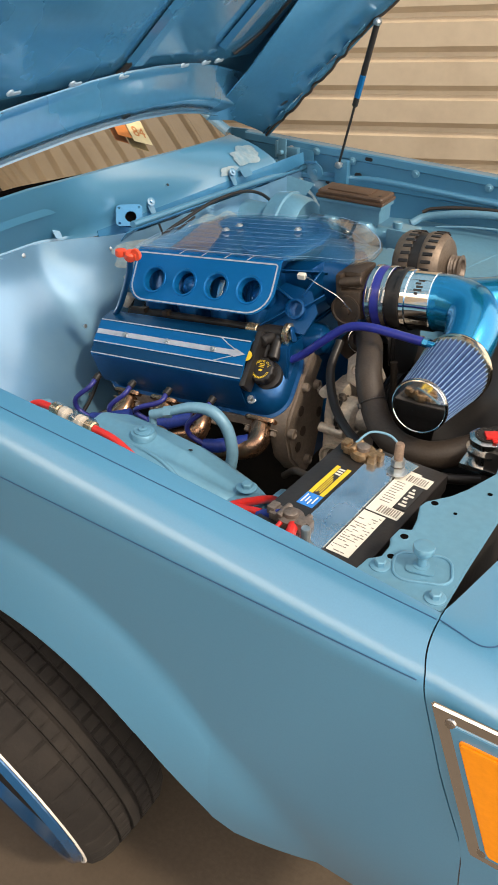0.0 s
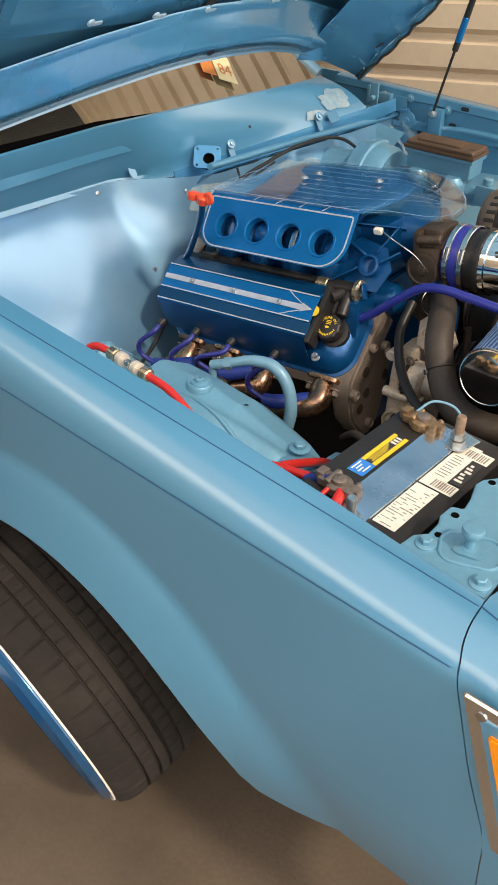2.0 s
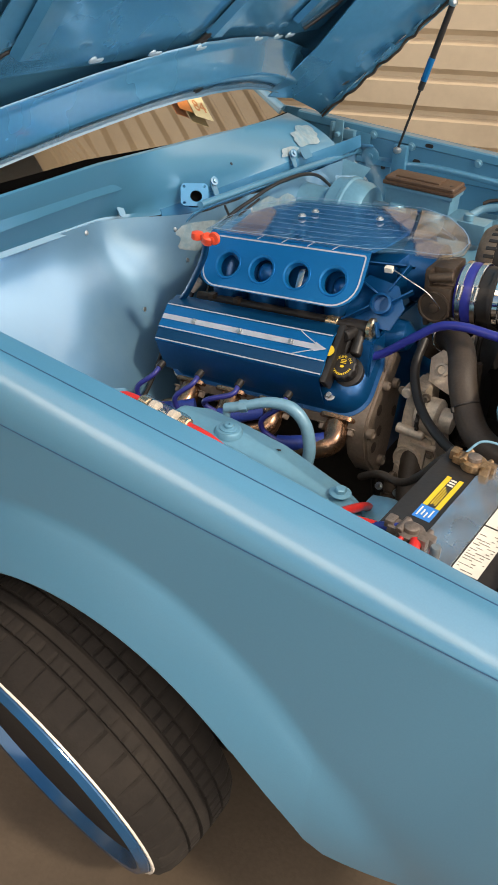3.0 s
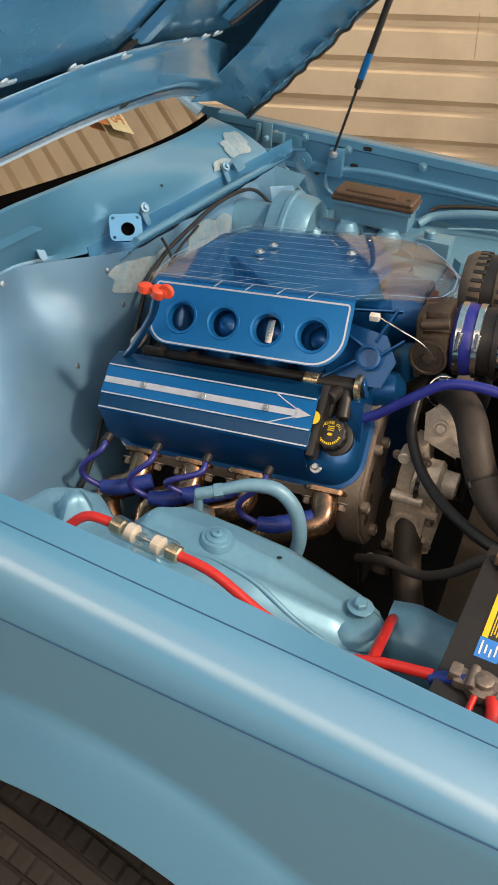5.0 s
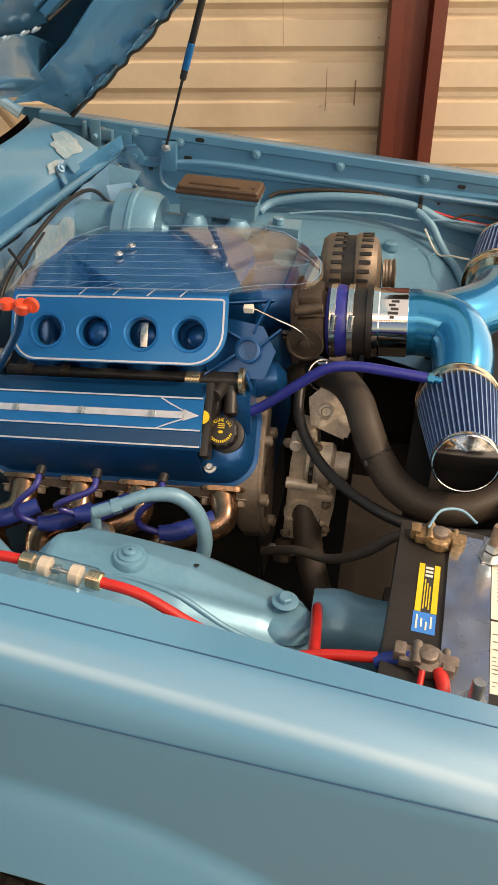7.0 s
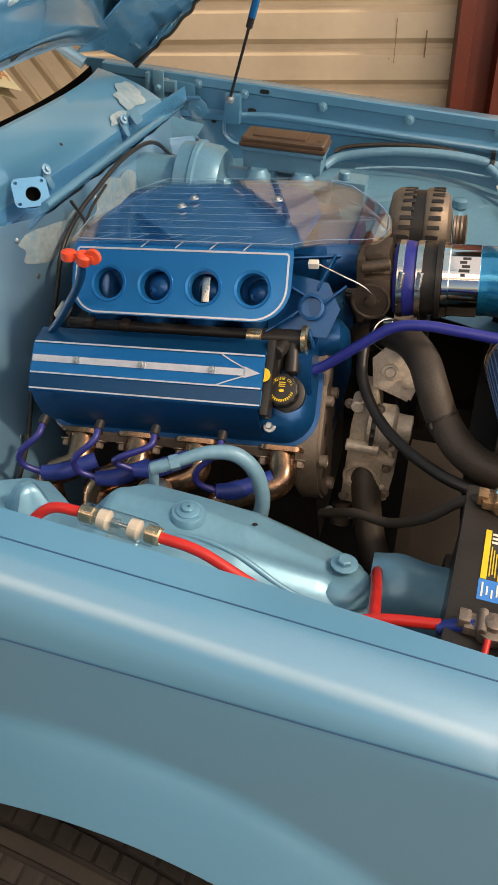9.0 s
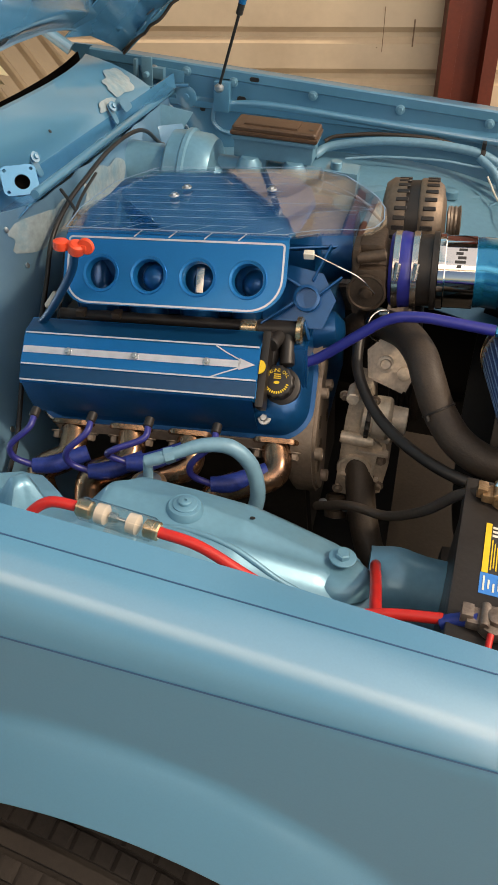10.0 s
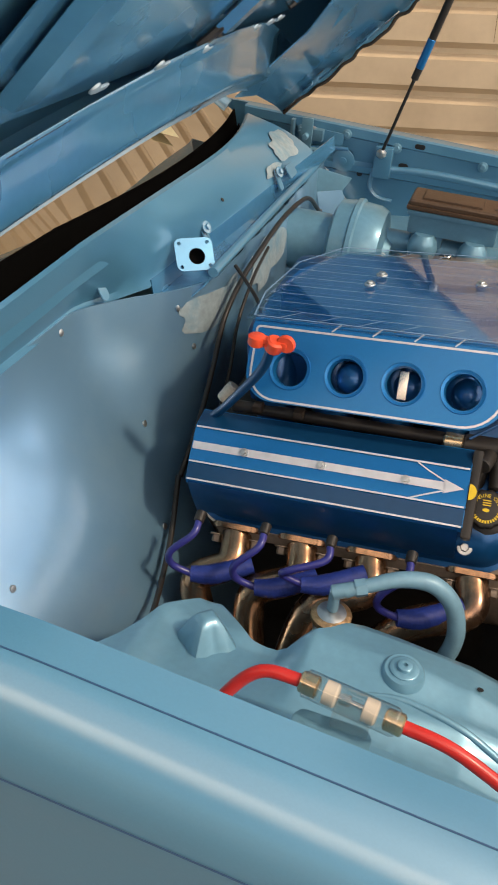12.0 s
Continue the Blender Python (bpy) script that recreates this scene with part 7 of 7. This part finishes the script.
part("corner_stud", rod((-1.463, 2.575, 1.10), (-1.472, 2.575, 1.15), 0.0055), BAY, far)
part("corner_gusset", plate([(0, 0), (0.11, -0.015), (0.085, -0.07), (0.02, -0.09)], (-1.40, 2.46, 1.10), (0.9, 0.35, -0.1), (0.1, 0.2, 1), 0.004, 0.001), BAY, car)
part("corner_gusset", plate([(0, 0), (0.07, 0.01), (0.09, -0.06), (0.01, -0.08)], (-1.36, 2.36, 1.07), (0.8, 0.5, -0.1), (-0.2, 0.2, 1), 0.004, 0.001), FIREWALL, car)
part("filler_bracket", joined(rod(at(0.214, -0.055, -0.015), e(0.222, -0.225, 0.030), 0.013), lathe(at(0.231, 0.006, -0.068), BNV, [(0.034, 0), (0.034, 0.012), (0.026, 0.016)], 24)), BLACK, engine, "black plastic filler base")

# opposite inner fender: pressed ribs and a small plumbing block
for k in range(4):
    x0 = -0.70 + 0.07 * k
    part("pressed_rib", tube([(x0, 2.30 + 0.02 * k, 0.945 - 0.006 * k), (x0 + 0.05, 2.40 + 0.02 * k, 0.966 - 0.008 * k), (x0 + 0.08, 2.47, 0.972 - 0.010 * k)], 0.006, 8), BAY, car)
part("plumbing_block", box((-0.66, 2.02, 0.90), (-0.58, 2.09, 0.975), 0.006), BAY, car)
part("plumbing_line", tube([(-0.85, 2.15, 1.07), (-0.76, 2.12, 1.03), (-0.66, 2.06, 0.98), (-0.55, 2.05, 0.95), (-0.44, 2.10, 0.93)], 0.005, 8), ZINC, car)
# throttle cable and its end
single("throttle_cable", tube([e(0.268, -0.150, 0.150), e(0.31, -0.160, 0.135), e(0.35, -0.152, 0.110), e(0.375, -0.140, 0.075)], 0.0016, 6), STEEL, "thin steel throttle cable to the lever", "cable")
part("rocker_bolt", hexbolt(at(0.245, -0.05, -0.060), BNV, 0.0065, 0.008, 1.6), ZINC, engine)

# bare primer where the paint was rubbed through, and a crumpled gusset in the hinge corner
PRIMER = material("rubbed_grey_primer", (0.31, 0.40, 0.44), 0.45, 0.2, 0.3, 0.2, 30.0, 0.5, 90, second=(0.16, 0.32, 0.42), second_scale=16, second_mix=0.85)


def patch(f, cu, cv, ru, rv, seed, lift):
    """A ragged thin patch on the surface f(u, v)."""
    bm = bmesh.new()
    rings = []
    for j in range(1, 6):
        ring = []
        for k in range(36):
            g = 2 * math.pi * k / 36
            r = j / 5 * (1 + 0.55 * noise.noise(Vector((math.cos(g) * 1.6, math.sin(g) * 1.6, seed))) * (j / 5))
            ring.append(bm.verts.new(f(cu + ru * r * math.cos(g), cv + rv * r * math.sin(g)) + Vector(lift)))
        rings.append(ring)
    mid = bm.verts.new(f(cu, cv) + Vector(lift))
    for k in range(36):
        bm.faces.new((mid, rings[0][k], rings[0][(k + 1) % 36]))
        for p, q in zip(rings, rings[1:]):
            bm.faces.new((p[k], q[k], q[(k + 1) % 36], p[(k + 1) % 36]))
    return indexed(bm)


def cowl_at(y, t):
    return cowl_front(y).lerp(cowl_back(y), t) + Vector((0.010, 0, 0.006)) * math.sin(t * math.pi)


part("primer_patch", patch(cowl_at, 2.27, 0.40, 0.085, 0.26, 3.3, (0.0025, 0, 0.002)), PRIMER, cowl, "rubbed grey primer patch")
part("primer_patch", patch(cowl_at, 2.15, 0.16, 0.05, 0.10, 5.1, (0.0025, 0, 0.002)), PRIMER, cowl, "rubbed grey primer patch")
part("primer_patch", patch(lambda y, z: fire_f(y, z), 1.66, 1.085, 0.115, 0.036, 7.7, (0.005, 0, 0.001)), PRIMER, fw, "rubbed grey primer patch")
part("primer_patch", patch(lambda y, z: fire_f(y, z), 1.95, 1.05, 0.12, 0.05, 9.2, (0.005, 0, 0.001)), PRIMER, fw, "rubbed grey primer patch")
part("hinge_gusset", sheet(lambda u, v: Vector((-1.385 + 0.075 * u + 0.012 * v, 2.545 + 0.035 * v + 0.010 * noise.noise(Vector((u * 5, v * 4, 2))), 1.075 - 0.085 * u - 0.035 * v + 0.008 * noise.noise(Vector((u * 6, v * 6, 6))))), np.linspace(0, 1, 12), np.linspace(0, 1, 6), 0.002), PRIMER, car, "crumpled grey sheet metal gusset")
part("hinge_bracket", box((-1.455, 2.566, 1.130), (-1.408, 2.59, 1.160), 0.004), BAY, car)
part("hinge_tab", box((-1.50, 2.572, 1.120), (-1.49, 2.592, 1.175), 0.003), BAY, car)
part("cowl_tab", joined(plate(rounded(0.05, 0.030, 0.006, 4), cowl_front(2.21) + Vector((0.012, 0, 0.004)), (0, 1, 0), (-0.6, 0, 0.8), 0.003, 0.0008), hexbolt(cowl_front(2.225) + Vector((0.012, 0, 0.008)), (0.8, 0, 0.6), 0.005, 0.004)), PAINT, cowl)
